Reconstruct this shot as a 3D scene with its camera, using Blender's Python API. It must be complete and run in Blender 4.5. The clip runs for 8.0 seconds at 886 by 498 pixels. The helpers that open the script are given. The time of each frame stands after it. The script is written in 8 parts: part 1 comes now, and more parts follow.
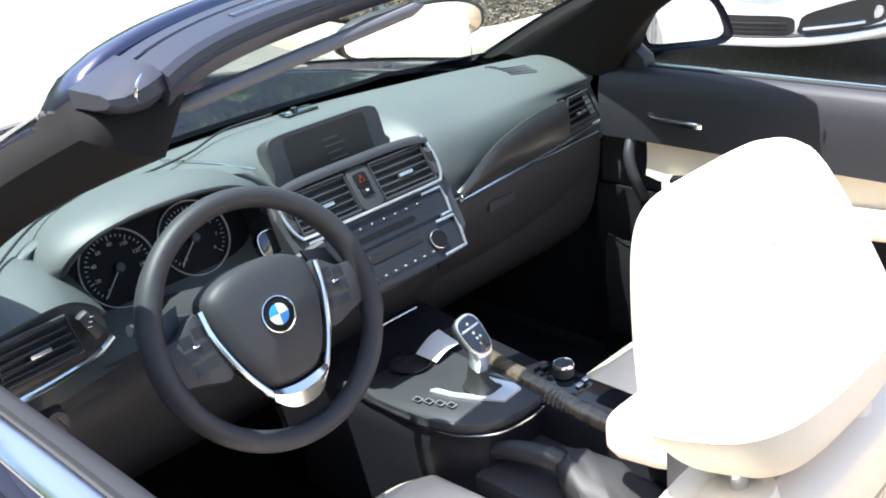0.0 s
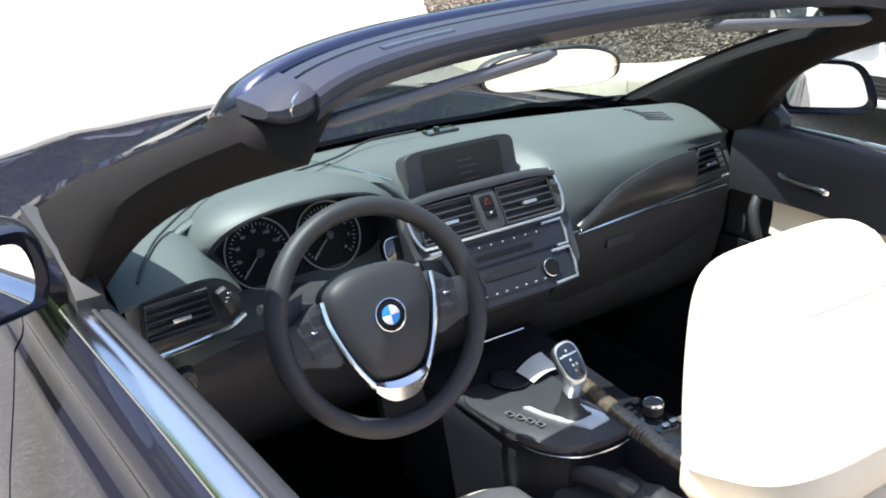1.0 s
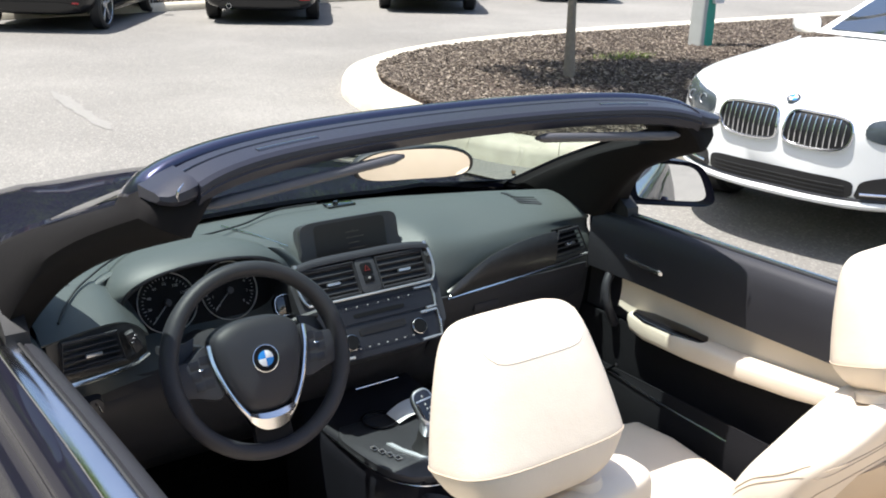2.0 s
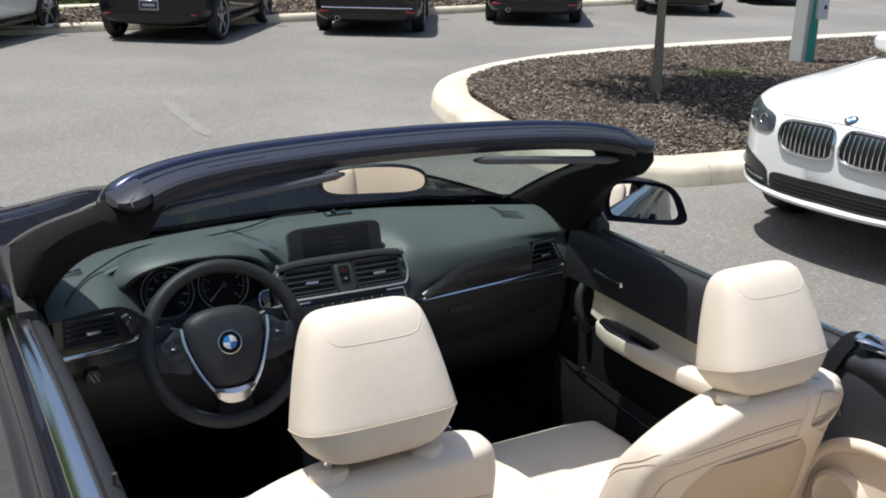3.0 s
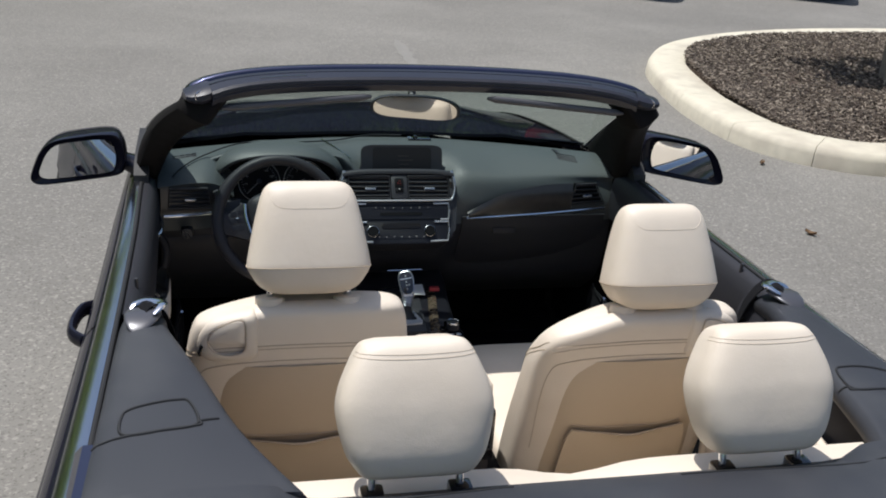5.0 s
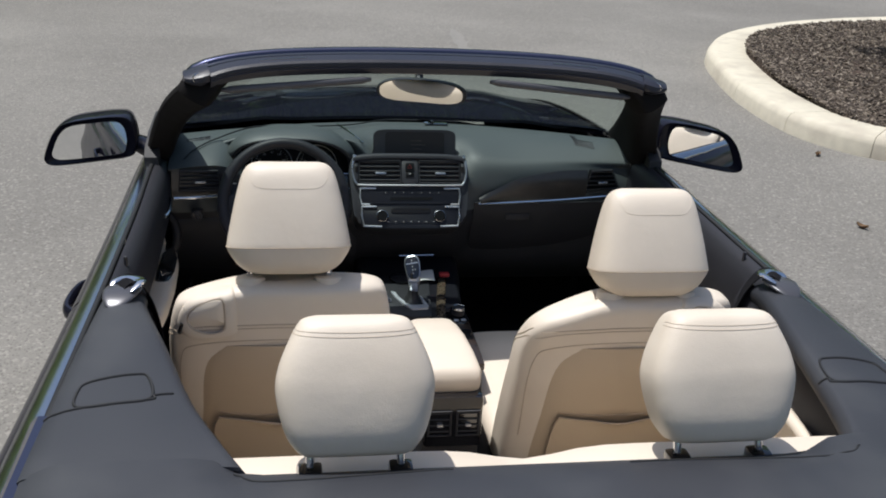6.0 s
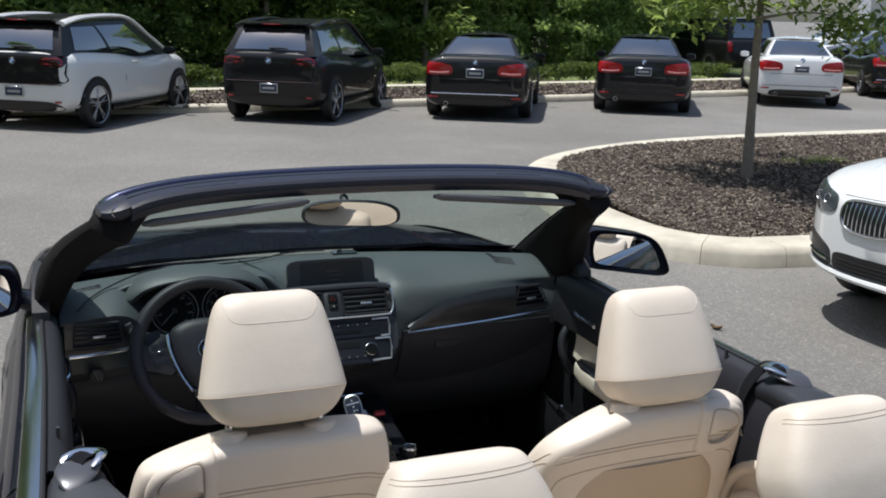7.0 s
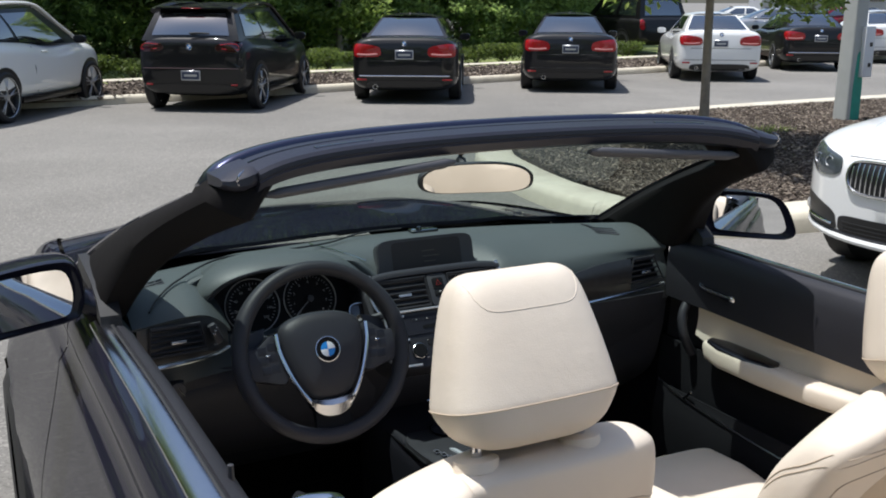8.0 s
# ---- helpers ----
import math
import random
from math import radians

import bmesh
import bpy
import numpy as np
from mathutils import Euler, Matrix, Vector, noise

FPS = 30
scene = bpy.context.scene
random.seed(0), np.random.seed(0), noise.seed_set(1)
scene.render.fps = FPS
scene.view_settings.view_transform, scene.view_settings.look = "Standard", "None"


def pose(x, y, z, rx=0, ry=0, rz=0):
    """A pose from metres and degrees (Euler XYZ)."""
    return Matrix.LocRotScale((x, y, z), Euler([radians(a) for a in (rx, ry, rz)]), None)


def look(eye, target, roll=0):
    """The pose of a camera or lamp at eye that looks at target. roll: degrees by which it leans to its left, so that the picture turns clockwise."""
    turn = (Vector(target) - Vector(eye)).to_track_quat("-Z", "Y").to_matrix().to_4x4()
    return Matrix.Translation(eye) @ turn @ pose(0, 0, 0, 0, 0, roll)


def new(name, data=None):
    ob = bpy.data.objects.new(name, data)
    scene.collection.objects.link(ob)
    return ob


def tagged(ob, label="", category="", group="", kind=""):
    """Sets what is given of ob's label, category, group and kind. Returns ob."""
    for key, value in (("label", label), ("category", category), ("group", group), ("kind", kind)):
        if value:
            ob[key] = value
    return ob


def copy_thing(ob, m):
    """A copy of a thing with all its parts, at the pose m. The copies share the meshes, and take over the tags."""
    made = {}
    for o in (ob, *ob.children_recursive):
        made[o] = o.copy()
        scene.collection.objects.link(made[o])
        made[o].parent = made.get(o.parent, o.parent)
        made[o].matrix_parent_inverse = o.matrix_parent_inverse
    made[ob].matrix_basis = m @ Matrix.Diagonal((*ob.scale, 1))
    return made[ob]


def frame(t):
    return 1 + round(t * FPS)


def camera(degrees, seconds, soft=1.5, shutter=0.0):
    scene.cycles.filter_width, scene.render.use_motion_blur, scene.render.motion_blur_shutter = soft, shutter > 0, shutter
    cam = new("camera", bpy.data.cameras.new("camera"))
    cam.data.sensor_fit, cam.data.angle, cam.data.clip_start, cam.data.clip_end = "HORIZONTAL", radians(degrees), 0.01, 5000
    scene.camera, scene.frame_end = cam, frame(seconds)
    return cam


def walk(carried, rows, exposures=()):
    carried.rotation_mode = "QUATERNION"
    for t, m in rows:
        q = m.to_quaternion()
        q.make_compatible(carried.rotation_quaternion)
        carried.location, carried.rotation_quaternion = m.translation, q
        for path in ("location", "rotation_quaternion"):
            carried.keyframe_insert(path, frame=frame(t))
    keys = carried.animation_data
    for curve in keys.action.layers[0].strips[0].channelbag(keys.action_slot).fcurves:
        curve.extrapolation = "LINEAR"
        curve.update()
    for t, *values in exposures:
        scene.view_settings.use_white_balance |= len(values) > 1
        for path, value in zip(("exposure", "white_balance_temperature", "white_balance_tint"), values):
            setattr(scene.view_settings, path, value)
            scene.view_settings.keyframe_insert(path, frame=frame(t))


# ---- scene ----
cam = camera(49.1, 8.0, soft=1.9)
PATH = [
    (0, (-0.943, -1.23, 1.554), (0.283, 0.133, 0.755), -6.8),
    (0.5, (-0.938, -1.257, 1.548), (0.18, 0.203, 0.762), -3.8),
    (1, (-0.976, -1.331, 1.598), (0.045, 0.219, 0.854), -2.2),
    (1.5, (-1.002, -1.492, 1.665), (0.038, 0.066, 0.967), -0.3),
    (2, (-1.018, -1.669, 1.724), (0.1, -0.137, 1.09), 1.4),
    (2.2, (-0.996, -1.755, 1.753), (0.1, -0.2, 1.136), 1.4),
    (3.3, (-0.846, -2.167, 1.819), (0.021, -0.479, 1.186), 1.7),
    (3.5, (-0.86, -2.249, 1.829), (-0.02, -0.554, 1.182), 2.5),
    (4, (-0.83, -2.445, 1.862), (-0.133, -0.699, 1.18), 2.8),
    (4.5, (-0.701, -2.583, 1.875), (-0.135, -0.797, 1.173), 3.2),
    (4.7, (-0.625, -2.629, 1.877), (-0.102, -0.833, 1.17), 3.7),
    (5.8, (-0.33, -2.721, 1.883), (-0.047, -0.892, 1.125), 3.3),
    (6, (-0.337, -2.702, 1.868), (-0.033, -0.872, 1.121), 3.2),
    (6.5, (-0.426, -2.595, 1.808), (0.081, -0.763, 1.186), 2.4),
    (7, (-0.641, -2.429, 1.748), (0.071, -0.616, 1.296), 1.4),
    (7.5, (-0.844, -2.199, 1.657), (-0.041, -0.419, 1.225), 0.6),
    (8, (-0.953, -1.887, 1.618), (-0.068, -0.157, 1.145), 0.1),
]
REST = pose(0, 0, 0.0146, -0.66, 0.204, 0)    # how the car stands on the slightly falling ground
walk(cam, [(t, REST @ look(eye, target, roll)) for t, eye, target, roll in PATH], [(0, 2.24, 6250, 10), (0.5, 2.32, 6250, 10), (1.0, 1.91, 6300, 10), (1.5, 1.53, 6400, 10), (2.0, 1.22, 6420, 10), (2.2, 1.10, 6420, 10), (3.3, 0.2, 6300, 10), (3.5, 0.04, 6300, 10), (4.0, -0.16, 6300, 10), (4.5, 0.14, 6300, 10), (6.0, 0.08, 6300, 10), (7.0, 0.16, 6200, 10), (7.5, 0.2, 6180, 10), (8, 0.36, 6220, 10)])

# ---- world, sun, exposure ----
SUN_ELEV, SUN_AZ = 73.5, 300.0          # degrees; azimuth clockwise from +y
world = bpy.data.worlds.new("sky_world")
scene.world = world
world.use_nodes = True
wn = world.node_tree.nodes
wbg = wn["Background"]
wsky = wn.new("ShaderNodeTexSky")
wsky.sky_type = 'NISHITA'
wsky.sun_disc = False
wsky.sun_elevation = radians(SUN_ELEV)
wsky.sun_rotation = radians(SUN_AZ)
wsky.air_density, wsky.dust_density = 1.0, 2.0
world.node_tree.links.new(wsky.outputs[0], wbg.inputs[0])
wbg.inputs[1].default_value = 0.11
sun_data = bpy.data.lights.new("sun", 'SUN')
sun_data.energy, sun_data.angle, sun_data.color = 4.2, radians(0.55), (1.0, 0.972, 0.925)
sun = new("sun", sun_data)
_az, _el = radians(SUN_AZ), radians(SUN_ELEV)
SUN_DIR = Vector((math.sin(_az) * math.cos(_el), math.cos(_az) * math.cos(_el), math.sin(_el)))
sun.matrix_world = look(SUN_DIR * 40, (0, 0, 0))


# ---- building helpers ----
from mathutils.bvhtree import BVHTree


def thing(name, label, category, group="", at=(0, 0, 0)):
    ob = new(name)
    ob.empty_display_size = 0.1
    ob.location = at
    return tagged(ob, label, category, group)


def finish(bm, sharp=38, smooth=True, weld=True):
    if weld:
        bmesh.ops.remove_doubles(bm, verts=bm.verts, dist=1e-5)
    bmesh.ops.recalc_face_normals(bm, faces=bm.faces)
    lim = radians(sharp)
    for f in bm.faces:
        f.smooth = smooth
    for e in bm.edges:
        if len(e.link_faces) == 2 and e.calc_face_angle(0) > lim:
            e.smooth = False


def mesh_of(name, bm, material, sharp=38, smooth=True, weld=True):
    finish(bm, sharp, smooth, weld)
    me = bpy.data.meshes.new(name)
    bm.to_mesh(me)
    bm.free()
    for m in (material if isinstance(material, (list, tuple)) else [material]):
        me.materials.append(m)
    return me


def part(name, bm, material, parent=None, label="", sharp=38, smooth=True, weld=True):
    """One mesh object, under a thing or a part; its coordinates are those of the thing."""
    ob = new(name, mesh_of(name, bm, material, sharp, smooth, weld))
    if parent is not None:
        ob.parent = parent
    if label:
        ob["label"] = label
    return ob


def lerp(a, b, t):
    return a + (b - a) * t


def smoothstep(a, b, x):
    t = min(1.0, max(0.0, (x - a) / (b - a)))
    return t * t * (3 - 2 * t)


def table(rows, x):
    """Smooth reading of a small table of (x, value) rows, without overshoot."""
    if x <= rows[0][0]:
        return rows[0][1]
    if x >= rows[-1][0]:
        return rows[-1][1]
    n = len(rows)
    k = next(i for i in range(n - 1) if x <= rows[i + 1][0])

    def slope(i):
        return (rows[i + 1][1] - rows[i][1]) / (rows[i + 1][0] - rows[i][0])

    def tangent(i):
        if i in (0, n - 1):
            return slope(min(i, n - 2))
        a, b = slope(i - 1), slope(i)
        return 2 * a * b / (a + b) if a * b > 0 else 0.0
    h = rows[k + 1][0] - rows[k][0]
    t = (x - rows[k][0]) / h
    return ((2 * t ** 3 - 3 * t ** 2 + 1) * rows[k][1] + (t ** 3 - 2 * t ** 2 + t) * h * tangent(k)
            + (3 * t ** 2 - 2 * t ** 3) * rows[k + 1][1] + (t ** 3 - t ** 2) * h * tangent(k + 1))


def spline(pts, n=24, closed=False):
    """Catmull-Rom through pts, n points."""
    P = [Vector(p) for p in pts]
    m = len(P)
    out = []
    segs = m if closed else m - 1
    count = n if closed else n - 1
    for i in range(n):
        s = i * segs / count
        k = min(int(s), segs - 1)
        t = s - k
        if closed:
            a, b, c, d = P[(k - 1) % m], P[k % m], P[(k + 1) % m], P[(k + 2) % m]
        else:
            b, c = P[k], P[k + 1]
            a = P[k - 1] if k > 0 else b * 2 - c
            d = P[k + 2] if k + 2 < m else c * 2 - b
        out.append(0.5 * (2 * b + (c - a) * t + (2 * a - 5 * b + 4 * c - d) * t * t + (3 * b - a - 3 * c + d) * t ** 3))
    return out


def loft(rings, bm=None, closed=True, caps=True, mat=0):
    bm = bm or bmesh.new()
    vs = [[bm.verts.new(p) for p in r] for r in rings]
    for a, b in zip(vs, vs[1:]):
        n = len(a)
        for i in range(n if closed else n - 1):
            j = (i + 1) % n
            f = bm.faces.new((a[i], a[j], b[j], b[i]))
            f.material_index = mat
    if caps and closed:
        for r in (vs[0], vs[-1]):
            f = bm.faces.new(r)
            f.material_index = mat
    return bm


def patch(net, nu=16, nv=16, thick=0.0, bm=None):
    """A smooth sheet through a small net of points (rows of points); thick: metres of depth behind it."""
    cols = [spline(row, nv) for row in net]
    grid = list(zip(*[spline([c[j] for c in cols], nu) for j in range(nv)]))
    return sheet(grid, thick, bm)


def sheet(grid, thick=0.0, bm=None):
    bm = bm or bmesh.new()
    vs = [[bm.verts.new(p) for p in row] for row in grid]
    faces = []
    for a, b in zip(vs, vs[1:]):
        for i in range(len(a) - 1):
            faces.append(bm.faces.new((a[i], a[i + 1], b[i + 1], b[i])))
    if thick:
        bm.normal_update()
        lower = {v: bm.verts.new(v.co - v.normal * thick) for row in vs for v in row}
        for f in faces:
            bm.faces.new([lower[v] for v in reversed(f.verts)])
        border = list(vs[0]) + [r[-1] for r in vs[1:]] + list(reversed(vs[-1][:-1])) + [r[0] for r in reversed(vs[1:-1])]
        for a, b in zip(border, border[1:] + border[:1]):
            bm.faces.new((b, a, lower[a], lower[b]))
    return bm


def tube(pts, r, n=8, bm=None, closed=False, flat=1.0, up=(0, 0, 1), rr=None, caps=True):
    """A bar along pts; r: radius; flat: height over width; rr: radius by share of the length."""
    bm = bm or bmesh.new()
    P = [Vector(p) for p in pts]
    rings = []
    m = len(P)
    for i, p in enumerate(P):
        if closed:
            d = (P[(i + 1) % m] - P[i - 1]).normalized()
        else:
            d = (P[min(i + 1, m - 1)] - P[max(i - 1, 0)]).normalized()
        side = d.cross(Vector(up))
        if side.length < 1e-4:
            side = d.cross(Vector((1, 0.2, 0)))
        side.normalize()
        top = side.cross(d).normalized()
        q = r * (rr(i / (m - 1)) if rr else 1.0)
        rings.append([bm.verts.new(p + side * (q * math.cos(a)) + top * (q * flat * math.sin(a)))
                      for a in (2 * math.pi * k / n for k in range(n))])
    pairs = list(zip(rings, rings[1:])) + ([(rings[-1], rings[0])] if closed else [])
    for a, b in pairs:
        for k in range(n):
            bm.faces.new((a[k], a[(k + 1) % n], b[(k + 1) % n], b[k]))
    if not closed and caps:
        bm.faces.new(rings[0])
        bm.faces.new(rings[-1])
    return bm


def rbox(c, s, bevel=0.005, seg=2, rot=None, bm=None, mat=0):
    """A box of size s round c with rounded edges; rot: a 3x3 turn."""
    own = bmesh.new()
    bmesh.ops.create_cube(own, size=1.0)
    bmesh.ops.scale(own, vec=s, verts=own.verts)
    if bevel > 0:
        bmesh.ops.bevel(own, geom=own.edges[:] + own.verts[:], offset=min(bevel, min(s) * 0.48), segments=seg, profile=0.6, affect='EDGES')
    if rot is not None:
        bmesh.ops.rotate(own, cent=(0, 0, 0), matrix=rot, verts=own.verts)
    bmesh.ops.translate(own, vec=c, verts=own.verts)
    if bm is None:
        for f in own.faces:
            f.material_index = mat
        return own
    join(bm, own, mat)
    return bm


def join(bm, own, mat=0):
    links = {v: bm.verts.new(v.co) for v in own.verts}
    for f in own.faces:
        g = bm.faces.new([links[v] for v in f.verts])
        g.material_index = mat
    own.free()
    return bm


def lathe(profile, c, axis, n=32, bm=None, cap=True):
    """Turns (radius, along) rows round an axis through c."""
    bm = bm or bmesh.new()
    ax = Vector(axis).normalized()
    u = ax.orthogonal().normalized()
    w = ax.cross(u)
    rings = [[Vector(c) + ax * h + (u * math.cos(a) + w * math.sin(a)) * r for a in (2 * math.pi * k / n for k in range(n))]
             for r, h in profile]
    return loft(rings, bm, True, cap)


def superring(c, u, w, a, b, p=3.0, n=32, tweak=None):
    """A rounded rectangle in the plane of u and w, half sizes a and b."""
    out = []
    for k in range(n):
        t = 2 * math.pi * k / n
        x = math.copysign(abs(math.cos(t)) ** (2 / p), math.cos(t))
        y = math.copysign(abs(math.sin(t)) ** (2 / p), math.sin(t))
        if tweak:
            x, y = tweak(x, y)
        out.append(Vector(c) + Vector(u) * (a * x) + Vector(w) * (b * y))
    return out


def plate(outline, depth, axis, bm=None, bevel=0.0, seg=2):
    """A flat outline (loop of points) given depth along axis, with rounded rims."""
    own = bmesh.new()
    ax = Vector(axis).normalized()
    a = [own.verts.new(Vector(p)) for p in outline]
    b = [own.verts.new(Vector(p) - ax * depth) for p in outline]
    top = own.faces.new(a)
    own.faces.new(list(reversed(b)))
    n = len(a)
    for i in range(n):
        own.faces.new((a[(i + 1) % n], a[i], b[i], b[(i + 1) % n]))
    if bevel:
        bmesh.ops.bevel(own, geom=list(top.edges), offset=bevel, segments=seg, profile=0.5, affect='EDGES')
    return own if bm is None else join(bm, own)


def snap(ob, pts, out=0.0):
    """Lays points onto the surface of a mesh object."""
    me = ob.data
    tree_ = BVHTree.FromPolygons([v.co for v in me.vertices], [p.vertices for p in me.polygons])
    res = []
    for p in pts:
        q, n, _, _ = tree_.find_nearest(Vector(p))
        res.append(q + n * out)
    return res


def mirrored(bm):
    """A copy of bm across the car's middle plane."""
    own = bm.copy()
    for v in own.verts:
        v.co.x = -v.co.x
    bmesh.ops.reverse_faces(own, faces=own.faces)
    return own


def text_mesh(body, size, m, depth=0.0004):
    cu = bpy.data.curves.new("writing", 'FONT')
    cu.body, cu.size, cu.extrude = body, size, depth
    cu.align_x, cu.align_y, cu.resolution_u = 'CENTER', 'CENTER', 2
    ob = bpy.data.objects.new("writing", cu)
    me = bpy.data.meshes.new_from_object(ob)
    bpy.data.objects.remove(ob)
    bpy.data.curves.remove(cu)
    bm = bmesh.new()
    bm.from_mesh(me)
    bpy.data.meshes.remove(me)
    bmesh.ops.transform(bm, matrix=m, verts=bm.verts)
    return bm


# ---- materials ----
def mat(name, color, rough=0.5, metal=0.0, vary=0.15, scale=8.0, bump=0.0, bscale=400.0, coat=0.0, rvary=0.1, spec=0.5, detail=6.0, stain=None, stain_scale=3.0, coord='Object', bdist=0.002):
    m = bpy.data.materials.new(name)
    m.use_nodes = True
    nt = m.node_tree
    nodes, links = nt.nodes, nt.links
    p = nodes["Principled BSDF"]
    p.inputs["Metallic"].default_value = metal
    p.inputs["Specular IOR Level"].default_value = spec
    p.inputs["Coat Weight"].default_value = coat
    p.inputs["Coat Roughness"].default_value = 0.03
    co = nodes.new("ShaderNodeTexCoord")
    n1 = nodes.new("ShaderNodeTexNoise")
    n1.inputs["Scale"].default_value, n1.inputs["Detail"].default_value = scale, detail
    links.new(co.outputs[coord], n1.inputs["Vector"])
    ramp = nodes.new("ShaderNodeMix")
    ramp.data_type = 'RGBA'
    c = Vector(color[:3])
    ramp.inputs[6].default_value = (*(c * (1 - vary)), 1)
    ramp.inputs[7].default_value = (*(c * (1 + vary)), 1)
    links.new(n1.outputs["Fac"], ramp.inputs[0])
    out = ramp.outputs[2]
    if stain:
        n3 = nodes.new("ShaderNodeTexNoise")
        n3.inputs["Scale"].default_value, n3.inputs["Detail"].default_value = stain_scale, 8
        links.new(co.outputs[coord], n3.inputs["Vector"])
        mr = nodes.new("ShaderNodeMapRange")
        mr.inputs[1].default_value, mr.inputs[2].default_value = 0.48, 0.72
        links.new(n3.outputs["Fac"], mr.inputs[0])
        mx = nodes.new("ShaderNodeMix")
        mx.data_type = 'RGBA'
        links.new(mr.outputs[0], mx.inputs[0])
        links.new(out, mx.inputs[6])
        mx.inputs[7].default_value = (*stain, 1)
        out = mx.outputs[2]
    links.new(out, p.inputs["Base Color"])
    rr = nodes.new("ShaderNodeMapRange")
    rr.inputs[3].default_value, rr.inputs[4].default_value = max(0.0, rough - rvary), min(1.0, rough + rvary)
    links.new(n1.outputs["Fac"], rr.inputs[0])
    links.new(rr.outputs[0], p.inputs["Roughness"])
    if bump:
        n2 = nodes.new("ShaderNodeTexNoise")
        n2.inputs["Scale"].default_value, n2.inputs["Detail"].default_value = bscale, 3
        links.new(co.outputs[coord], n2.inputs["Vector"])
        b = nodes.new("ShaderNodeBump")
        b.inputs["Strength"].default_value, b.inputs["Distance"].default_value = bump, bdist
        links.new(n2.outputs["Fac"], b.inputs["Height"])
        links.new(b.outputs[0], p.inputs["Normal"])
    return m


def grainy(m, scale, strength, distance=0.001):
    """Adds a cellular leather or moulded grain to a material."""
    nt = m.node_tree
    p = nt.nodes["Principled BSDF"]
    co = nt.nodes.new("ShaderNodeTexCoord")
    v = nt.nodes.new("ShaderNodeTexVoronoi")
    v.inputs["Scale"].default_value = scale
    nt.links.new(co.outputs["Object"], v.inputs["Vector"])
    b = nt.nodes.new("ShaderNodeBump")
    b.inputs["Strength"].default_value, b.inputs["Distance"].default_value = strength, distance
    nt.links.new(v.outputs["Distance"], b.inputs["Height"])
    old = p.inputs["Normal"].links
    if old:
        nt.links.new(old[0].from_socket, b.inputs["Normal"])
    nt.links.new(b.outputs[0], p.inputs["Normal"])
    return m


def glass_mat(name, tint, gloss=1.0):
    m = bpy.data.materials.new(name)
    m.use_nodes = True
    nt = m.node_tree
    nt.nodes.remove(nt.nodes["Principled BSDF"])
    tr = nt.nodes.new("ShaderNodeBsdfTransparent")
    tr.inputs[0].default_value = (*tint, 1)
    gl = nt.nodes.new("ShaderNodeBsdfGlossy")
    gl.inputs["Roughness"].default_value = 0.02
    lw = nt.nodes.new("ShaderNodeLayerWeight")
    lw.inputs[0].default_value = 0.5
    pw = nt.nodes.new("ShaderNodeMath")
    pw.operation = 'POWER'
    pw.inputs[1].default_value = 4.5
    nt.links.new(lw.outputs["Facing"], pw.inputs[0])
    fr = nt.nodes.new("ShaderNodeMapRange")
    fr.inputs[3].default_value, fr.inputs[4].default_value = 0.045 * gloss, 0.95
    nt.links.new(pw.outputs[0], fr.inputs[0])
    mx = nt.nodes.new("ShaderNodeMixShader")
    nt.links.new(fr.outputs[0], mx.inputs[0])
    nt.links.new(tr.outputs[0], mx.inputs[1])
    nt.links.new(gl.outputs[0], mx.inputs[2])
    nt.links.new(mx.outputs[0], nt.nodes["Material Output"].inputs[0])
    return m


M_LEATHER = grainy(mat("beige_leather", (0.715, 0.625, 0.515), 0.50, vary=0.06, scale=9, bump=0.22, bscale=20, bdist=0.006, rvary=0.06, stain=(0.66, 0.565, 0.455), stain_scale=4), 620, 0.25, 0.0006)
M_LEATHER_TAN = grainy(mat("tan_seatback_vinyl", (0.51, 0.405, 0.285), 0.5, vary=0.06, scale=9, bump=0.1, bscale=25, bdist=0.005), 620, 0.25, 0.0006)
M_SEAM = mat("leather_seam", (0.54, 0.45, 0.35), 0.6)
M_STITCH = mat("seam_thread", (0.47, 0.38, 0.285), 0.7)
M_DASH = grainy(mat("dash_soft_plastic", (0.064, 0.073, 0.073), 0.52, vary=0.12, scale=5, rvary=0.07, stain=(0.072, 0.080, 0.079), stain_scale=3), 900, 0.35, 0.0005)
M_BLACK = grainy(mat("black_moulded_plastic", (0.028, 0.028, 0.032), 0.48, vary=0.2, scale=12), 900, 0.3, 0.0004)
M_DOOR = grainy(mat("black_door_vinyl", (0.028, 0.028, 0.033), 0.48, vary=0.15, scale=6, spec=0.27), 800, 0.3, 0.0005)
M_DECK = grainy(mat("charcoal_deck_vinyl", (0.029, 0.031, 0.038), 0.55, vary=0.12, scale=5, stain=(0.047, 0.049, 0.054), stain_scale=5), 800, 0.3, 0.0005)
M_HEADTRIM = grainy(mat("dark_header_vinyl", (0.021, 0.022, 0.032), 0.36, vary=0.15, scale=6, spec=0.4), 800, 0.25, 0.0004)
M_VISOR = mat("grey_visor_cloth", (0.09, 0.09, 0.10), 0.7, vary=0.12, scale=20)
M_PILLAR = mat("black_pillar_fabric", (0.011, 0.010, 0.010), 0.8, vary=0.2, scale=30, spec=0.1, bump=0.1, bscale=300)
M_RUBBER = mat("black_rubber", (0.014, 0.014, 0.015), 0.6, vary=0.2, scale=20, bump=0.1, bscale=200)
M_CARPET = mat("black_carpet", (0.012, 0.012, 0.014), 0.95, vary=0.4, scale=250, bump=0.8, bscale=900, spec=0.1)
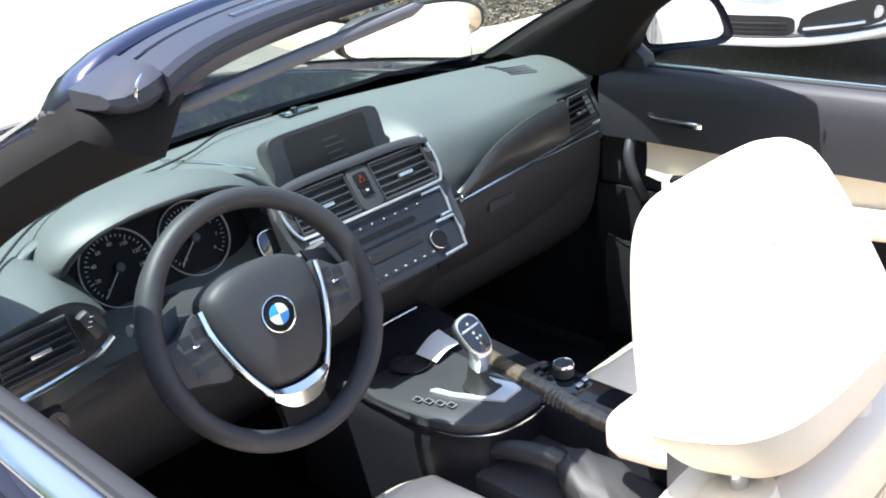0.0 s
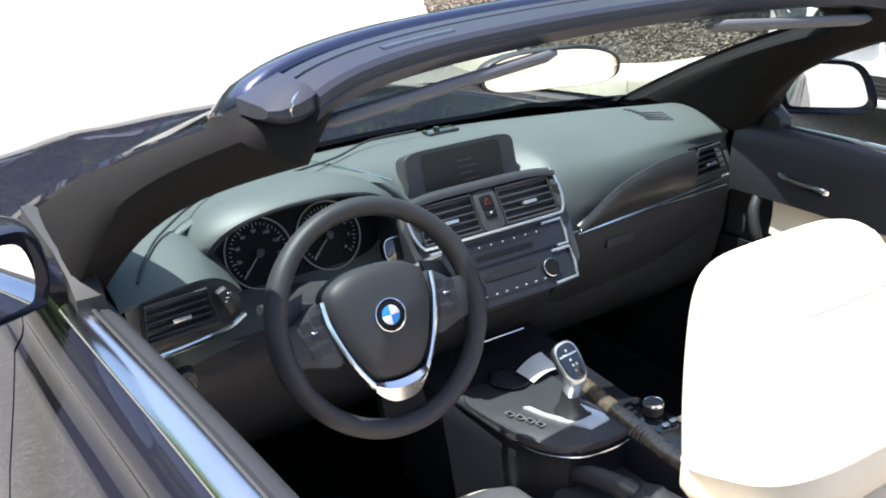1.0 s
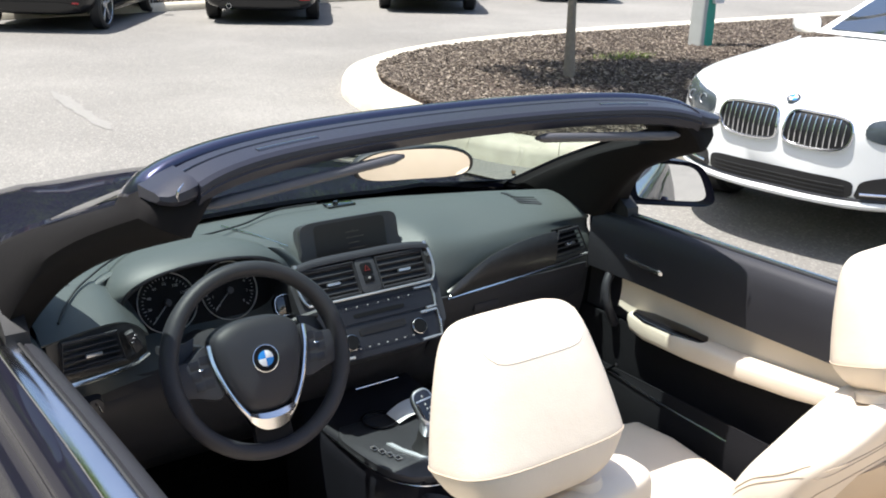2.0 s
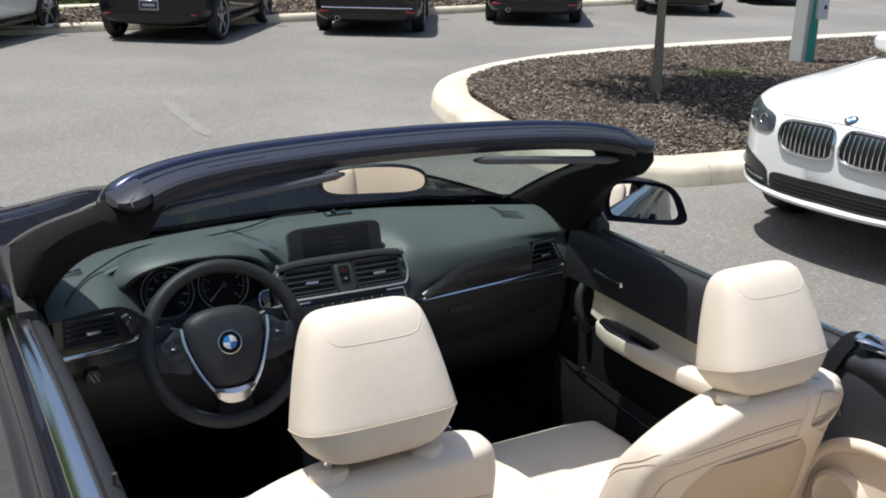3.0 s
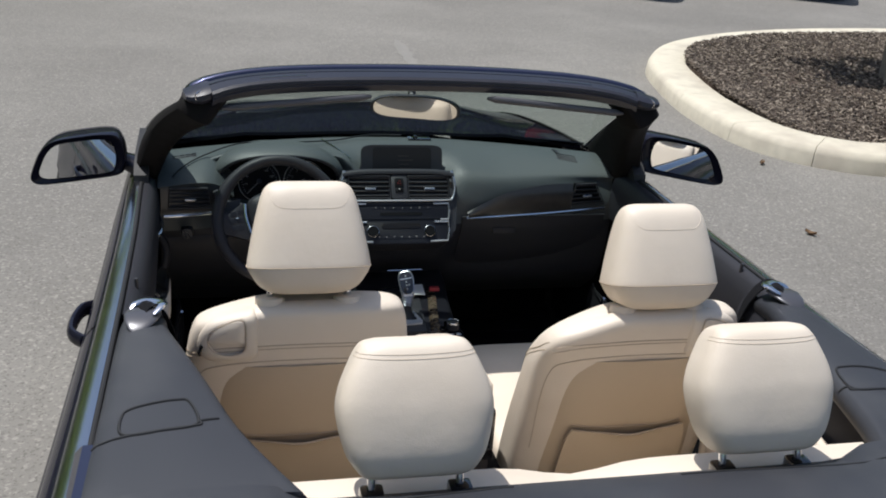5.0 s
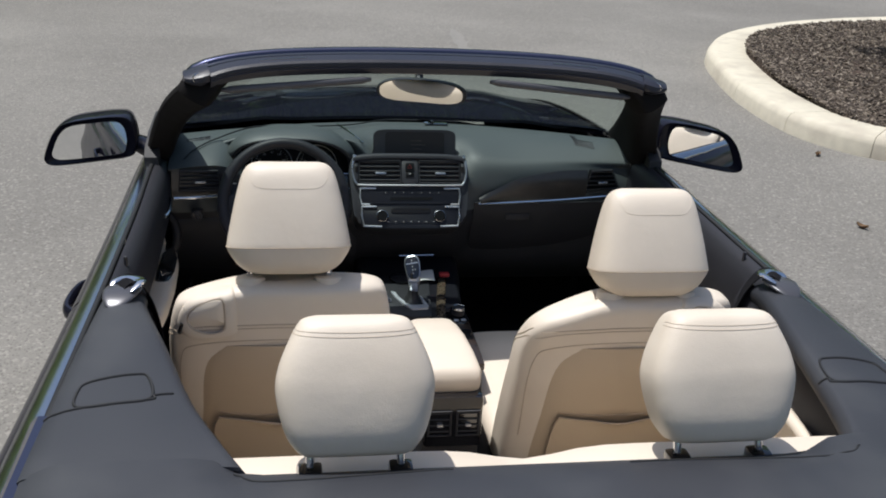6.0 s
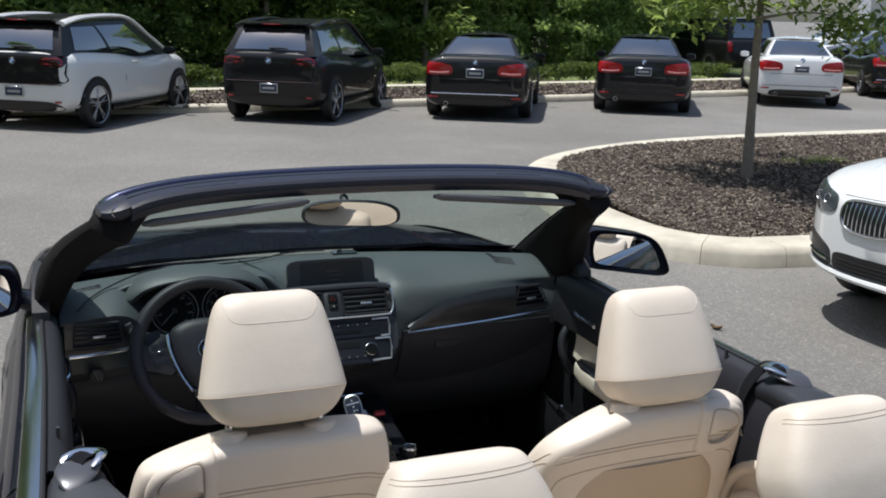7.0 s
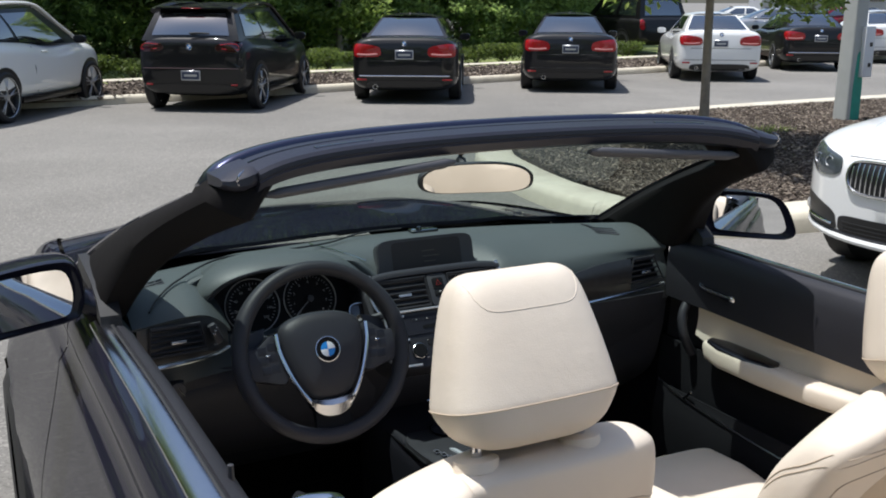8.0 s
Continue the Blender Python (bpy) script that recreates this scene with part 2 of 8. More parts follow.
M_GLOSS = mat("piano_black", (0.008, 0.008, 0.010), 0.12, vary=0.1, coat=0.8, rvary=0.04)
M_WOOD = mat("dark_wood_trim", (0.026, 0.0245, 0.025), 0.34, vary=0.45, scale=60, coat=0.2)
M_CHROME = mat("satin_chrome", (0.72, 0.73, 0.75), 0.18, metal=1.0, vary=0.04, rvary=0.06)
M_STRIP = mat("dark_satin_strip", (0.50, 0.51, 0.54), 0.20, metal=1.0, vary=0.06, rvary=0.05)
M_SILVER = mat("silver_paint_trim", (0.55, 0.56, 0.58), 0.30, metal=0.85, vary=0.05)
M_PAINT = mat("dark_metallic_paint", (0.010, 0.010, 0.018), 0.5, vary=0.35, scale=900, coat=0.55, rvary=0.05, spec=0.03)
# body paint made lighter and bluer: the sky's reflection put into the base colour
M_PAINT_SKY_SHEEN = mat("dark_blue_paint_sky_sheen", (0.040, 0.044, 0.085), 0.30, metal=0.75, vary=0.3, scale=900, coat=1.0, rvary=0.05, spec=0.3)
M_MIRROR = mat("mirror_glass", (0.92, 0.93, 0.93), 0.01, metal=1.0, vary=0.0, rvary=0.0)
M_DIM_MIRROR = mat("dimming_mirror_glass", (0.66, 0.645, 0.59), 0.015, metal=1.0, vary=0.0, rvary=0.0)
M_CONSOLE = mat("console_black", (0.013, 0.013, 0.017), 0.38, vary=0.15, scale=8, spec=0.32)
M_GUIDE = mat("satin_grey_plate", (0.085, 0.085, 0.095), 0.30, metal=0.3, vary=0.08)
M_SCREEN = mat("screen_glass", (0.013, 0.011, 0.010), 0.34, vary=0.2, scale=14, rvary=0.06, spec=0.35)
M_DIAL = mat("dial_black", (0.007, 0.007, 0.008), 0.6, vary=0.1, spec=0.12)
M_MARK = mat("dial_marking", (0.36, 0.36, 0.36), 0.5, vary=0.1, scale=60)
M_BLUE = mat("badge_blue", (0.02, 0.22, 0.62), 0.25, vary=0.03, coat=0.6)
M_WHITE = mat("badge_white", (0.82, 0.82, 0.82), 0.3, vary=0.02, coat=0.5)
M_WIND = glass_mat("windscreen_glass", (0.74, 0.84, 0.80), 1.0)
M_ASPHALT = mat("weathered_asphalt", (0.196, 0.186, 0.169), 0.88, vary=0.16, scale=55, bump=0.55, bscale=170, bdist=0.006, spec=0.25, stain=(0.240, 0.228, 0.207), stain_scale=0.5, detail=10)


def speckled(m, scale, share, light, dark):
    """Stones showing in a surface: some cells lighter, some darker, over broad worn patches."""
    nt = m.node_tree
    p = nt.nodes["Principled BSDF"]
    base = p.inputs["Base Color"].links[0].from_socket
    co = nt.nodes.new("ShaderNodeTexCoord")
    for k, (lo, hi, color) in enumerate(((1 - share, 1.0, light), (1 - share, 1.0, dark))):
        v = nt.nodes.new("ShaderNodeTexVoronoi")
        v.inputs["Scale"].default_value = scale * (1 + 0.6 * k)
        nt.links.new(co.outputs["Object"], v.inputs["Vector"])
        sep = nt.nodes.new("ShaderNodeSeparateColor")
        nt.links.new(v.outputs["Color"], sep.inputs[0])
        mr = nt.nodes.new("ShaderNodeMapRange")
        mr.inputs[1].default_value, mr.inputs[2].default_value = lo, hi
        nt.links.new(sep.outputs[k], mr.inputs[0])
        mx = nt.nodes.new("ShaderNodeMix")
        mx.data_type = 'RGBA'
        nt.links.new(mr.outputs[0], mx.inputs[0])
        nt.links.new(base, mx.inputs[6])
        mx.inputs[7].default_value = (*color, 1)
        base = mx.outputs[2]
    n = nt.nodes.new("ShaderNodeTexNoise")
    n.inputs["Scale"].default_value, n.inputs["Detail"].default_value, n.inputs["Roughness"].default_value = 0.16, 9, 0.62
    nt.links.new(co.outputs["Object"], n.inputs["Vector"])
    mr = nt.nodes.new("ShaderNodeMapRange")
    mr.inputs[1].default_value, mr.inputs[2].default_value, mr.inputs[3].default_value, mr.inputs[4].default_value = 0.35, 0.68, 0.86, 1.14
    nt.links.new(n.outputs["Fac"], mr.inputs[0])
    mul = nt.nodes.new("ShaderNodeVectorMath")
    mul.operation = 'SCALE'
    nt.links.new(base, mul.inputs[0])
    nt.links.new(mr.outputs[0], mul.inputs["Scale"])
    nt.links.new(mul.outputs[0], p.inputs["Base Color"])
    return m


speckled(M_ASPHALT, 75, 0.28, (0.298, 0.282, 0.255), (0.142, 0.134, 0.122))
M_CURB = mat("kerb_concrete", (0.60, 0.55, 0.44), 0.85, vary=0.14, scale=14, bump=0.3, bscale=120, bdist=0.004, stain=(0.46, 0.41, 0.33), stain_scale=3)
M_SOIL = mat("mulch_soil", (0.075, 0.05, 0.036), 0.95, vary=0.5, scale=30, bump=1.0, bscale=60, bdist=0.03)


# ---- ground, island, far strip ----
bm = bmesh.new()
bmesh.ops.create_grid(bm, x_segments=40, y_segments=40, size=900)
ground = tagged(part("ground", bm, M_ASPHALT), "pale weathered grey asphalt of a car park", "ground", kind="structure")

# island: outline of the kerb's outer foot, counted from its rounded tip
ISLAND = [(28.0, 2.95), (12.0, 3.0), (6.5, 3.03), (4.5, 3.14), (3.84, 3.34), (3.45, 3.90), (3.40, 4.80), (3.56, 5.80), (3.88, 6.85), (4.60, 7.85), (5.80, 8.65), (7.5, 9.20), (10.0, 9.45), (15.0, 9.55), (28.0, 9.6)]
edge = spline([(x, y, 0) for x, y in ISLAND], 160)


def inset(line, d):
    out = []
    for i, p in enumerate(line):
        q = line[min(i + 1, len(line) - 1)] - line[max(i - 1, 0)]
        q.normalize()
        out.append(p + Vector((q.y, -q.x, 0)) * d)
    return out


def kerb_run(line, width, height, name, label, parent=None, step=None):
    """A concrete kerb along a line, in cast lengths with open joints."""
    top = tagged(new(name), label, "kerb", kind="structure") if parent is None else parent
    inner = inset(line, width)
    n = step or 12
    k = 0
    while k < len(line) - 1:
        a, b = k, min(k + n, len(line) - 1)
        rings = []
        for i in range(a, b + 1):
            o, q = line[i], inner[i]
            d = (q - o).normalized()
            sh = Vector((0, 0, 0))
            if i in (a, b):
                t = (line[min(i + 1, len(line) - 1)] - line[max(i - 1, 0)]).normalized() * 0.0022
                sh = t if i == a else -t
            rings.append([o + sh + Vector((0, 0, -0.05)), o + sh + d * 0.015 + Vector((0, 0, height * 0.62)), o + sh + d * 0.04 + Vector((0, 0, height * 0.92)),
                          o + sh + d * 0.075 + Vector((0, 0, height)), q + sh - d * 0.02 + Vector((0, 0, height + 0.004)), q + sh + Vector((0, 0, height - 0.012)), q + sh + Vector((0, 0, -0.05))])
        part("kerb_stone", loft(rings), M_CURB, top, sharp=55)
        k = b
    return top


kerb_run(edge, 0.40, 0.15, "kerb_island", "cast cream concrete kerb round a planted island")
inner = inset(edge, 0.385)
bm = bmesh.new()
rows = []
N = len(inner)
for i in range(N // 2 + 1):
    a, b = inner[i], inner[N - 1 - i]
    rows.append([a.lerp(b, k / 24) + Vector((0, 0, 0.10 + 0.10 * math.sin(math.pi * k / 24) ** 0.6 + 0.03 * noise.noise(Vector((i * 0.4, k * 0.5, 0))))) for k in range(25)])
island_bed = tagged(part("mulch_bed", sheet(rows), M_SOIL), "low bed of dark brown bark mulch inside the kerb", "mulch bed", kind="structure")


def bed_height(x, y):
    """Height of the mulch inside the island, roughly."""
    lo, hi = 3.45, 9.1
    t = min(1, max(0, (y - lo) / (hi - lo)))
    return 0.10 + 0.09 * math.sin(math.pi * t) ** 0.6


M_CHIP = mat("bark_chip", (0.135, 0.09, 0.065), 0.9, vary=0.3, scale=40, bump=0.3, bscale=200)
nt = M_CHIP.node_tree
geo = nt.nodes.new("ShaderNodeNewGeometry")
cr = nt.nodes.new("ShaderNodeValToRGB")
cr.color_ramp.elements[0].color, cr.color_ramp.elements[1].color = (0.042, 0.032, 0.025, 1), (0.33, 0.275, 0.215, 1)
e = cr.color_ramp.elements.new(0.6)
e.color = (0.115, 0.088, 0.067, 1)
nt.links.new(geo.outputs["Random Per Island"], cr.inputs[0])
nt.links.new(cr.outputs[0], nt.nodes["Principled BSDF"].inputs["Base Color"])


def inside(x, y, poly):
    c = False
    n = len(poly)
    j = n - 1
    for i in range(n):
        xi, yi, xj, yj = poly[i].x, poly[i].y, poly[j].x, poly[j].y
        if (yi > y) != (yj > y) and x < (xj - xi) * (y - yi) / (yj - yi) + xi:
            c = not c
        j = i
    return c


def chips(name, label, count, place, size, rng):
    verts, faces = [], []
    for _ in range(count):
        q = place(rng)
        if q is None:
            continue
        l, w, h = rng.uniform(0.6, 1.5) * size, rng.uniform(0.18, 0.45) * size, rng.uniform(0.08, 0.2) * size
        R = Euler((rng.gauss(0, 0.35), rng.gauss(0, 0.35), rng.uniform(0, 6.283))).to_matrix()
        base = len(verts)
        for sx, sy, sz in ((-1, -.7, -1), (1, -1, -1), (.8, 1, -1), (-1, .8, -1), (-.8, -.5, 1), (.9, -.7, 1), (.6, .7, 1), (-.7, .8, 1)):
            verts.append(Vector(q) + R @ Vector((sx * l / 2, sy * w / 2, sz * h / 2)))
        for f in ((0, 1, 5, 4), (1, 2, 6, 5), (2, 3, 7, 6), (3, 0, 4, 7), (4, 5, 6, 7)):
            faces.append([base + i for i in f])
    me = bpy.data.meshes.new(name)
    me.from_pydata(verts, [], faces)
    me.materials.append(M_CHIP)
    return tagged(new(name, me), label, "mulch", kind="stuff")


rng = random.Random(5)
loop = [p for p in inner]


def in_island(r):
    # thicker near the rounded tip, which stands nearest
    x = 3.8 + (r.random() ** 1.7) * 14
    y = r.uniform(3.3, 9.4)
    if not inside(x, y, loop):
        return None
    return (x, y, bed_height(x, y) + r.uniform(0.005, 0.035))


mulch = chips("bark_mulch", "loose dark brown bark chips covering the island bed", 100000, in_island, 0.045, rng)


# ---- the open convertible ----
car = thing("convertible_car", "dark metallic open convertible with cream leather seats on pale asphalt", "car")
car.matrix_basis = REST


def half_width(y):
    return table([(-2.66, 0.70), (-2.45, 0.80), (-2.1, 0.868), (-1.7, 0.885), (-1.2, 0.872), (-0.6, 0.866), (0.0, 0.862), (0.5, 0.866), (0.95, 0.880), (1.35, 0.86), (1.62, 0.75), (1.78, 0.60)], y)


def bx(y):
    """Half width at the belt."""
    return table([(-2.66, 0.56), (-2.1, 0.685), (-1.5, 0.712), (-0.9, 0.714), (-0.5, 0.717), (0.0, 0.728), (0.5, 0.728), (1.1, 0.70), (1.5, 0.63), (1.78, 0.46)], y)


def belt_z(y):
    return table([(-2.66, 0.98), (-2.2, 1.03), (-1.6, 1.055), (-0.9, 1.05), (0.1, 1.045), (0.5, 1.020), (1.1, 0.965), (1.5, 0.875), (1.78, 0.72)], y)


# outer skin in section: share of the swell beyond the belt, depth below it
SHOULDER = [(0.0, 0.0), (0.10, 0.003), (0.19, 0.009), (0.265, 0.018), (0.325, 0.030), (0.364, 0.043), (0.376, 0.050), (0.372, 0.057)]
HOLLOW = [(0.380, 0.076), (0.405, 0.088), (0.455, 0.099), (0.505, 0.107), (0.530, 0.113), (0.538, 0.121)]
FLANK = [(0.585, 0.150), (0.66, 0.195), (0.76, 0.250), (0.86, 0.305), (0.94, 0.360), (0.99, 0.415), (1.0, 0.475), (0.985, 0.54), (0.955, 0.60), (0.91, 0.66), (0.84, 0.72), (0.76, 0.765), (0.66, 0.80)]
SIDE = SHOULDER + HOLLOW + FLANK


def side_point(y, s):
    """Outer skin of the left side: s 0 at the belt, 1 at the sill."""
    W, B = half_width(y), belt_z(y)
    q = s * (len(SIDE) - 1)
    i = min(int(q), len(SIDE) - 2)
    x, z = (lerp(SIDE[i][k], SIDE[i + 1][k], q - i) for k in (0, 1))
    return Vector((-(bx(y) + (W - bx(y)) * x), y, B - z * (B - 0.22) / 0.80))


FRONT_AXLE, REAR_AXLE, WHEEL_Z = 0.98, -1.71, 0.315


def skin(y0, y1, ny, cut=None, ns=26):
    grid = [[side_point(lerp(y0, y1, i / ny), j / ns) for j in range(ns + 1)] for i in range(ny + 1)]
    bm = sheet(grid)
    if cut is not None:
        R = 0.345
        for v in bm.verts:
            d = Vector((v.co.y - cut, v.co.z - WHEEL_Z))
            if 0.30 < d.length < R + 0.012:
                d.normalize()
                v.co.y, v.co.z = cut + d.x * R, WHEEL_Z + d.y * R
        dead = [f for f in bm.faces if (Vector((f.calc_center_median().y - cut, f.calc_center_median().z - WHEEL_Z))).length < R - 0.004]
        bmesh.ops.delete(bm, geom=dead, context='FACES')
    return bm


for side in (-1, 1):
    def own(bm):
        return bm if side < 0 else mirrored(bm)
    part("front_fender", own(skin(0.135, 1.72, 64, FRONT_AXLE)), M_PAINT, car)
    door = part("door_skin", own(skin(-0.925, 0.125, 40)), M_PAINT, car)
    part("quarter_panel", own(skin(-2.62, -0.935, 70, REAR_AXLE)), M_PAINT, car)
    # shoulder crease highlight bar and belt moulding
    line = [Vector((-(bx(y) + 0.002), y, belt_z(y) + 0.005)) for y in np.linspace(-1.60, -0.03, 40)]
    rings = []
    for y in np.linspace(-1.60, -0.03, 40):
        a, b = side_point(y, 0.0), side_point(y, 0.068)
        d = (b - a).normalized()
        n = Vector((d.z, 0, -d.x)) if d.z * -1 > 0 else Vector((-d.z, 0, d.x))
        n = n if n.z > 0 else -n
        rings.append([a - d * 0.009 - n * 0.002, a - d * 0.008 + n * 0.009, a + n * 0.0115, b - d * 0.003 + n * 0.0095, b + n * 0.006, b - n * 0.002])
    part("belt_moulding", own(loft(rings)), M_STRIP, car, "dark satin metal strip along the door top", sharp=50)
    line = [p + Vector((0.011, 0, 0.001)) for p in line]
    part("window_seal", own(tube(line, 0.0045, 8, flat=0.9)), M_RUBBER, car)
    # door handle
    hx = -0.828
    bm = tube(spline([(hx + 0.03, -0.55, 0.905), (hx + 0.008, -0.575, 0.908), (hx - 0.002, -0.64, 0.910), (hx + 0.002, -0.70, 0.910), (hx + 0.03, -0.735, 0.908)], 20), 0.010, 10, flat=1.7)
    part("door_handle", own(bm), M_PAINT, car, "body-coloured outside door handle")
    # wheels
    for ax in (FRONT_AXLE, REAR_AXLE):
        c = (-0.785, ax, WHEEL_Z)
        tyre = part("wheel", own(lathe([(0.215, -0.095), (0.27, -0.10), (0.305, -0.085), (0.315, -0.05), (0.315, 0.05), (0.305, 0.085), (0.27, 0.10), (0.215, 0.095)], c, (-1, 0, 0), 40, cap=False)), M_RUBBER, car)
        bm = lathe([(0.218, 0.085), (0.210, 0.06), (0.20, 0.0), (0.20, -0.06)], c, (-1, 0, 0), 32, cap=False)
        for k in range(10):
            a = 2 * math.pi * k / 10
            R = Matrix.Rotation(a, 3, 'X')
            rbox(Vector(c) + R @ Vector((-0.062, 0, 0.12)), (0.025, 0.030, 0.18), 0.006, 1, R, bm)
        join(bm, lathe([(0.0, 0.08), (0.04, 0.08), (0.05, 0.06), (0.05, 0.02)], c, (-1, 0, 0), 16))
        part("rim", own(bm), M_SILVER, tyre)
        bm = lathe([(0.345, 0.04), (0.345, -0.22), (0.05, -0.22)], c, (-1, 0, 0), 32, cap=False)
        part("wheel_housing", own(bm), M_BLACK, car)
    # sill
    part("side_sill", own(loft([[Vector((x, y, z)) for x, z in ((-0.825, 0.245), (-0.805, 0.19), (-0.72, 0.19), (-0.72, 0.34), (-0.815, 0.34))] for y in (-1.36, 0.62)])), M_BLACK, car)

# bonnet
rows = []
for y in np.linspace(0.42, 1.70, 22):
    W, B = bx(y) - 0.012, belt_z(y)
    row = []
    for k in range(21):
        u = -1 + 2 * k / 20
        crown = 0.048 * (1 - u * u) + 0.010 * math.exp(-((abs(u) - 0.62) / 0.12) ** 2)
        cow = (0.05 * (1 - u * u)) * smoothstep(0.7, 0.42, y)
        row.append(Vector((u * W, y + cow * 0.0 + 0.05 * (1 - u * u) * smoothstep(1.2, 1.7, y), B + crown - 0.004)))
    rows.append(row)
part("bonnet", sheet(rows, 0.01), M_PAINT, car, "glossy dark metallic bonnet")
# nose and tail
rows = []
for s in np.linspace(0, 1, 12):
    z = lerp(0.72, 0.20, s)
    out = 0.10 * math.sin(math.pi * min(1, s * 1.1)) ** 0.7
    rows.append([Vector((0.62 * math.copysign(abs(u) ** 0.85, u), 1.77 + out - 0.22 * abs(u) ** 3, z)) for u in np.linspace(-1, 1, 25)])
part("front_bumper", sheet(rows, 0.01), M_PAINT, car)
rows = []
for s in np.linspace(0, 1, 14):
    z = lerp(1.0, 0.25, s)
    out = 0.07 * math.sin(math.pi * s) ** 0.7
    rows.append([Vector((0.72 * u, -2.66 - out + 0.16 * abs(u) ** 3, z)) for u in np.linspace(-1, 1, 25)])
part("rear_bumper", sheet(rows, 0.01), M_PAINT, car)
rows = [[Vector((u * bx(y), y, belt_z(y) + 0.03 * (1 - u * u))) for u in np.linspace(-1, 1, 17)] for y in np.linspace(-2.66, -1.98, 10)]
part("boot_lid", sheet(rows, 0.01), M_PAINT, car)
# underbody and cabin floor
part("underbody", rbox((0, -0.45, 0.24), (1.46, 3.3, 0.08), 0.02), M_BLACK, car)
bm = rbox((0, -0.62, 0.315), (1.40, 2.0, 0.05), 0.02)
rbox((0, -0.55, 0.45), (0.24, 1.5, 0.34), 0.06, 3, None, bm)
part("cabin_floor", bm, M_CARPET, car, "black carpet floor with centre tunnel")
part("bulkhead", rbox((0, 0.62, 0.62), (1.44, 0.04, 0.74), 0.01), M_CARPET, car)
part("rear_bulkhead", rbox((0, -1.78, 0.62), (1.40, 0.04, 0.74), 0.01), M_CARPET, car)
part("cowl_panel", patch([[(-0.70, 0.30, 1.02), (0, 0.46, 1.028), (0.70, 0.30, 1.02)], [(-0.73, 0.40, 1.0), (0, 0.56, 1.015), (0.73, 0.40, 1.0)], [(-0.74, 0.47, 0.985), (0, 0.64, 0.995), (0.74, 0.47, 0.985)]], 6, 24, 0.01), M_BLACK, car)

# ---- windscreen and its frame ----


def head_y(x):
    return -0.285 - 0.075 * (abs(x) / 0.6) ** 2.2


def head_z(x):
    return 1.420 - 0.014 * (abs(x) / 0.6) ** 2 - 0.034 * (abs(x) / 0.6) ** 7


def run(section, xs, flare=0.0, hook=0.0):
    """Sweeps a section (y and z offsets) along the header."""
    rings = []
    my = sum(a for a, _ in section) / len(section)
    mz = sum(b for _, b in section) / len(section)
    for x in xs:
        e = 0.75 * (abs(x) / 0.6) ** 4
        q = 1.0 if abs(x) < flare or not flare else max(0.12, math.sqrt(max(0.0, 1 - ((abs(x) - flare) / (0.5995 - flare)) ** 2)))
        sag = hook * max(0.0, (abs(x) - 0.555) / 0.044) ** 2.0
        rings.append([Vector((x * (1 + e * min(0.0, dy - 0.02)), head_y(x) - 0.5 * sag * (1 - max(0.0, dy) / 0.115) + my + (dy - my) * q, head_z(x) - sag * (1 - max(0.0, dy) / 0.115) + mz + (dz - mz) * q)) for dy, dz in section])
    return rings


XB = [-0.599, -0.597, -0.593, -0.586] + list(np.linspace(-0.575, 0.575, 43)) + [0.586, 0.593, 0.597, 0.599]
XT = list(np.linspace(-0.552, 0.552, 43))
XR = list(np.linspace(-0.585, 0.585, 41))
part("header_panel", loft(run([(0.115, -0.052), (0.085, -0.029), (0.055, -0.009), (0.028, 0.001), (0.010, 0.0025), (0.003, 0.0005), (0.000, -0.005), (0.000, -0.03), (0.09, -0.06)], XB, 0.578, 0.016)), M_PAINT_SKY_SHEEN, car, "glossy dark blue painted windscreen header, sky sheen in its colour", sharp=50)
part("header_seal", loft(run([(0.002, -0.010), (-0.011, -0.011), (-0.011, -0.025), (0.002, -0.025)], XR)), M_RUBBER, car, sharp=60)
header = part("header_trim", loft(run([(-0.008, -0.0085), (-0.010, -0.0045), (-0.028, -0.0055), (-0.0295, -0.0085), (-0.0325, -0.0088), (-0.034, -0.0062), (-0.067, -0.0125), (-0.0735, -0.018), (-0.0745, -0.0255), (-0.0720, -0.0275), (-0.0720, -0.0293), (-0.0735, -0.0315), (-0.065, -0.0465), (-0.044, -0.0520), (-0.010, -0.055), (0.03, -0.058), (0.03, -0.03), (-0.008, -0.03)], XT)), M_HEADTRIM, car, "dark moulded trim on the inner edge of the header", sharp=26)
for sx in (-0.36, 0.36):
    pts = [Vector((x, head_y(x) - 0.048, head_z(x) - 0.0113)) for x in np.linspace(sx - 0.055, sx + 0.055, 10)]
    part("latch_slot", tube(pts, 0.0095, 8, flat=0.35), M_GLOSS, header, "dark slot for the roof latch")
pts = [Vector((x, head_y(x) - 0.031, head_z(x) - 0.0098)) for x in np.linspace(-0.548, 0.548, 40)]
part("seam_line", tube(pts, 0.0016, 6), M_GLOSS, header)
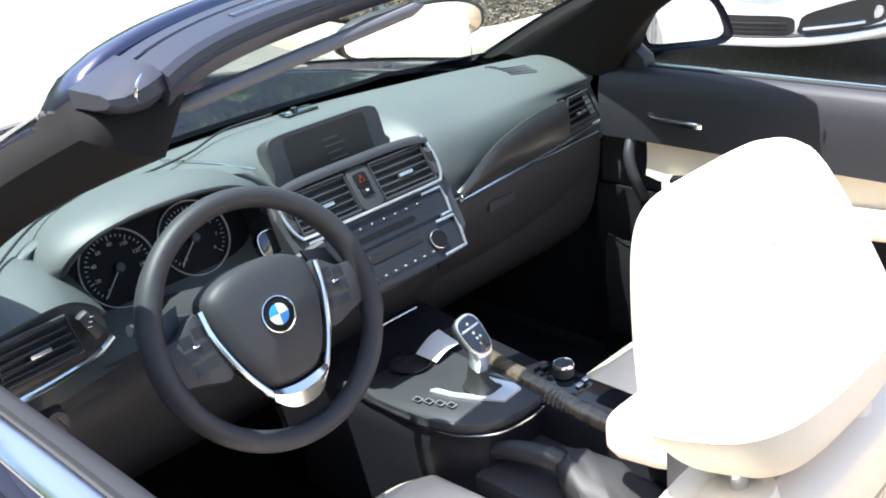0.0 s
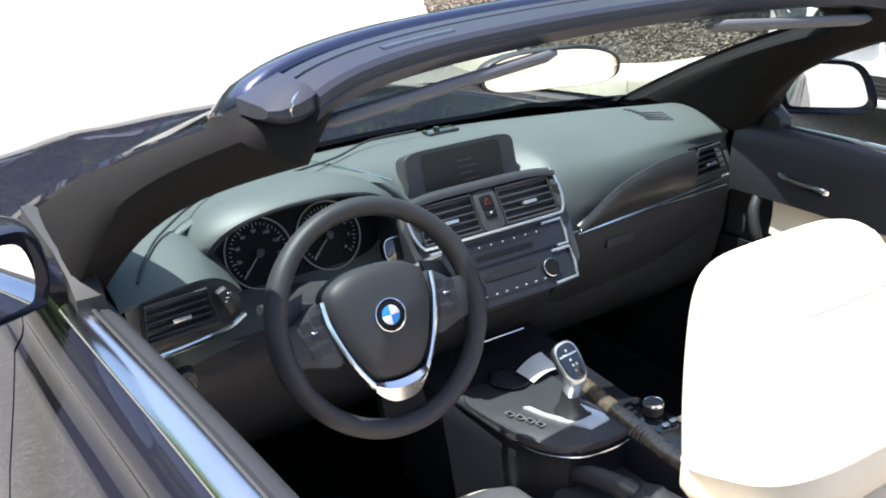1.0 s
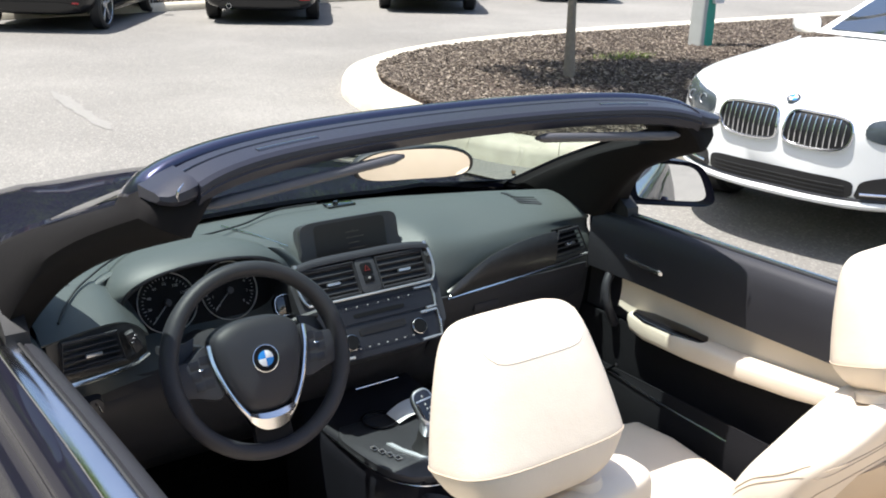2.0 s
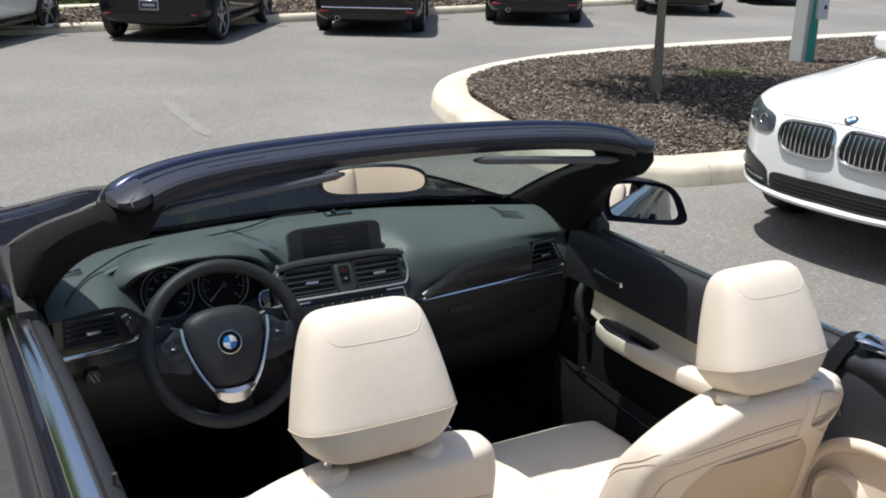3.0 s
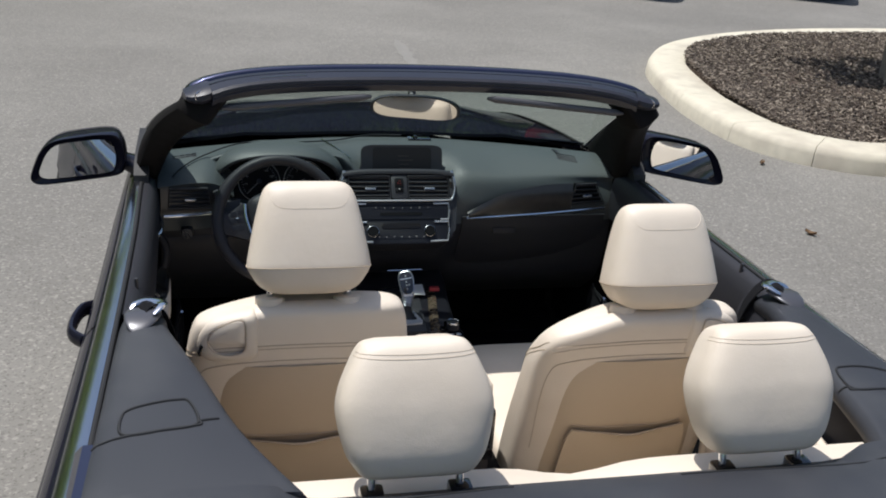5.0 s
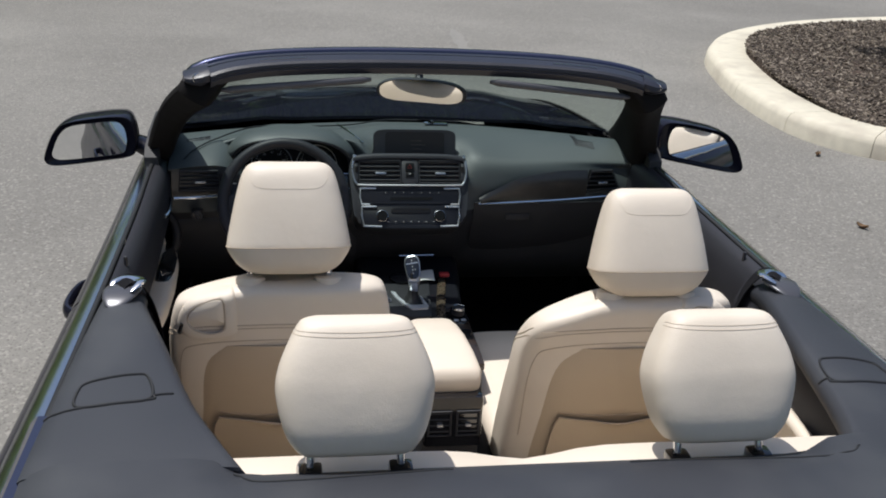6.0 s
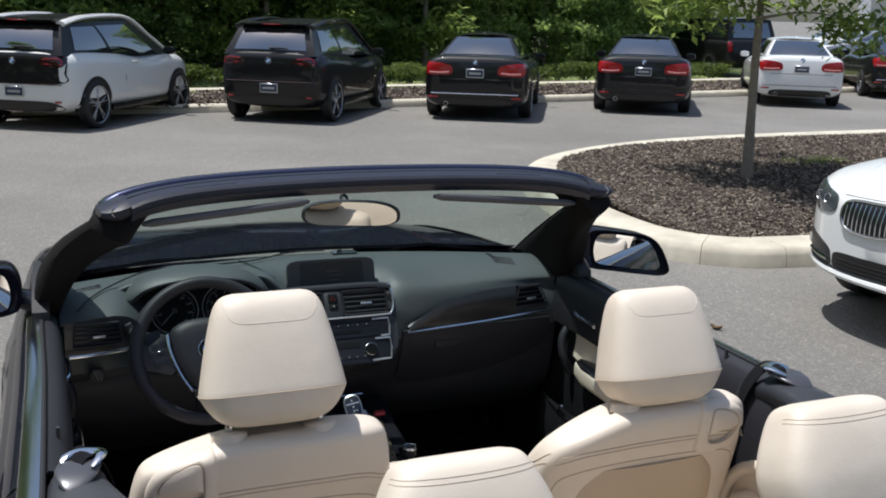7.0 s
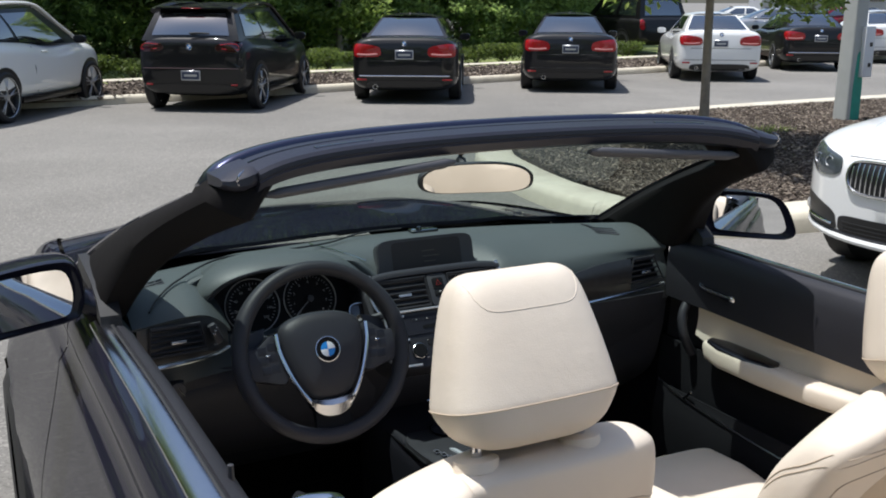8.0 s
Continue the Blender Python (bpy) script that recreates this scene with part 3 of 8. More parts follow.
for side in (-1, 1):
    def own(bm):
        return bm if side < 0 else mirrored(bm)
    # angular end cap where the roof frame meets the header
    sec = [(-0.004, -0.004), (-0.040, -0.0055), (-0.066, -0.0105), (-0.0775, -0.0185), (-0.0790, -0.031), (-0.071, -0.041), (-0.050, -0.046), (-0.010, -0.046)]
    rings = []
    for x, qy, qz in ((-0.536, 0.98, 0.98), (-0.538, 1.0, 1.0), (-0.556, 1.0, 1.0), (-0.568, 0.99, 0.88), (-0.582, 0.95, 0.64), (-0.5935, 0.86, 0.42)):
        hx = max(x, -0.588)
        rings.append([Vector((x - 0.22 * min(0, dy + 0.03) * qy, head_y(hx) - 0.002 + (dy + 0.002) * qy * 0.94, head_z(hx) - 0.006 + (dz + 0.005) * qz * 0.96)) for dy, dz in sec])
    bm = loft(rings)
    bmesh.ops.bevel(bm, geom=[e for e in bm.edges if len(e.link_faces) == 2 and e.calc_face_angle(0) > 0.3], offset=0.0028, segments=2, profile=0.5, affect='EDGES')
    cap_ = part("frame_end_cap", own(bm), M_HEADTRIM, car, "angular dark cap at the header corner", sharp=40)
    y0 = head_y(-0.58) - 0.076
    arc_ = spline([(-0.551, y0 + 0.004, 1.382), (-0.560, y0 - 0.002, 1.376), (-0.564, y0 - 0.002, 1.367), (-0.561, y0 + 0.002, 1.358)], 12)
    part("cap_clip", own(tube(arc_, 0.0014, 6, rr=lambda t: 0.4 + 0.9 * math.sin(math.pi * t))), M_STRIP, cap_, "small bright crescent clip")
    top = ((-0.597, -0.262, 1.318), (-0.604, -0.386, 1.330), (-0.540, -0.412, 1.298), (-0.524, -0.300, 1.300))
    low = ((-0.752, 0.445, 1.010), (-0.748, -0.015, 1.045), (-0.685, 0.015, 1.030), (-0.690, 0.285, 1.055))
    rings, outer = [], []
    for i in range(15):
        t = i / 14
        bow = math.sin(math.pi * t)
        q = [Vector(a).lerp(Vector(b), t) + Vector((-0.011 * bow, 0, 0.018 * bow)) for a, b in zip(top, low)]
        q[1] += Vector((0, 0.055 * bow, 0.0))
        q[2] += Vector((0, 0.045 * bow, 0.0))
        rings.append(spline([q[0], q[0].lerp(q[1], 0.5) + Vector((-0.006, 0, 0.008)), q[1], q[1].lerp(q[2], 0.5) + Vector((0, -0.008, -0.004)), q[2], q[2].lerp(q[3], 0.5) + Vector((0.006, 0, -0.004)), q[3], q[3].lerp(q[0], 0.5)], 24, True))
        e = (q[1] - q[0]).normalized()
        outer.append([q[0] + e * -0.012 + Vector((0.010, 0, 0.002)), q[0] + e * -0.006 + Vector((-0.003, 0, 0.005)), q[0] + e * 0.030 + Vector((-0.008, 0, 0.005)), q[0] + e * 0.042 + Vector((-0.004, 0, 0.001)), q[0] + e * 0.040 + Vector((0.010, 0, -0.004))])
    q = [Vector(p) for p in ((-0.576, -0.275, 1.356), (-0.580, -0.392, 1.352), (-0.500, -0.404, 1.352), (-0.475, -0.285, 1.360))]
    m = [Vector(a).lerp(b, 0.45) + Vector((0.0, -0.004, 0.004)) for a, b in zip(top, q)]
    for q in (m, q):
        rings.insert(0, spline([q[0], q[0].lerp(q[1], 0.5) + Vector((-0.006, 0, 0.008)), q[1], q[1].lerp(q[2], 0.5) + Vector((0, -0.008, -0.004)), q[2], q[2].lerp(q[3], 0.5) + Vector((0.006, 0, -0.004)), q[3], q[3].lerp(q[0], 0.5)], 24, True))
    part("pillar_trim", own(loft(rings)), M_PILLAR, car, "black pillar trim beside the windscreen")
    part("pillar_panel", own(loft(outer)), M_PAINT, car, "glossy dark painted windscreen pillar")
    # mirror sail
    part("mirror_sail", own(loft([[Vector((x, y, z)) for y, z in ((0.24, 1.03), (-0.085, 1.040), (-0.080, 1.072), (-0.05, 1.095), (0.02, 1.115), (0.20, 1.13))] for x in (-0.738, -0.70)])), M_RUBBER, car)

gl = []
for j in range(13):
    t = j / 12
    row = []
    for k in range(33):
        u = -1 + 2 * k / 32
        a = Vector((u * 0.60, head_y(u * 0.60) + 0.105, head_z(u * 0.60) - 0.052))
        b = Vector((u * 0.745, 0.60 - 0.155 * u * u, 1.005))
        p = a.lerp(b, t)
        p.z += 0.025 * math.sin(math.pi * t)
        row.append(p)
    gl.append(row)
glass = part("windscreen", sheet(gl), M_WIND, car, "tinted windscreen glass")
gl = [[Vector((u * 0.70, 0.545 - 0.15 * u * u - d, 1.030 + d * 0.45)) for u in np.linspace(-1, 1, 33)] for d in (0.0, 0.02, 0.045)]
part("windscreen_band", sheet([[p + Vector((0, 0, 0.0)) for p in r] for r in gl], 0.003), M_GLOSS, car, "black ceramic band at the foot of the glass")
# wiper arms
for x0, x1 in ((-0.55, 0.05), (-0.02, 0.55)):
    bm = tube(spline([(x0, 0.585, 1.022), ((x0 + x1) / 2, 0.565, 1.034), (x1, 0.54, 1.036)], 14), 0.008, 6, flat=0.8)
    part("wiper", bm, M_RUBBER, car)

# sun visors
for side in (-1, 1):
    def own(bm):
        return bm if side < 0 else mirrored(bm)
    rings = []
    for i, x in enumerate(np.linspace(-0.505, -0.148, 18)):
        e = min(1.0, min(i, 17 - i) / 1.6 + 0.45)
        t = i / 17
        rings.append(superring((x, -0.378 + 0.022 * t, lerp(1.330, 1.358, t)), (0, 0.95, -0.30), (0, 0.3, 0.95), 0.018 * e, 0.0085 * e, 2.6, 14))
    part("sun_visor", own(loft(rings)), M_VISOR, car, "folded dark grey sun visor under the header")

# interior mirror
rings = []
for d, q in ((0.028, 0.55), (0.022, 0.85), (0.006, 1.0), (-0.008, 1.0), (-0.012, 0.97)):
    rings.append([Vector((0.003, -0.165, 1.285)) + Vector((0.121 * q * c[0], d, 0.0315 * q * c[1] + 0.006 * (1 - c[0] ** 2) * q)) for c in
                  ((math.copysign(abs(math.cos(a)) ** 0.62, math.cos(a)), math.copysign(abs(math.sin(a)) ** 0.75, math.sin(a))) for a in (2 * math.pi * k / 36 for k in range(36)))])
TW = Matrix.Translation((0.003, -0.165, 1.285)) @ Euler((radians(2.0), 0, radians(-16))).to_matrix().to_4x4() @ Matrix.Translation((-0.003, 0.165, -1.285))
bm = loft(rings)
bmesh.ops.transform(bm, matrix=TW, verts=bm.verts)
rm = part("rear_view_mirror", bm, M_BLACK, car, "black framed rear view mirror")
own_ring = [p + Vector((0, -0.0015, 0)) for p in rings[-1]]
cen = Vector((0.003, -0.1785, 1.287))
bm = bmesh.new()
bm.faces.new([bm.verts.new(TW @ (cen + (p - cen) * 0.955)) for p in own_ring])
part("mirror_glass", bm, M_DIM_MIRROR, rm)
part("mirror_stem", tube(spline([(0.003, -0.14, 1.29), (0.003, -0.10, 1.315), (0.003, -0.10, 1.36)], 8), 0.011, 8), M_BLACK, rm)


# ---- dashboard ----
def dash_profile(x):
    """Profile from the glass to the knees at x: (y, z) points."""
    u = x / 0.69
    e = u * u
    w = e if x < 0 else -0.25 * e           # only the driver's end wraps back
    hump = math.exp(-((x + 0.345) / 0.205) ** 6)
    mid = math.exp(-(x / 0.19) ** 6)
    right = smoothstep(0.15, 0.35, x)
    pts = [(0.490 - 0.20 * e, 1.034 - 0.01 * e),
           (0.330 - 0.13 * e, 1.066 - 0.006 * e),
           (0.20 - 0.08 * e, 1.066 + 0.008 * hump - 0.006 * e),
           (0.095 - 0.05 * e, 1.052 + 0.020 * hump - 0.014 * e - 0.01 * right),
           (0.040 - 0.045 * w + 0.02 * mid, 1.020 - 0.012 * e),
           (0.020 - 0.045 * w, 0.975 - 0.008 * e),
           (0.012 - 0.045 * w, 0.930),
           (0.018 - 0.04 * w - 0.045 * mid, 0.870),
           (0.07 - 0.03 * e - 0.07 * mid, 0.79),
           (0.10 - 0.02 * e, 0.68),
           (0.20, 0.58)]
    scr = math.exp(-((x - 0.026) / 0.150) ** 8)      # well in front of the screen
    pts[3] = (pts[3][0], pts[3][1] - 0.045 * scr)
    pts[4] = (pts[4][0] + 0.02 * scr, pts[4][1] - 0.010 * scr)
    if hump > 0.02:                         # open mouth of the instruments
        pts[3] = (lerp(pts[3][0], 0.115, hump), lerp(pts[3][1], 1.078, hump))
        pts[4] = (lerp(pts[4][0], 0.165, hump), lerp(pts[4][1], 1.040, hump))
        pts[5] = (lerp(pts[5][0], 0.150, hump), lerp(pts[5][1], 0.985, hump))
        pts[6] = (lerp(pts[6][0], 0.075, hump), lerp(pts[6][1], 0.935, hump))
    return [Vector((x, y, z)) for y, z in pts]


rows = [spline(dash_profile(x), 40) for x in np.linspace(-0.69, 0.69, 70)]
dash = part("dashboard", sheet([r[:27] for r in rows], 0.006), M_DASH, car, "dark grey grained soft-touch dashboard", sharp=60)
part("lower_dash", sheet([[p + Vector((0, 0.004, 0)) for p in r[26:]] for r in rows], 0.006), M_DOOR, dash)
# lower dash shell in harder black
bm = patch([[(-0.68, 0.02, 0.90), (-0.68, -0.005, 0.84), (-0.68, 0.05, 0.72), (-0.68, 0.2, 0.6)], [(-0.3, 0.035, 0.90), (-0.3, 0.02, 0.84), (-0.3, 0.06, 0.72), (-0.3, 0.2, 0.6)], [(-0.15, 0.03, 0.90), (-0.15, 0.02, 0.84), (-0.15, 0.06, 0.72), (-0.15, 0.2, 0.6)]], 14, 14, 0.006)
for v in bm.verts:
    v.co.y -= 0.012
part("knee_panel", bm, M_DOOR, dash)
bm = patch([[(0.20, -0.002, 0.915), (0.20, 0.012, 0.86), (0.20, 0.075, 0.74), (0.20, 0.2, 0.6)], [(0.42, -0.002, 0.915), (0.42, 0.010, 0.86), (0.42, 0.075, 0.74), (0.42, 0.2, 0.6)], [(0.66, 0.008, 0.915), (0.66, 0.022, 0.86), (0.66, 0.085, 0.74), (0.66, 0.2, 0.6)]], 14, 14, 0.006)
part("glovebox_lid", bm, M_DOOR, dash, "black glovebox lid")
part("glovebox_catch", rbox((0.335, 0.006, 0.868), (0.075, 0.012, 0.022), 0.005), M_DOOR, dash)

# instrument hood: an arched brow over the dials
rings = []
for i in range(29):
    a = lerp(-8, 188, i / 28)
    ca, sa = math.cos(radians(a)), math.sin(radians(a))
    cx = -0.344 + 0.172 * math.copysign(abs(ca) ** 0.75, ca)
    cz = 0.985 + 0.108 * math.copysign(abs(sa) ** 0.75, sa)
    ox = -0.344 + 0.196 * math.copysign(abs(ca) ** 0.75, ca)
    oz = 0.985 + 0.124 * math.copysign(abs(sa) ** 0.75, sa)
    back = 0.020 + 0.035 * (1 - max(0, sa))
    rings.append([Vector((cx, 0.145, cz - 0.008)), Vector((cx, back + 0.02, cz)), Vector((cx, back, cz + 0.004 * sa)), Vector((lerp(cx, ox, 0.5), back - 0.004, lerp(cz, oz, 0.5))), Vector((ox, back + 0.008, oz)),
                  Vector((ox - 0.01 * (ox + 0.352), 0.10, oz + 0.004)), Vector((ox - 0.05 * (ox + 0.352), 0.22, oz - 0.018))])
bm = loft([[r[k] for r in rings] for k in range(2, 7)], None, False, False)
brow = part("instrument_hood", bm, M_DASH, car, "dark brow over the instruments", sharp=70)
part("hood_lining", loft([[r[k] for r in rings] for k in range(0, 3)], None, False, False), M_DOOR, brow)
part("hood_edge", tube([r[2].lerp(r[3], 0.3) for r in rings[2:-2]], 0.0045, 8), M_DOOR, brow, "black edge strip")
M_RING = mat("dial_ring_white", (0.55, 0.55, 0.54), 0.35, vary=0.1)
CL = Matrix.Translation((-0.334, 0.105, 0.985)) @ Euler((radians(90 - 22), 0, 0)).to_matrix().to_4x4()   # z out of the dials, towards the driver


def on_dial(x, y, z=0.0):
    return CL @ Vector((x, y, z))


cluster = part("dial_panel", plate([on_dial(*p) for p in [(q.x, q.y, 0) for q in superring((0, 0.012, 0), (1, 0, 0), (0, 1, 0), 0.172, 0.088, 3.5, 40)]], 0.01, CL.to_3x3() @ Vector((0, 0, 1))), M_DIAL, car, "black instrument cluster with two round dials")
NZ = CL.to_3x3() @ Vector((0, 0, 1))
for cx, red in ((-0.066, False), (0.066, True)):
    cc = on_dial(cx, 0.010, 0.002)
    part("dial_ring", lathe([(0.0614, 0.0), (0.0614, 0.003), (0.0606, 0.0038), (0.0598, 0.003), (0.0594, 0.0)], cc, NZ, 48, cap=False), M_RING, cluster, "thin bright dial ring")
    bm = bmesh.new()
    for k in range(33):
        a = radians(225 - 270 * k / 32)
        L = 0.008 if k % 4 == 0 else 0.004
        R = Matrix.Rotation(a, 3, 'Z')
        rbox(Vector((cx, 0.010, 0.003)) + R @ Vector((0.052 - L / 2, 0, 0)), (L, 0.0014, 0.0006), 0, 1, R, bm)
    for v in bm.verts:
        v.co = CL @ v.co
    part("dial_marks", bm, M_MARK, cluster)
    bm = bmesh.new()
    for k in range(9):
        a = radians(225 - 270 * k / 8)
        word = str(k * 20) if not red else str(k)
        join(bm, text_mesh(word, 0.0085, CL @ Matrix.Translation((cx + 0.038 * math.cos(a), 0.010 + 0.038 * math.sin(a), 0.003))))
    part("dial_numbers", bm, M_MARK, cluster)
    a = radians(225 if not red else 222)
    part("dial_needle", tube([on_dial(cx, 0.010, 0.006), on_dial(cx + 0.050 * math.cos(a), 0.010 + 0.050 * math.sin(a), 0.006)], 0.0011, 6), M_MARK, cluster)
    part("dial_hub", lathe([(0.0, 0.010), (0.007, 0.009), (0.008, 0.002)], cc, NZ, 20), M_BLACK, cluster)
part("cluster_strip", rbox(on_dial(0, -0.072, 0.004), (0.20, 0.004, 0.003), 0.001), M_CHROME, cluster)


def vent(name_parent, corners, depth_axis, rows_n, label, frame=0.006):
    """A framed air outlet between four corners (left low, right low, right high, left high)."""
    ll, lr, ur, ul = [Vector(c) for c in corners]
    ax = Vector(depth_axis).normalized()
    out = [ll, ll.lerp(lr, 0.5), lr, lr.lerp(ur, 0.5), ur, ur.lerp(ul, 0.5), ul, ul.lerp(ll, 0.5)]
    box = part("air_vent", plate([p - ax * 0.022 for p in (ll, lr, ur, ul)], 0.01, ax), M_DIAL, name_parent if name_parent else car, label)
    bm = tube([ll, lr, ur, ul], frame * 0.5, 6, closed=True, up=ax)
    part("vent_frame", bm, M_BLACK, box)
    for k in range(rows_n):
        t = (k + 0.5) / rows_n
        a, b = ll.lerp(ul, t), lr.lerp(ur, t)
        d = (b - a).normalized()
        upv = ax.cross(d).normalized()
        R = Matrix((d, -ax, -upv)).transposed()
        R = R @ Matrix.Rotation(radians(22), 3, 'X')
        part("slat", rbox((a + b) / 2 - ax * 0.006, ((b - a).length - 0.004, 0.014, 0.0032), 0.001, 1, R), M_BLACK, box)
    mid = ll.lerp(lr, 0.52).lerp(ul.lerp(ur, 0.52), 0.42)
    d = (lr - ll).normalized()
    R = Matrix((d, -ax, -ax.cross(d).normalized())).transposed()
    part("vent_tab", rbox(mid + ax * 0.001, ((lr - ll).length * 0.26, 0.008, 0.006), 0.002, 2, R), M_SILVER, box)
    return box


# ---- centre stack ----
STK = Vector((0, -0.83, 0.56)).normalized()       # out of the stack face


def stack(x, s, out=0.0):
    """A place on the stack face: s metres down from the vent's top edge."""
    return Vector((x, 0.031 - 0.56 * s * 0.95, 1.045 - 0.83 * s * 0.95)) + STK * out


def panel(name, x0, x1, s0, s1, out, material, parent, label="", depth=0.012, r=0.006):
    ring = superring(stack((x0 + x1) / 2, (s0 + s1) / 2, out), (1, 0, 0), stack(0, 0) - stack(0, 1), (x1 - x0) / 2, (s1 - s0) / 2, 9, 40)
    return part(name, plate(ring, depth, STK, bevel=min(r * 0.3, 0.002)), material, parent, label)


body = part("console_front", plate(superring(stack(0, 0.108, 0.0), (1, 0, 0), stack(0, 0) - stack(0, 1), 0.172, 0.120, 6, 44, tweak=lambda x, y: (x * (1 + 0.06 * y), y)), 0.08, STK, bevel=0.008), M_BLACK, car, "dark centre stack with vents, radio and climate panel")
pts = [stack(-0.160, -0.002, 0.011), stack(-0.167, 0.030, 0.011), stack(-0.166, 0.062, 0.011), stack(-0.156, 0.088, 0.011), stack(-0.135, 0.0925, 0.011), stack(0.0, 0.0935, 0.012), stack(0.135, 0.0925, 0.011), stack(0.156, 0.088, 0.011), stack(0.166, 0.062, 0.011), stack(0.167, 0.030, 0.011), stack(0.160, -0.002, 0.011)]
part("vent_bezel", tube(spline(pts, 80), 0.0038, 8, up=STK, rr=lambda t: 0.75 + 0.75 * abs(2 * t - 1) ** 5), M_SILVER, body, "satin silver surround of the centre vents")
rings = []
for t in np.linspace(-1, 1, 25):
    fall_ = abs(t) ** 5
    x = t * 0.166
    rings.append([stack(x, 0.009 + 0.012 * fall_, 0.004), stack(x, 0.008 + 0.010 * fall_, 0.015), stack(x, 0.001 + 0.008 * fall_, 0.017), stack(x * 0.995, -0.009 + 0.010 * fall_, 0.011), stack(x * 0.985, -0.014 + 0.014 * fall_, -0.004), stack(x * 0.97, -0.012 + 0.020 * fall_, -0.045), stack(x * 0.97, 0.020, -0.045)])
part("vent_hood", loft(rings), M_DOOR, body, "matte black hood over the centre vents", sharp=60)
for sx in (-1, 1):
    panel("wheel_plate", min(sx * 0.152, sx * 0.164), max(sx * 0.152, sx * 0.164), 0.022, 0.080, 0.011, M_BLACK, body)
for x0, x1 in ((-0.148, -0.028), (0.028, 0.148)):
    vent(car, [stack(x0, 0.085, 0.010), stack(x1, 0.085, 0.010), stack(x1, 0.014, 0.010), stack(x0, 0.014, 0.010)], STK, 5, "black slatted centre air vent")
panel("hazard_block", -0.024, 0.024, 0.010, 0.089, 0.011, M_BLACK, body)
panel("hazard_switch", -0.013, 0.013, 0.022, 0.050, 0.014, M_DIAL, body)
bm = tube([stack(-0.006, 0.040, 0.0146), stack(0.006, 0.040, 0.0146), stack(0, 0.028, 0.0146)], 0.0009, 5, closed=True, up=STK)
part("hazard_sign", bm, mat("hazard_red", (0.20, 0.015, 0.012), 0.4), body)
panel("lock_switch", -0.012, 0.012, 0.052, 0.068, 0.0135, M_DIAL, body)
part("lock_mark", rbox(stack(0.0, 0.0575, 0.0142), (0.005, 0.003, 0.004), 0.0006, 1), M_MARK, body)
for x in (-0.159, 0.159):
    part("thumb_wheel", rbox(stack(x * 0.985, 0.047, 0.008), (0.008, 0.012, 0.032), 0.003), M_RUBBER, body)
# audio strip
panel("audio_panel", -0.146, 0.146, 0.104, 0.150, 0.006, M_CONSOLE, body, "black audio panel with a disc slot")
panel("disc_slot", -0.060, 0.066, 0.130, 0.139, 0.0075, M_DIAL, body)
for k in range(7):
    x = -0.072 + 0.026 * k
    panel("preset_key", x - 0.012, x + 0.012, 0.111, 0.119, 0.0068, M_CONSOLE, body)
    part("key_mark", rbox(stack(x, 0.1150, 0.0070), (0.0026, 0.0022, 0.0026), 0.0004, 1), M_MARK, body)
for sx in (-1, 1):
    pts = [stack(sx * 0.100, 0.102, 0.007), stack(sx * 0.145, 0.102, 0.007), stack(sx * 0.147, 0.125, 0.007), stack(sx * 0.143, 0.152, 0.007), stack(sx * 0.118, 0.153, 0.007)]
    part("audio_bracket", tube(pts, 0.0031, 8), M_SILVER, body, "satin silver bracket")
    pts = [stack(sx * 0.100, 0.160, 0.007), stack(sx * 0.142, 0.160, 0.007), stack(sx * 0.143, 0.185, 0.007), stack(sx * 0.137, 0.220, 0.007), stack(sx * 0.085, 0.222, 0.007)]
    part("climate_bracket", tube(pts, 0.0031, 8), M_SILVER, body, "satin silver bracket")
    kn = part("climate_knob", lathe([(0.016, 0.0), (0.016, 0.006), (0.0145, 0.008), (0.0, 0.008)], stack(sx * 0.084, 0.190, 0.006), STK, 28), M_DIAL, body, "black knob with a bright ring")
    part("knob_ring", lathe([(0.0172, 0.004), (0.0172, 0.0072), (0.0160, 0.0080)], stack(sx * 0.084, 0.190, 0.006), STK, 28, cap=False), M_STRIP, kn)
panel("climate_panel", -0.144, 0.144, 0.156, 0.226, 0.005, M_CONSOLE, body, "black climate control panel")
panel("climate_display", -0.058, 0.058, 0.164, 0.180, 0.0065, M_SCREEN, body)
for k in range(7):
    x = -0.066 + 0.022 * k
    panel("climate_key", x - 0.0100, x + 0.0100, 0.201, 0.212, 0.0062, M_CONSOLE, body)
    part("key_mark", rbox(stack(x, 0.2065, 0.0064), (0.0045, 0.0014, 0.0022), 0), M_MARK, body)

# screen
TS = Matrix.Translation((0.026, 0.112, 1.046)) @ Euler((radians(90 - 14), 0, radians(0))).to_matrix().to_4x4()
bm = loft([[TS @ Vector((x * q * (1.0 + 0.10 * (y < 0)), y * q + 0.0, z)) for x, y in ((p.x, p.y) for p in superring((0, 0, 0), (1, 0, 0), (0, 1, 0), 0.126, 0.060, 8, 36))] for z, q in ((-0.05, 0.90), (-0.012, 0.97), (0.0, 1.0), (0.005, 0.985))])
disp = part("display_screen", bm, M_BLACK, car, "free-standing dark display on the dashboard")
bm = bmesh.new()
bm.faces.new([bm.verts.new(TS @ Vector((p.x, p.y + 0.002, 0.0062))) for p in superring((0, 0, 0), (1, 0, 0), (0, 1, 0), 0.090, 0.050, 14, 36)])
part("display_glass", bm, M_SCREEN, disp, "dark glossy display glass")
bars = bmesh.new()
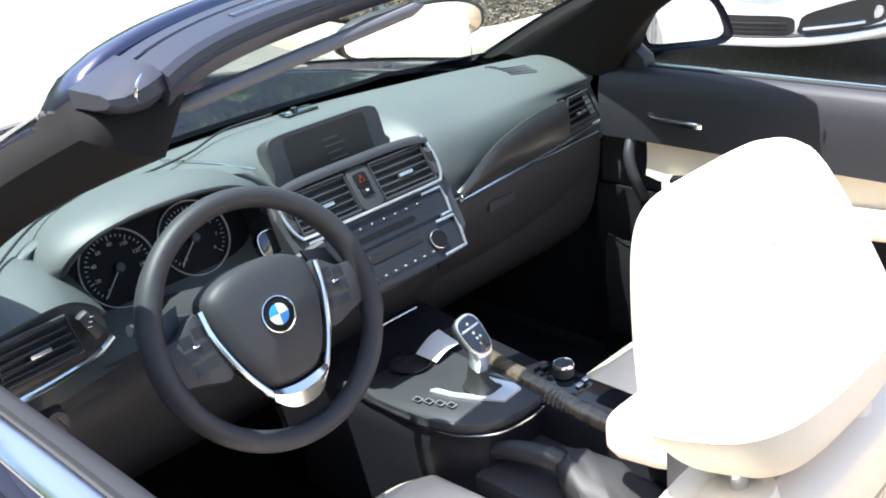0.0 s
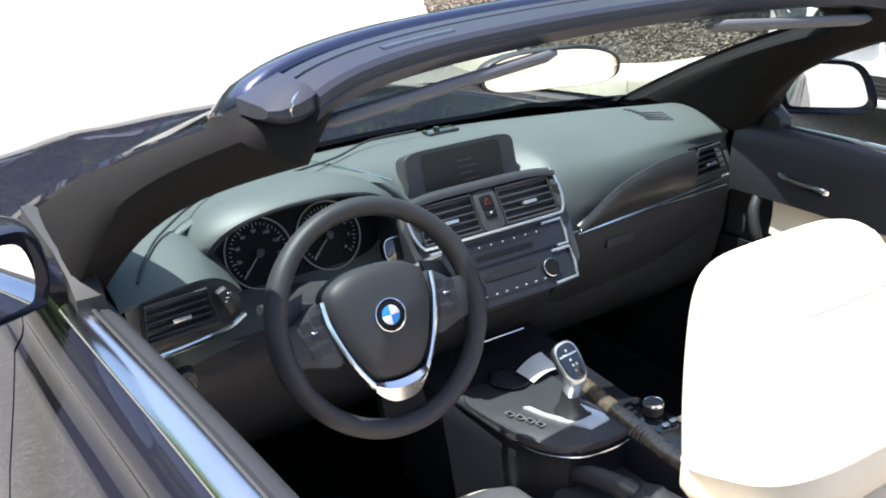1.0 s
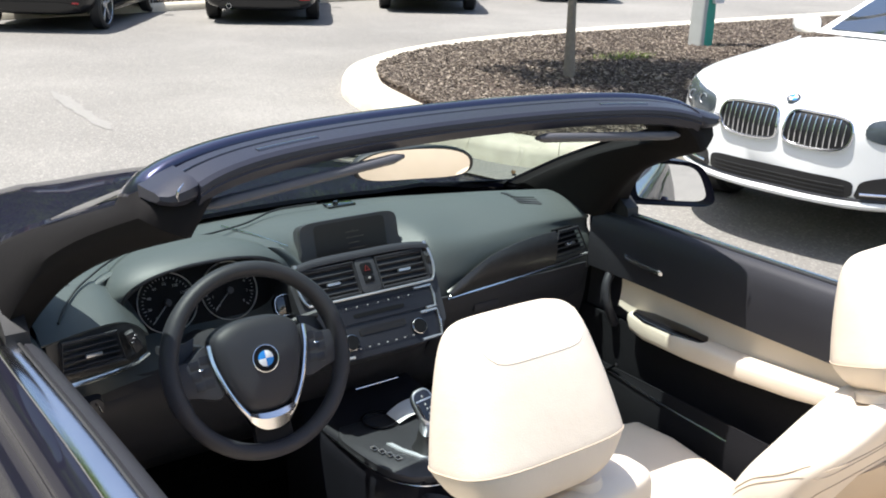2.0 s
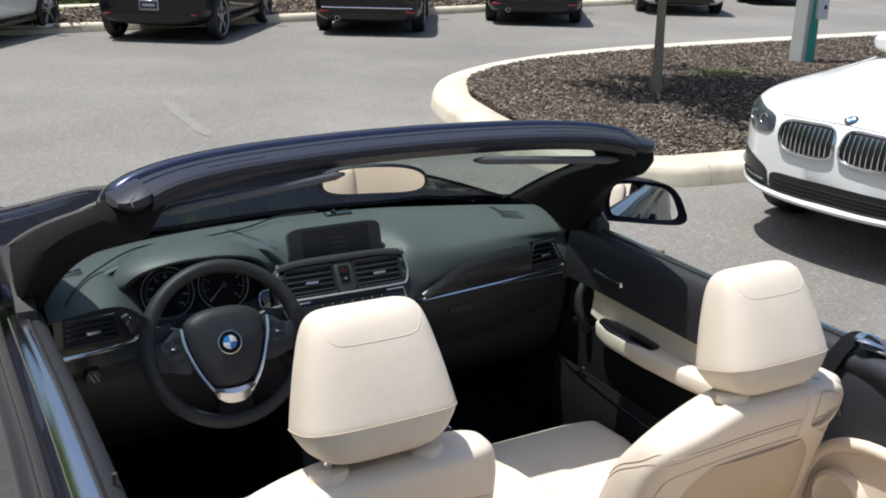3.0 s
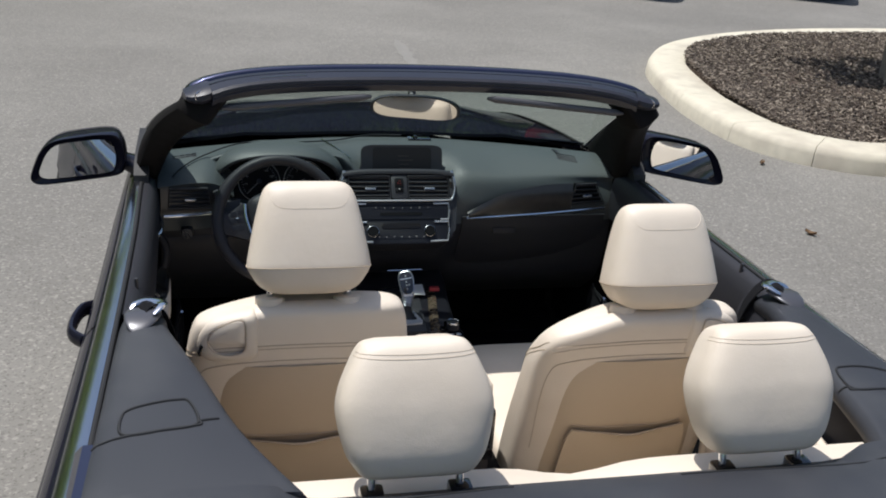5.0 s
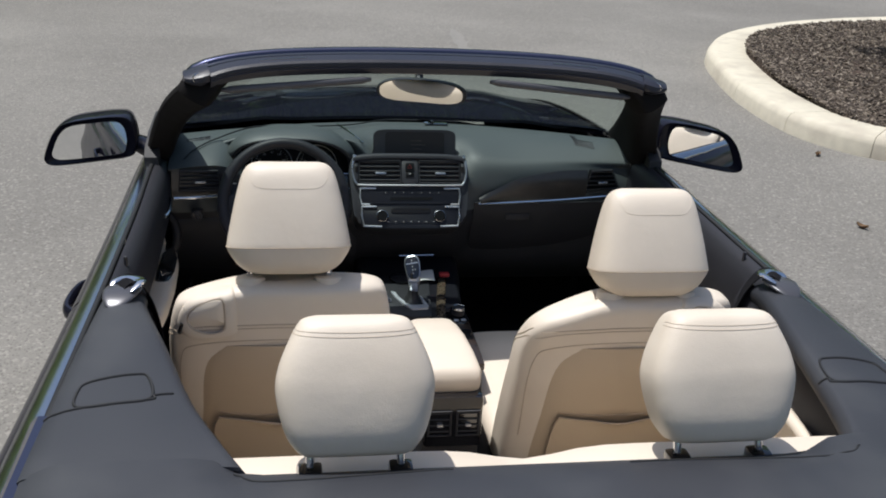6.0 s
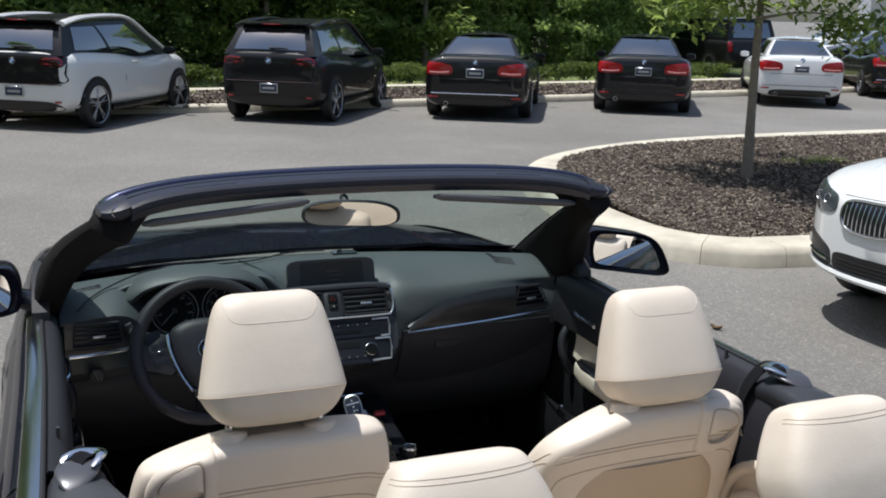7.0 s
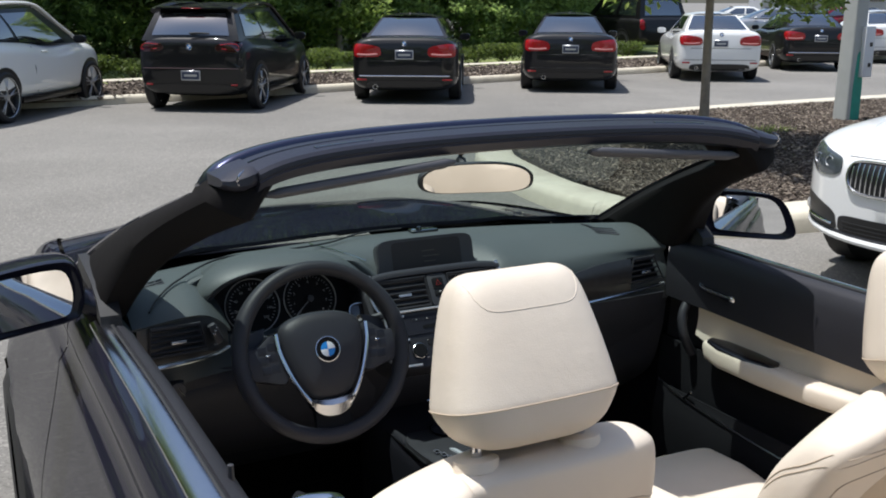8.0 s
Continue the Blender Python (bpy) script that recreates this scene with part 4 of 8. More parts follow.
for k, (x0, w) in enumerate(((0.004, 0.034), (0.010, 0.044), (0.006, 0.030), (0.012, 0.040), (0.004, 0.022))):
    rbox(TS @ Vector((x0, 0.026 - 0.0125 * k, 0.0066)), (w, 0.0006, 0.0028), 0, 1, TS.to_3x3() @ Matrix.Rotation(radians(90), 3, 'X'), bars)
part("display_lines", bars, mat("display_dim_brown", (0.040, 0.029, 0.022), 0.4), disp)

# ---- right fascia: wood blade, chrome strip, outer vent ----


def fascia(x, z, out=0.0):
    e = (x / 0.69) ** 2
    return Vector((x, 0.012 + 0.012 * e - 0.012 - out + 0.10 * max(0, z - 0.985), z))


up = [(0.215, 0.925), (0.26, 0.955), (0.33, 0.990), (0.42, 1.010), (0.48, 1.016), (0.540, 1.017)]
lo = [(0.215, 0.920), (0.26, 0.922), (0.33, 0.925), (0.42, 0.930), (0.48, 0.934), (0.526, 0.938)]
A, B = spline([(x, 0, z) for x, z in up], 24), spline([(x, 0, z) for x, z in lo], 24)
part("wood_trim", sheet([[fascia(a.x, lerp(b.z, a.z, t), 0.004 + 0.006 * math.sin(math.pi * t)) for t in np.linspace(0, 1, 10)] for a, b in zip(A, B)], 0.008), M_WOOD, car, "dark wood blade across the passenger fascia")
pts = [fascia(x, z - 0.007, 0.006) for x, z in [(0.212, 0.920), (0.33, 0.925), (0.45, 0.931), (0.56, 0.939), (0.656, 0.947)]]
part("fascia_strip", tube(spline(pts, 24), 0.0048, 8), M_CHROME, car, "thin satin chrome strip under the wood")
vent(car, [fascia(0.538, 0.948, 0.008), fascia(0.652, 0.954, 0.008), fascia(0.618, 1.018, 0.008), fascia(0.554, 1.016, 0.008)], (-0.1, -1, 0.15), 5, "black slatted passenger air vent")
part("vent_wheel", lathe([(0.0, 0.006), (0.010, 0.005), (0.011, 0.0)], fascia(0.532, 0.972, 0.010), (0, -1, 0.1), 16), M_SILVER, car)
# left fascia
vent(car, [(-0.652, -0.066, 0.972), (-0.538, -0.048, 0.968), (-0.548, -0.040, 1.022), (-0.646, -0.056, 1.026)], (0.1, -1, 0.15), 5, "black slatted driver air vent")
pts = [(-0.664, -0.088, 0.958), (-0.60, -0.075, 0.956), (-0.53, -0.055, 0.956), (-0.49, -0.03, 0.960)]
part("fascia_strip", tube(spline(pts, 20), 0.0048, 8), M_CHROME, car, "thin satin chrome strip under the vent")
rings = [[Vector((x, y0 + dy, z)) for dy, z in ((0.05, z1 + 0.012), (0.0, z1 + 0.004), (-0.012, z0 + 0.02), (-0.012, z0 - 0.0), (0.03, z0 - 0.01), (0.08, z0))] for x, y0, z0, z1 in ((-0.672, -0.052, 0.956, 1.026), (-0.60, -0.037, 0.954, 1.030), (-0.525, -0.022, 0.952, 1.024), (-0.485, 0.004, 0.954, 0.99))]
part("vent_surround", loft(rings), M_WOOD, car, "dark trim around the driver vent")
rows_ = [[Vector((x, y0 + dy, z1 + dz_)) for dy, dz_ in ((0.13, 0.046), (0.07, 0.036), (0.02, 0.022), (-0.006, 0.010))] for x, y0, z1 in ((-0.680, -0.052, 1.020), (-0.60, -0.037, 1.026), (-0.54, -0.024, 1.024), (-0.50, 0.0, 1.000), (-0.475, 0.012, 0.972))]
part("vent_brow", sheet([spline(r, 8) for r in zip(*[spline(c, 14) for c in zip(*rows_)])], 0.005), M_DASH, car, "dark dash skin over the driver vent")
wheel_ = part("vent_wheel", rbox((-0.518, -0.040, 0.996), (0.018, 0.016, 0.044), 0.006, 2, Matrix.Rotation(radians(-24), 3, 'Y')), M_BLACK, car)
for k in range(3):
    part("wheel_rib", rbox((-0.5195 + 0.003 * (k - 1), -0.0488, 1.004 + 0.0065 * (k - 1)), (0.006, 0.003, 0.0016), 0.0005, 1), M_STRIP, wheel_)
part("light_switch", rbox((-0.605, -0.055, 0.900), (0.034, 0.02, 0.030), 0.007, 2), M_BLACK, car)
knob_ = part("light_knob", lathe([(0.0, 0.012), (0.015, 0.011), (0.017, 0.0)], (-0.605, -0.064, 0.900), (0, -1, 0.1), 24), M_BLACK, car, "black light switch with a bright pointer")
for dx in (-0.005, 0.005):
    part("knob_edge", tube([(-0.605 + dx - 0.005, -0.0775, 0.910), (-0.605 + dx + 0.005, -0.0775, 0.889)], 0.0012, 5), M_CHROME, knob_)
# speaker grille on the dash top
for sx in (-1, 1):
    gx, gy = (0.0, 0.0) if sx < 0 else (-0.045, 0.05)
    bm = bmesh.new()
    for k in range(7):
        t = k / 6
        a, b = Vector((sx * 0.58 + gx, gy + 0.16 - 0.075 * t, 1.061)), Vector((sx * (0.645 - 0.012 * t) + gx, gy + 0.135 - 0.075 * t, 1.057))
        tube([a, b], 0.0028, 6, bm)
    for k in range(5):
        t = k / 4
        tube([Vector((sx * lerp(0.58, 0.645, t) + gx, gy + lerp(0.16, 0.135, t), 1.0605)), Vector((sx * lerp(0.58, 0.633, t) + gx, gy + lerp(0.085, 0.06, t), 1.0605))], 0.002, 6, bm)
    laid_ = snap(dash, [v.co for v in bm.verts], 0.0012)
    for v, p_ in zip(bm.verts, laid_):
        v.co = p_ + Vector((0, 0, 0.35 * (v.co.z - 1.058)))
    part("defroster_grille", bm, M_BLACK, car)
part("dash_seam", tube(spline([(-0.20, 0.30, 1.073), (-0.165, 0.20, 1.074), (-0.13, 0.11, 1.066)], 10), 0.0018, 6), M_STRIP, car)
# cable lying along the dash top, phone mount foot
pts = [(0.06, 0.33, 1.080), (-0.05, 0.33, 1.079), (-0.16, 0.27, 1.078), (-0.30, 0.20, 1.090), (-0.45, 0.17, 1.094), (-0.56, 0.09, 1.078), (-0.615, 0.02, 1.065), (-0.64, -0.02, 1.05)]
part("cable", tube(spline(pts, 50), 0.0022, 6), M_RUBBER, car, "thin black cable lying along the dash top")
bm = rbox((0.12, 0.325, 1.070), (0.075, 0.035, 0.008), 0.004)
join(bm, lathe([(0.0, 0.012), (0.006, 0.010), (0.008, 0.0)], (0.105, 0.318, 1.072), (0, 0, 1), 14))
part("mount_foot", bm, M_GLOSS, car)
part("mount_pin", rbox((0.085, 0.31, 1.076), (0.014, 0.008, 0.008), 0.003), M_CHROME, car)

# ---- steering wheel ----
WA = radians(24)
WX, WY, WN = Vector((1, 0, 0)), Vector((0, math.sin(WA), math.cos(WA))), Vector((0, -math.cos(WA), math.sin(WA)))
HUB = Vector((-0.361, -0.234, 0.996))


def wh(x, y, out=0.0):
    return HUB + WX * (x * 0.935) + WY * (y * 0.935) + WN * out


bm = bmesh.new()
rings = []
for k in range(72):
    a = 2 * math.pi * k / 72
    c, s = math.cos(a), math.sin(a)
    grip = 1.0 + 0.13 * (math.exp(-((abs(c) - 0.9) / 0.16) ** 2) if s > -0.4 else 0)
    R = 0.171
    rings.append([wh(c * (R + 0.0155 * grip * math.cos(b)), s * (R + 0.0155 * grip * math.cos(b)), -0.004 + 0.0175 * grip * math.sin(b)) for b in (2 * math.pi * j / 14 for j in range(14))])
loft(rings + [rings[0]], bm, True, False)
wheel = part("steering_wheel", bm, M_DOOR, car, "black leather three-spoke steering wheel")
# airbag pad
out2d = [(-0.088, 0.045), (-0.070, 0.068), (-0.03, 0.080), (0.03, 0.080), (0.070, 0.068), (0.088, 0.045), (0.082, -0.010), (0.062, -0.062), (0.036, -0.092), (0.0, -0.098), (-0.036, -0.092), (-0.062, -0.062), (-0.082, -0.010)]
rings = []
for q, d in ((1.0, -0.03), (1.0, -0.008), (0.97, 0.004), (0.90, 0.012), (0.72, 0.018), (0.45, 0.021), (0.2, 0.022)):
    rings.append(spline([wh(x * q, y * q, d) for x, y in out2d], 52, True))
pad = part("airbag_pad", loft(rings), M_DOOR, wheel, "black steering wheel centre pad", sharp=70)
# silver V
pts = [(-0.096, 0.046), (-0.092, 0.005), (-0.072, -0.054), (-0.046, -0.098), (-0.022, -0.116), (0.022, -0.116), (0.046, -0.098), (0.072, -0.054), (0.092, 0.005), (0.096, 0.046)]
P = spline([wh(x, y, 0.006) for x, y in pts], 60)
bm = tube(P, 0.0042, 8, up=WN)
rings = []
for t in np.linspace(-1, 1, 15):
    w = 0.016 * (1 - 0.55 * abs(t) ** 3)
    y = -0.116 + 0.016 * abs(t) ** 2.4
    rings.append([wh(t * 0.046, y + w, 0.008), wh(t * 0.046, y + w * 0.3, 0.013), wh(t * 0.046, y - w, 0.006), wh(t * 0.046, y - w * 1.2, -0.01), wh(t * 0.046, y + w, -0.006)])
join(bm, loft(rings))
part("spoke_trim", bm, M_CHROME, wheel, "satin silver V-shaped spoke trim")
for sx in (-1, 1):
    ring0 = [(0.094, 0.044), (0.135, 0.026), (0.168, 0.020), (0.168, -0.030), (0.130, -0.045), (0.080, -0.050)]
    rings = [spline([wh(sx * x * q + sx * 0.125 * (1 - q), y * q, d) for x, y in ring0], 30, True) for q, d in ((1, -0.022), (1, -0.006), (0.95, 0.0), (0.6, 0.003))]
    part("spoke", loft(rings), M_DOOR, wheel)
    for x, y in ((0.107, 0.022), (0.127, 0.016), (0.107, 0.000), (0.127, -0.004), (0.104, -0.022), (0.122, -0.024)):
        b = rbox((0, 0, 0), (0.017, 0.016, 0.004), 0.0018, 2)
        bmesh.ops.transform(b, matrix=Matrix.Translation(wh(sx * x, y, 0.0015)) @ Matrix((WX, WY, WN)).transposed().to_4x4(), verts=b.verts)
        part("wheel_button", b, M_CONSOLE, wheel)
    b = rbox((0, 0, 0), (0.010, 0.0035, 0.004), 0.001, 1)
    bmesh.ops.transform(b, matrix=Matrix.Translation(wh(sx * 0.117, 0.006, 0.004)) @ Matrix((WX, WY, WN)).transposed().to_4x4(), verts=b.verts)
    part("wheel_roller", b, M_STRIP, wheel)
    rings = [[wh(sx * x, y, d) for x, y in ((0.105, 0.065), (0.145, 0.055), (0.160, 0.020), (0.150, 0.0), (0.118, 0.018))] for d in (-0.030, -0.036)]
    part("shift_paddle", loft(rings), M_BLACK, wheel, "dark shift paddle behind the wheel")
part("lower_spoke", loft([[wh(x * w, y, d) for x, d in ((-1, -0.006), (1, -0.006), (1, -0.022), (-1, -0.022))] for y, w in ((-0.085, 0.05), (-0.12, 0.036), (-0.165, 0.038))]), M_DIAL, wheel)
# round badge
badge = part("wheel_badge", lathe([(0.0, 0.026), (0.0212, 0.0255), (0.0234, 0.022), (0.0240, 0.016)], HUB, WN, 40), M_DIAL, wheel, "round blue and white badge with a dark ring")
part("badge_ring", lathe([(0.0242, 0.022), (0.0242, 0.0262), (0.0230, 0.0266), (0.0222, 0.0255)], HUB, WN, 40, cap=False), M_CHROME, wheel)
for k, m in enumerate((M_BLUE, M_WHITE, M_BLUE, M_WHITE)):
    a0 = math.pi / 2 * k
    pts = [wh(0, 0, 0.0264)] + [wh(0.0150 * math.cos(a), 0.0150 * math.sin(a), 0.0264) for a in np.linspace(a0, a0 + math.pi / 2, 12)]
    part("badge_quarter", plate(pts, 0.0006, WN), (M_WHITE, M_BLUE)[k % 2], wheel)
part("steering_column", tube([wh(0, 0, -0.02), wh(0, 0.01, -0.12), wh(0, 0.02, -0.30)], 0.055, 16, up=(1, 0, 0)), M_BLACK, car)
for sx in (-1, 1):
    part("column_stalk", tube(spline([wh(sx * 0.05, 0.03, -0.08), wh(sx * 0.11, 0.05, -0.07), wh(sx * 0.165, 0.058, -0.06)], 8), 0.008, 8), M_BLACK, car)
start_ = part("start_switch", plate(superring((-0.186, 0.016, 0.976), (1, 0, 0), (0, 0.35, 0.94), 0.023, 0.021, 3.0, 28), 0.016, (0, -0.94, 0.35), bevel=0.002), M_GLOSS, car, "silver-edged black start switch beside the wheel")
part("switch_rim", tube(superring((-0.186, 0.0145, 0.9765), (1, 0, 0), (0, 0.35, 0.94), 0.0235, 0.0215, 3.0, 28), 0.0014, 6, closed=True, up=(0, -0.94, 0.35)), M_STRIP, start_)


# ---- seats ----
def seam(parent, pts, r=0.0018, n=40, closed=False, mat_=None):
    return part("seam", tube(snap(parent, spline(pts, n, closed), r * 0.35), r, 5, closed=closed), mat_ or M_STITCH, parent)


def headrest(parent, name, c, tilt, wide, height, depth, label):
    """A padded wedge-shaped rest: broad crease near its foot, flat panel on top."""
    rows = [(0.062, 0.46, 0.34), (0.074, 0.60, 0.52), (0.10, 0.72, 0.68), (0.15, 0.84, 0.83), (0.23, 0.945, 0.945), (0.285, 0.995, 1.0), (0.31, 1.0, 1.01), (0.36, 0.985, 0.995), (0.50, 0.935, 0.935), (0.65, 0.875, 0.85), (0.78, 0.815, 0.755), (0.86, 0.772, 0.675), (0.92, 0.725, 0.58), (0.96, 0.67, 0.47), (0.987, 0.59, 0.33), (1.0, 0.48, 0.17)]
    rings = []
    T = Matrix.Translation(c) @ Matrix.Rotation(tilt, 4, 'X')
    rows = [tuple(q) for q in spline(rows, 40)]
    for t, w, d in rows:
        ww = wide * w
        rings.append([T @ p for p in superring((0, 0.03 * (t - 0.3) * 0, t * height), (1, 0, 0), (0, 1, 0), ww, depth * d, 3.4, 48)])
    ob = part(name, loft(rings), M_LEATHER, parent, label, sharp=75)
    s = [T @ p for p in superring((0, 0, 0.297 * height), (1, 0, 0), (0, 1, 0), wide * 1.003, depth * 1.01, 3.4, 60)]
    seam(ob, s, 0.0011, 90, True)
    # seam of the top panel, sagging towards the back
    pts = [T @ Vector((x * wide, -depth * d, t * height)) for x, d, t in ((-0.70, 0.40, 0.965), (-0.69, 0.62, 0.935), (-0.63, 0.78, 0.86), (-0.46, 0.84, 0.795), (0, 0.85, 0.785), (0.46, 0.84, 0.795), (0.63, 0.78, 0.86), (0.69, 0.62, 0.935), (0.70, 0.40, 0.965))]
    seam(ob, pts, 0.00045, 60, mat_=M_LEATHER)
    return ob


def front_seat(sx, cx, dy, dz, hx0, hy, rise, label):
    form = [(0.42, -0.78, 0.20, 0.075), (0.50, -0.80, 0.228, 0.085), (0.62, -0.835, 0.233, 0.088), (0.74, -0.870, 0.231, 0.085), (0.86, -0.907, 0.226, 0.078), (0.94, -0.935, 0.224, 0.070),
            (1.00, -0.957, 0.218, 0.064), (1.034 + dz * 0.5, -0.968, 0.212, 0.059), (1.058 + dz, -0.976, 0.203, 0.052), (1.070 + dz, -0.980, 0.190, 0.043), (1.0765 + dz, -0.981, 0.168, 0.029), (1.0785 + dz, -0.981, 0.135, 0.016)]
    fine = spline([(z, y, hw) for z, y, hw, d in form], 46)
    deep = spline([(d, 0, 0) for z, y, hw, d in form], 46)

    def fall(p):
        """The driver's outer and the passenger's inner shoulder droop."""
        return p - Vector((0, 0, (0.030 if sx < 0 else 0.048) * smoothstep(0.03, 0.23, cx - p.x) * smoothstep(0.90, 1.07, p.z)))
    seat = part("front_seat", loft([[fall(p) for p in superring((cx, dy + q.y, q.x), (1, 0, 0), (0, 1, 0), q.z, e.x, 3.6, 84)] for q, e in zip(fine, deep)]), M_LEATHER, car, label, sharp=75)

    def at(x, y, z):
        return Vector((cx + x, dy + y, z))
    # cushion
    rings = []
    for y, hw, z, h in ((-0.82, 0.19, 0.50, 0.07), (-0.72, 0.225, 0.515, 0.085), (-0.55, 0.238, 0.535, 0.09), (-0.40, 0.240, 0.55, 0.09), (-0.30, 0.235, 0.555, 0.08), (-0.25, 0.215, 0.545, 0.06), (-0.225, 0.17, 0.53, 0.035)):
        rings.append(superring(at(0, y, z), (1, 0, 0), (0, 0, 1), hw, h, 3.2, 36, tweak=lambda a, b: (a, b + (0.28 * abs(a) ** 3 if b > 0.3 else 0))))
    part("seat_cushion", loft(rings), M_LEATHER, seat, "cream leather seat cushion", sharp=75)
    part("seat_base", rbox(at(0, -0.52, 0.42), (0.40, 0.48, 0.14), 0.02), M_BLACK, seat)
    # rear shell with map pocket
    net = []
    for z, y, hw in ((0.46, -0.885, 0.17), (0.62, -0.930, 0.188), (0.78, -0.968, 0.188), (0.90, -0.999, 0.176), (0.955, -1.008, 0.155)):
        net.append([at(-hw, y + 0.025, z), at(-hw * 0.7, y + 0.0, z), at(0, y - 0.008, z), at(hw * 0.7, y, z), at(hw, y + 0.025, z)])
    shell = part("seatback_panel", patch(net, 20, 24, 0.012), M_LEATHER_TAN, seat, "tan vinyl panel on the seat back")
    net = []
    for z, y, hw in ((0.50, -0.915, 0.14), (0.62, -0.946, 0.146), (0.74, -0.974, 0.140), (0.775, -0.983, 0.130)):
        sag = 0.010 if z > 0.76 else 0
        net.append([at(-hw, y, z), at(-hw * 0.5, y - 0.006, z - sag * 0.7), at(0, y - 0.008 - sag, z - sag), at(hw * 0.5, y - 0.006, z - sag * 0.7), at(hw, y, z)])
    part("map_pocket", patch(net, 14, 18, 0.004), M_LEATHER_TAN, shell, "tan map pocket")
    P = net[-1]
    seam(shell, [p + Vector((0, -0.003, 0.002)) for p in P], 0.0013, 24)
    # seams across the back
    seam(seat, [at(-0.225, -0.87, 0.905), at(-0.224, -0.91, 0.940), at(-0.218, -0.955, 0.968), at(-0.17, -1.006, 1.000), at(-0.08, -1.022, 1.006), at(0.08, -1.022, 1.006), at(0.17, -1.006, 1.000), at(0.218, -0.955, 0.968), at(0.224, -0.91, 0.940), at(0.225, -0.87, 0.905)], 0.0011, 60)
    seam(seat, [at(-0.227, -0.872, 0.895), at(-0.226, -0.912, 0.931), at(-0.220, -0.957, 0.960), at(-0.17, -1.009, 0.991), at(-0.08, -1.024, 0.997), at(0.08, -1.024, 0.997), at(0.17, -1.009, 0.991), at(0.220, -0.957, 0.960), at(0.226, -0.912, 0.931), at(0.227, -0.872, 0.895)], 0.0009, 60)
    seam(seat, [at(-0.205, -0.93, 0.70), at(-0.205, -0.985, 0.90), at(-0.16, -1.014, 0.955), at(0, -1.026, 0.965), at(0.16, -1.014, 0.955), at(0.205, -0.985, 0.90), at(0.205, -0.93, 0.70)], 0.0011)
    # entry lever in a moulded panel on the outer shoulder
    me = seat.data
    skin_tree = BVHTree.FromPolygons([v.co for v in me.vertices], [p.vertices for p in me.polygons])

    def laid(x, z, out):
        """A place on the back of the seat, out from its leather."""
        z += 0.004 - (0.014 * smoothstep(0.03, 0.23, x) if sx < 0 else 0.0)
        p = at(sx * x, -1.4, z + dz * 0.8)
        q, n, _, _ = skin_tree.ray_cast(p, Vector((0, 1, 0)))
        if q is None:
            q, n, _, _ = skin_tree.find_nearest(at(sx * x, -1.0, z + dz * 0.8))
        return q + Vector((sx * 0.25, -1, 0.15)).normalized() * out

    def outline(pts, n=40):
        return [(p.x, 0.966 + (p.z - 0.970) * 1.14) for p in spline([(x, 0, z) for x, z in pts], n, True)]
    outer = outline([(0.088, 0.975), (0.084, 1.00), (0.085, 1.045), (0.093, 1.066), (0.125, 1.066), (0.155, 1.060), (0.182, 1.044), (0.196, 1.020), (0.196, 0.995), (0.175, 0.976), (0.130, 0.970)], 56)
    inner_ = outline([(0.108, 0.994), (0.105, 1.02), (0.107, 1.046), (0.117, 1.052), (0.140, 1.048), (0.163, 1.038), (0.176, 1.022), (0.172, 1.004), (0.155, 0.991), (0.130, 0.986)], 56)
    grow = [[(x0 + (x1 - x0) * q, z0 + (z1 - z0) * q) for (x0, z0), (x1, z1) in zip(inner_, outer)] for q in (0.0, 0.0, 0.06, 0.2, 0.5, 0.8, 0.93, 1.0)]
    bm = loft([[laid(x, z, o) for x, z in ring] for ring, o in zip(grow, (-0.001, 0.007, 0.0085, 0.009, 0.0085, 0.007, 0.005, -0.002))], None, True, False)
    lev = part("entry_lever_panel", bm, M_LEATHER, seat, "moulded cream shoulder panel with a seat release lever", sharp=60)
    mx, mz = 0.140, 1.030
    flap = []
    for q, o in ((0.96, 0.0), (0.96, 0.0075), (0.92, 0.0092), (0.6, 0.0105), (0.3, 0.011), (0.05, 0.011)):
        flap.append([laid(mx + (x - mx) * q, max(mz + (z - mz) * q, lerp(1.008, 1.016, (x - 0.105) / 0.07) + (1 - q) * 0.022), o) for x, z in inner_])
    part("release_lever", loft(flap), M_LEATHER, lev, "cream release lever")
    part("lever_gap", tube([laid(x, z, 0.0085) for x, z in inner_], 0.0009, 5, closed=True), M_STITCH, lev)
    part("seat_switch", rbox(laid(0.190, 1.000, 0.007), (0.008, 0.012, 0.024), 0.003, 2, Matrix.Rotation(radians(-18 * sx), 3, 'Y')), M_GLOSS, lev)
    # head rest on two posts
    hz = 1.087 + rise
    for px in (hx0 - 0.075, hx0 + 0.075):
        post = part("headrest_post", tube([at(px, hy + 0.008, hz + 0.03), at(px, hy + 0.004, hz - 0.04)], 0.0072, 12), M_CHROME, seat, "chrome post")
        part("post_collar", lathe([(0.030, -0.008), (0.028, 0.005), (0.020, 0.009), (0.007, 0.008)], at(px, hy + 0.008, 1.075 + dz), (0, 0.25, 1), 20), M_LEATHER, post)
    headrest(seat, "headrest", at(hx0, hy, hz), radians(-17), 0.119, 0.231, 0.068, "cream leather headrest with a stitched crease")
    return seat


front_seat(-1, -0.362, 0.045, 0.010, 0.016, -0.990, 0.0, "cream leather driver seat with a tan back panel")
front_seat(1, 0.350, 0.0, -0.010, 0.024, -0.990, -0.037, "cream leather passenger seat with a tan back panel")


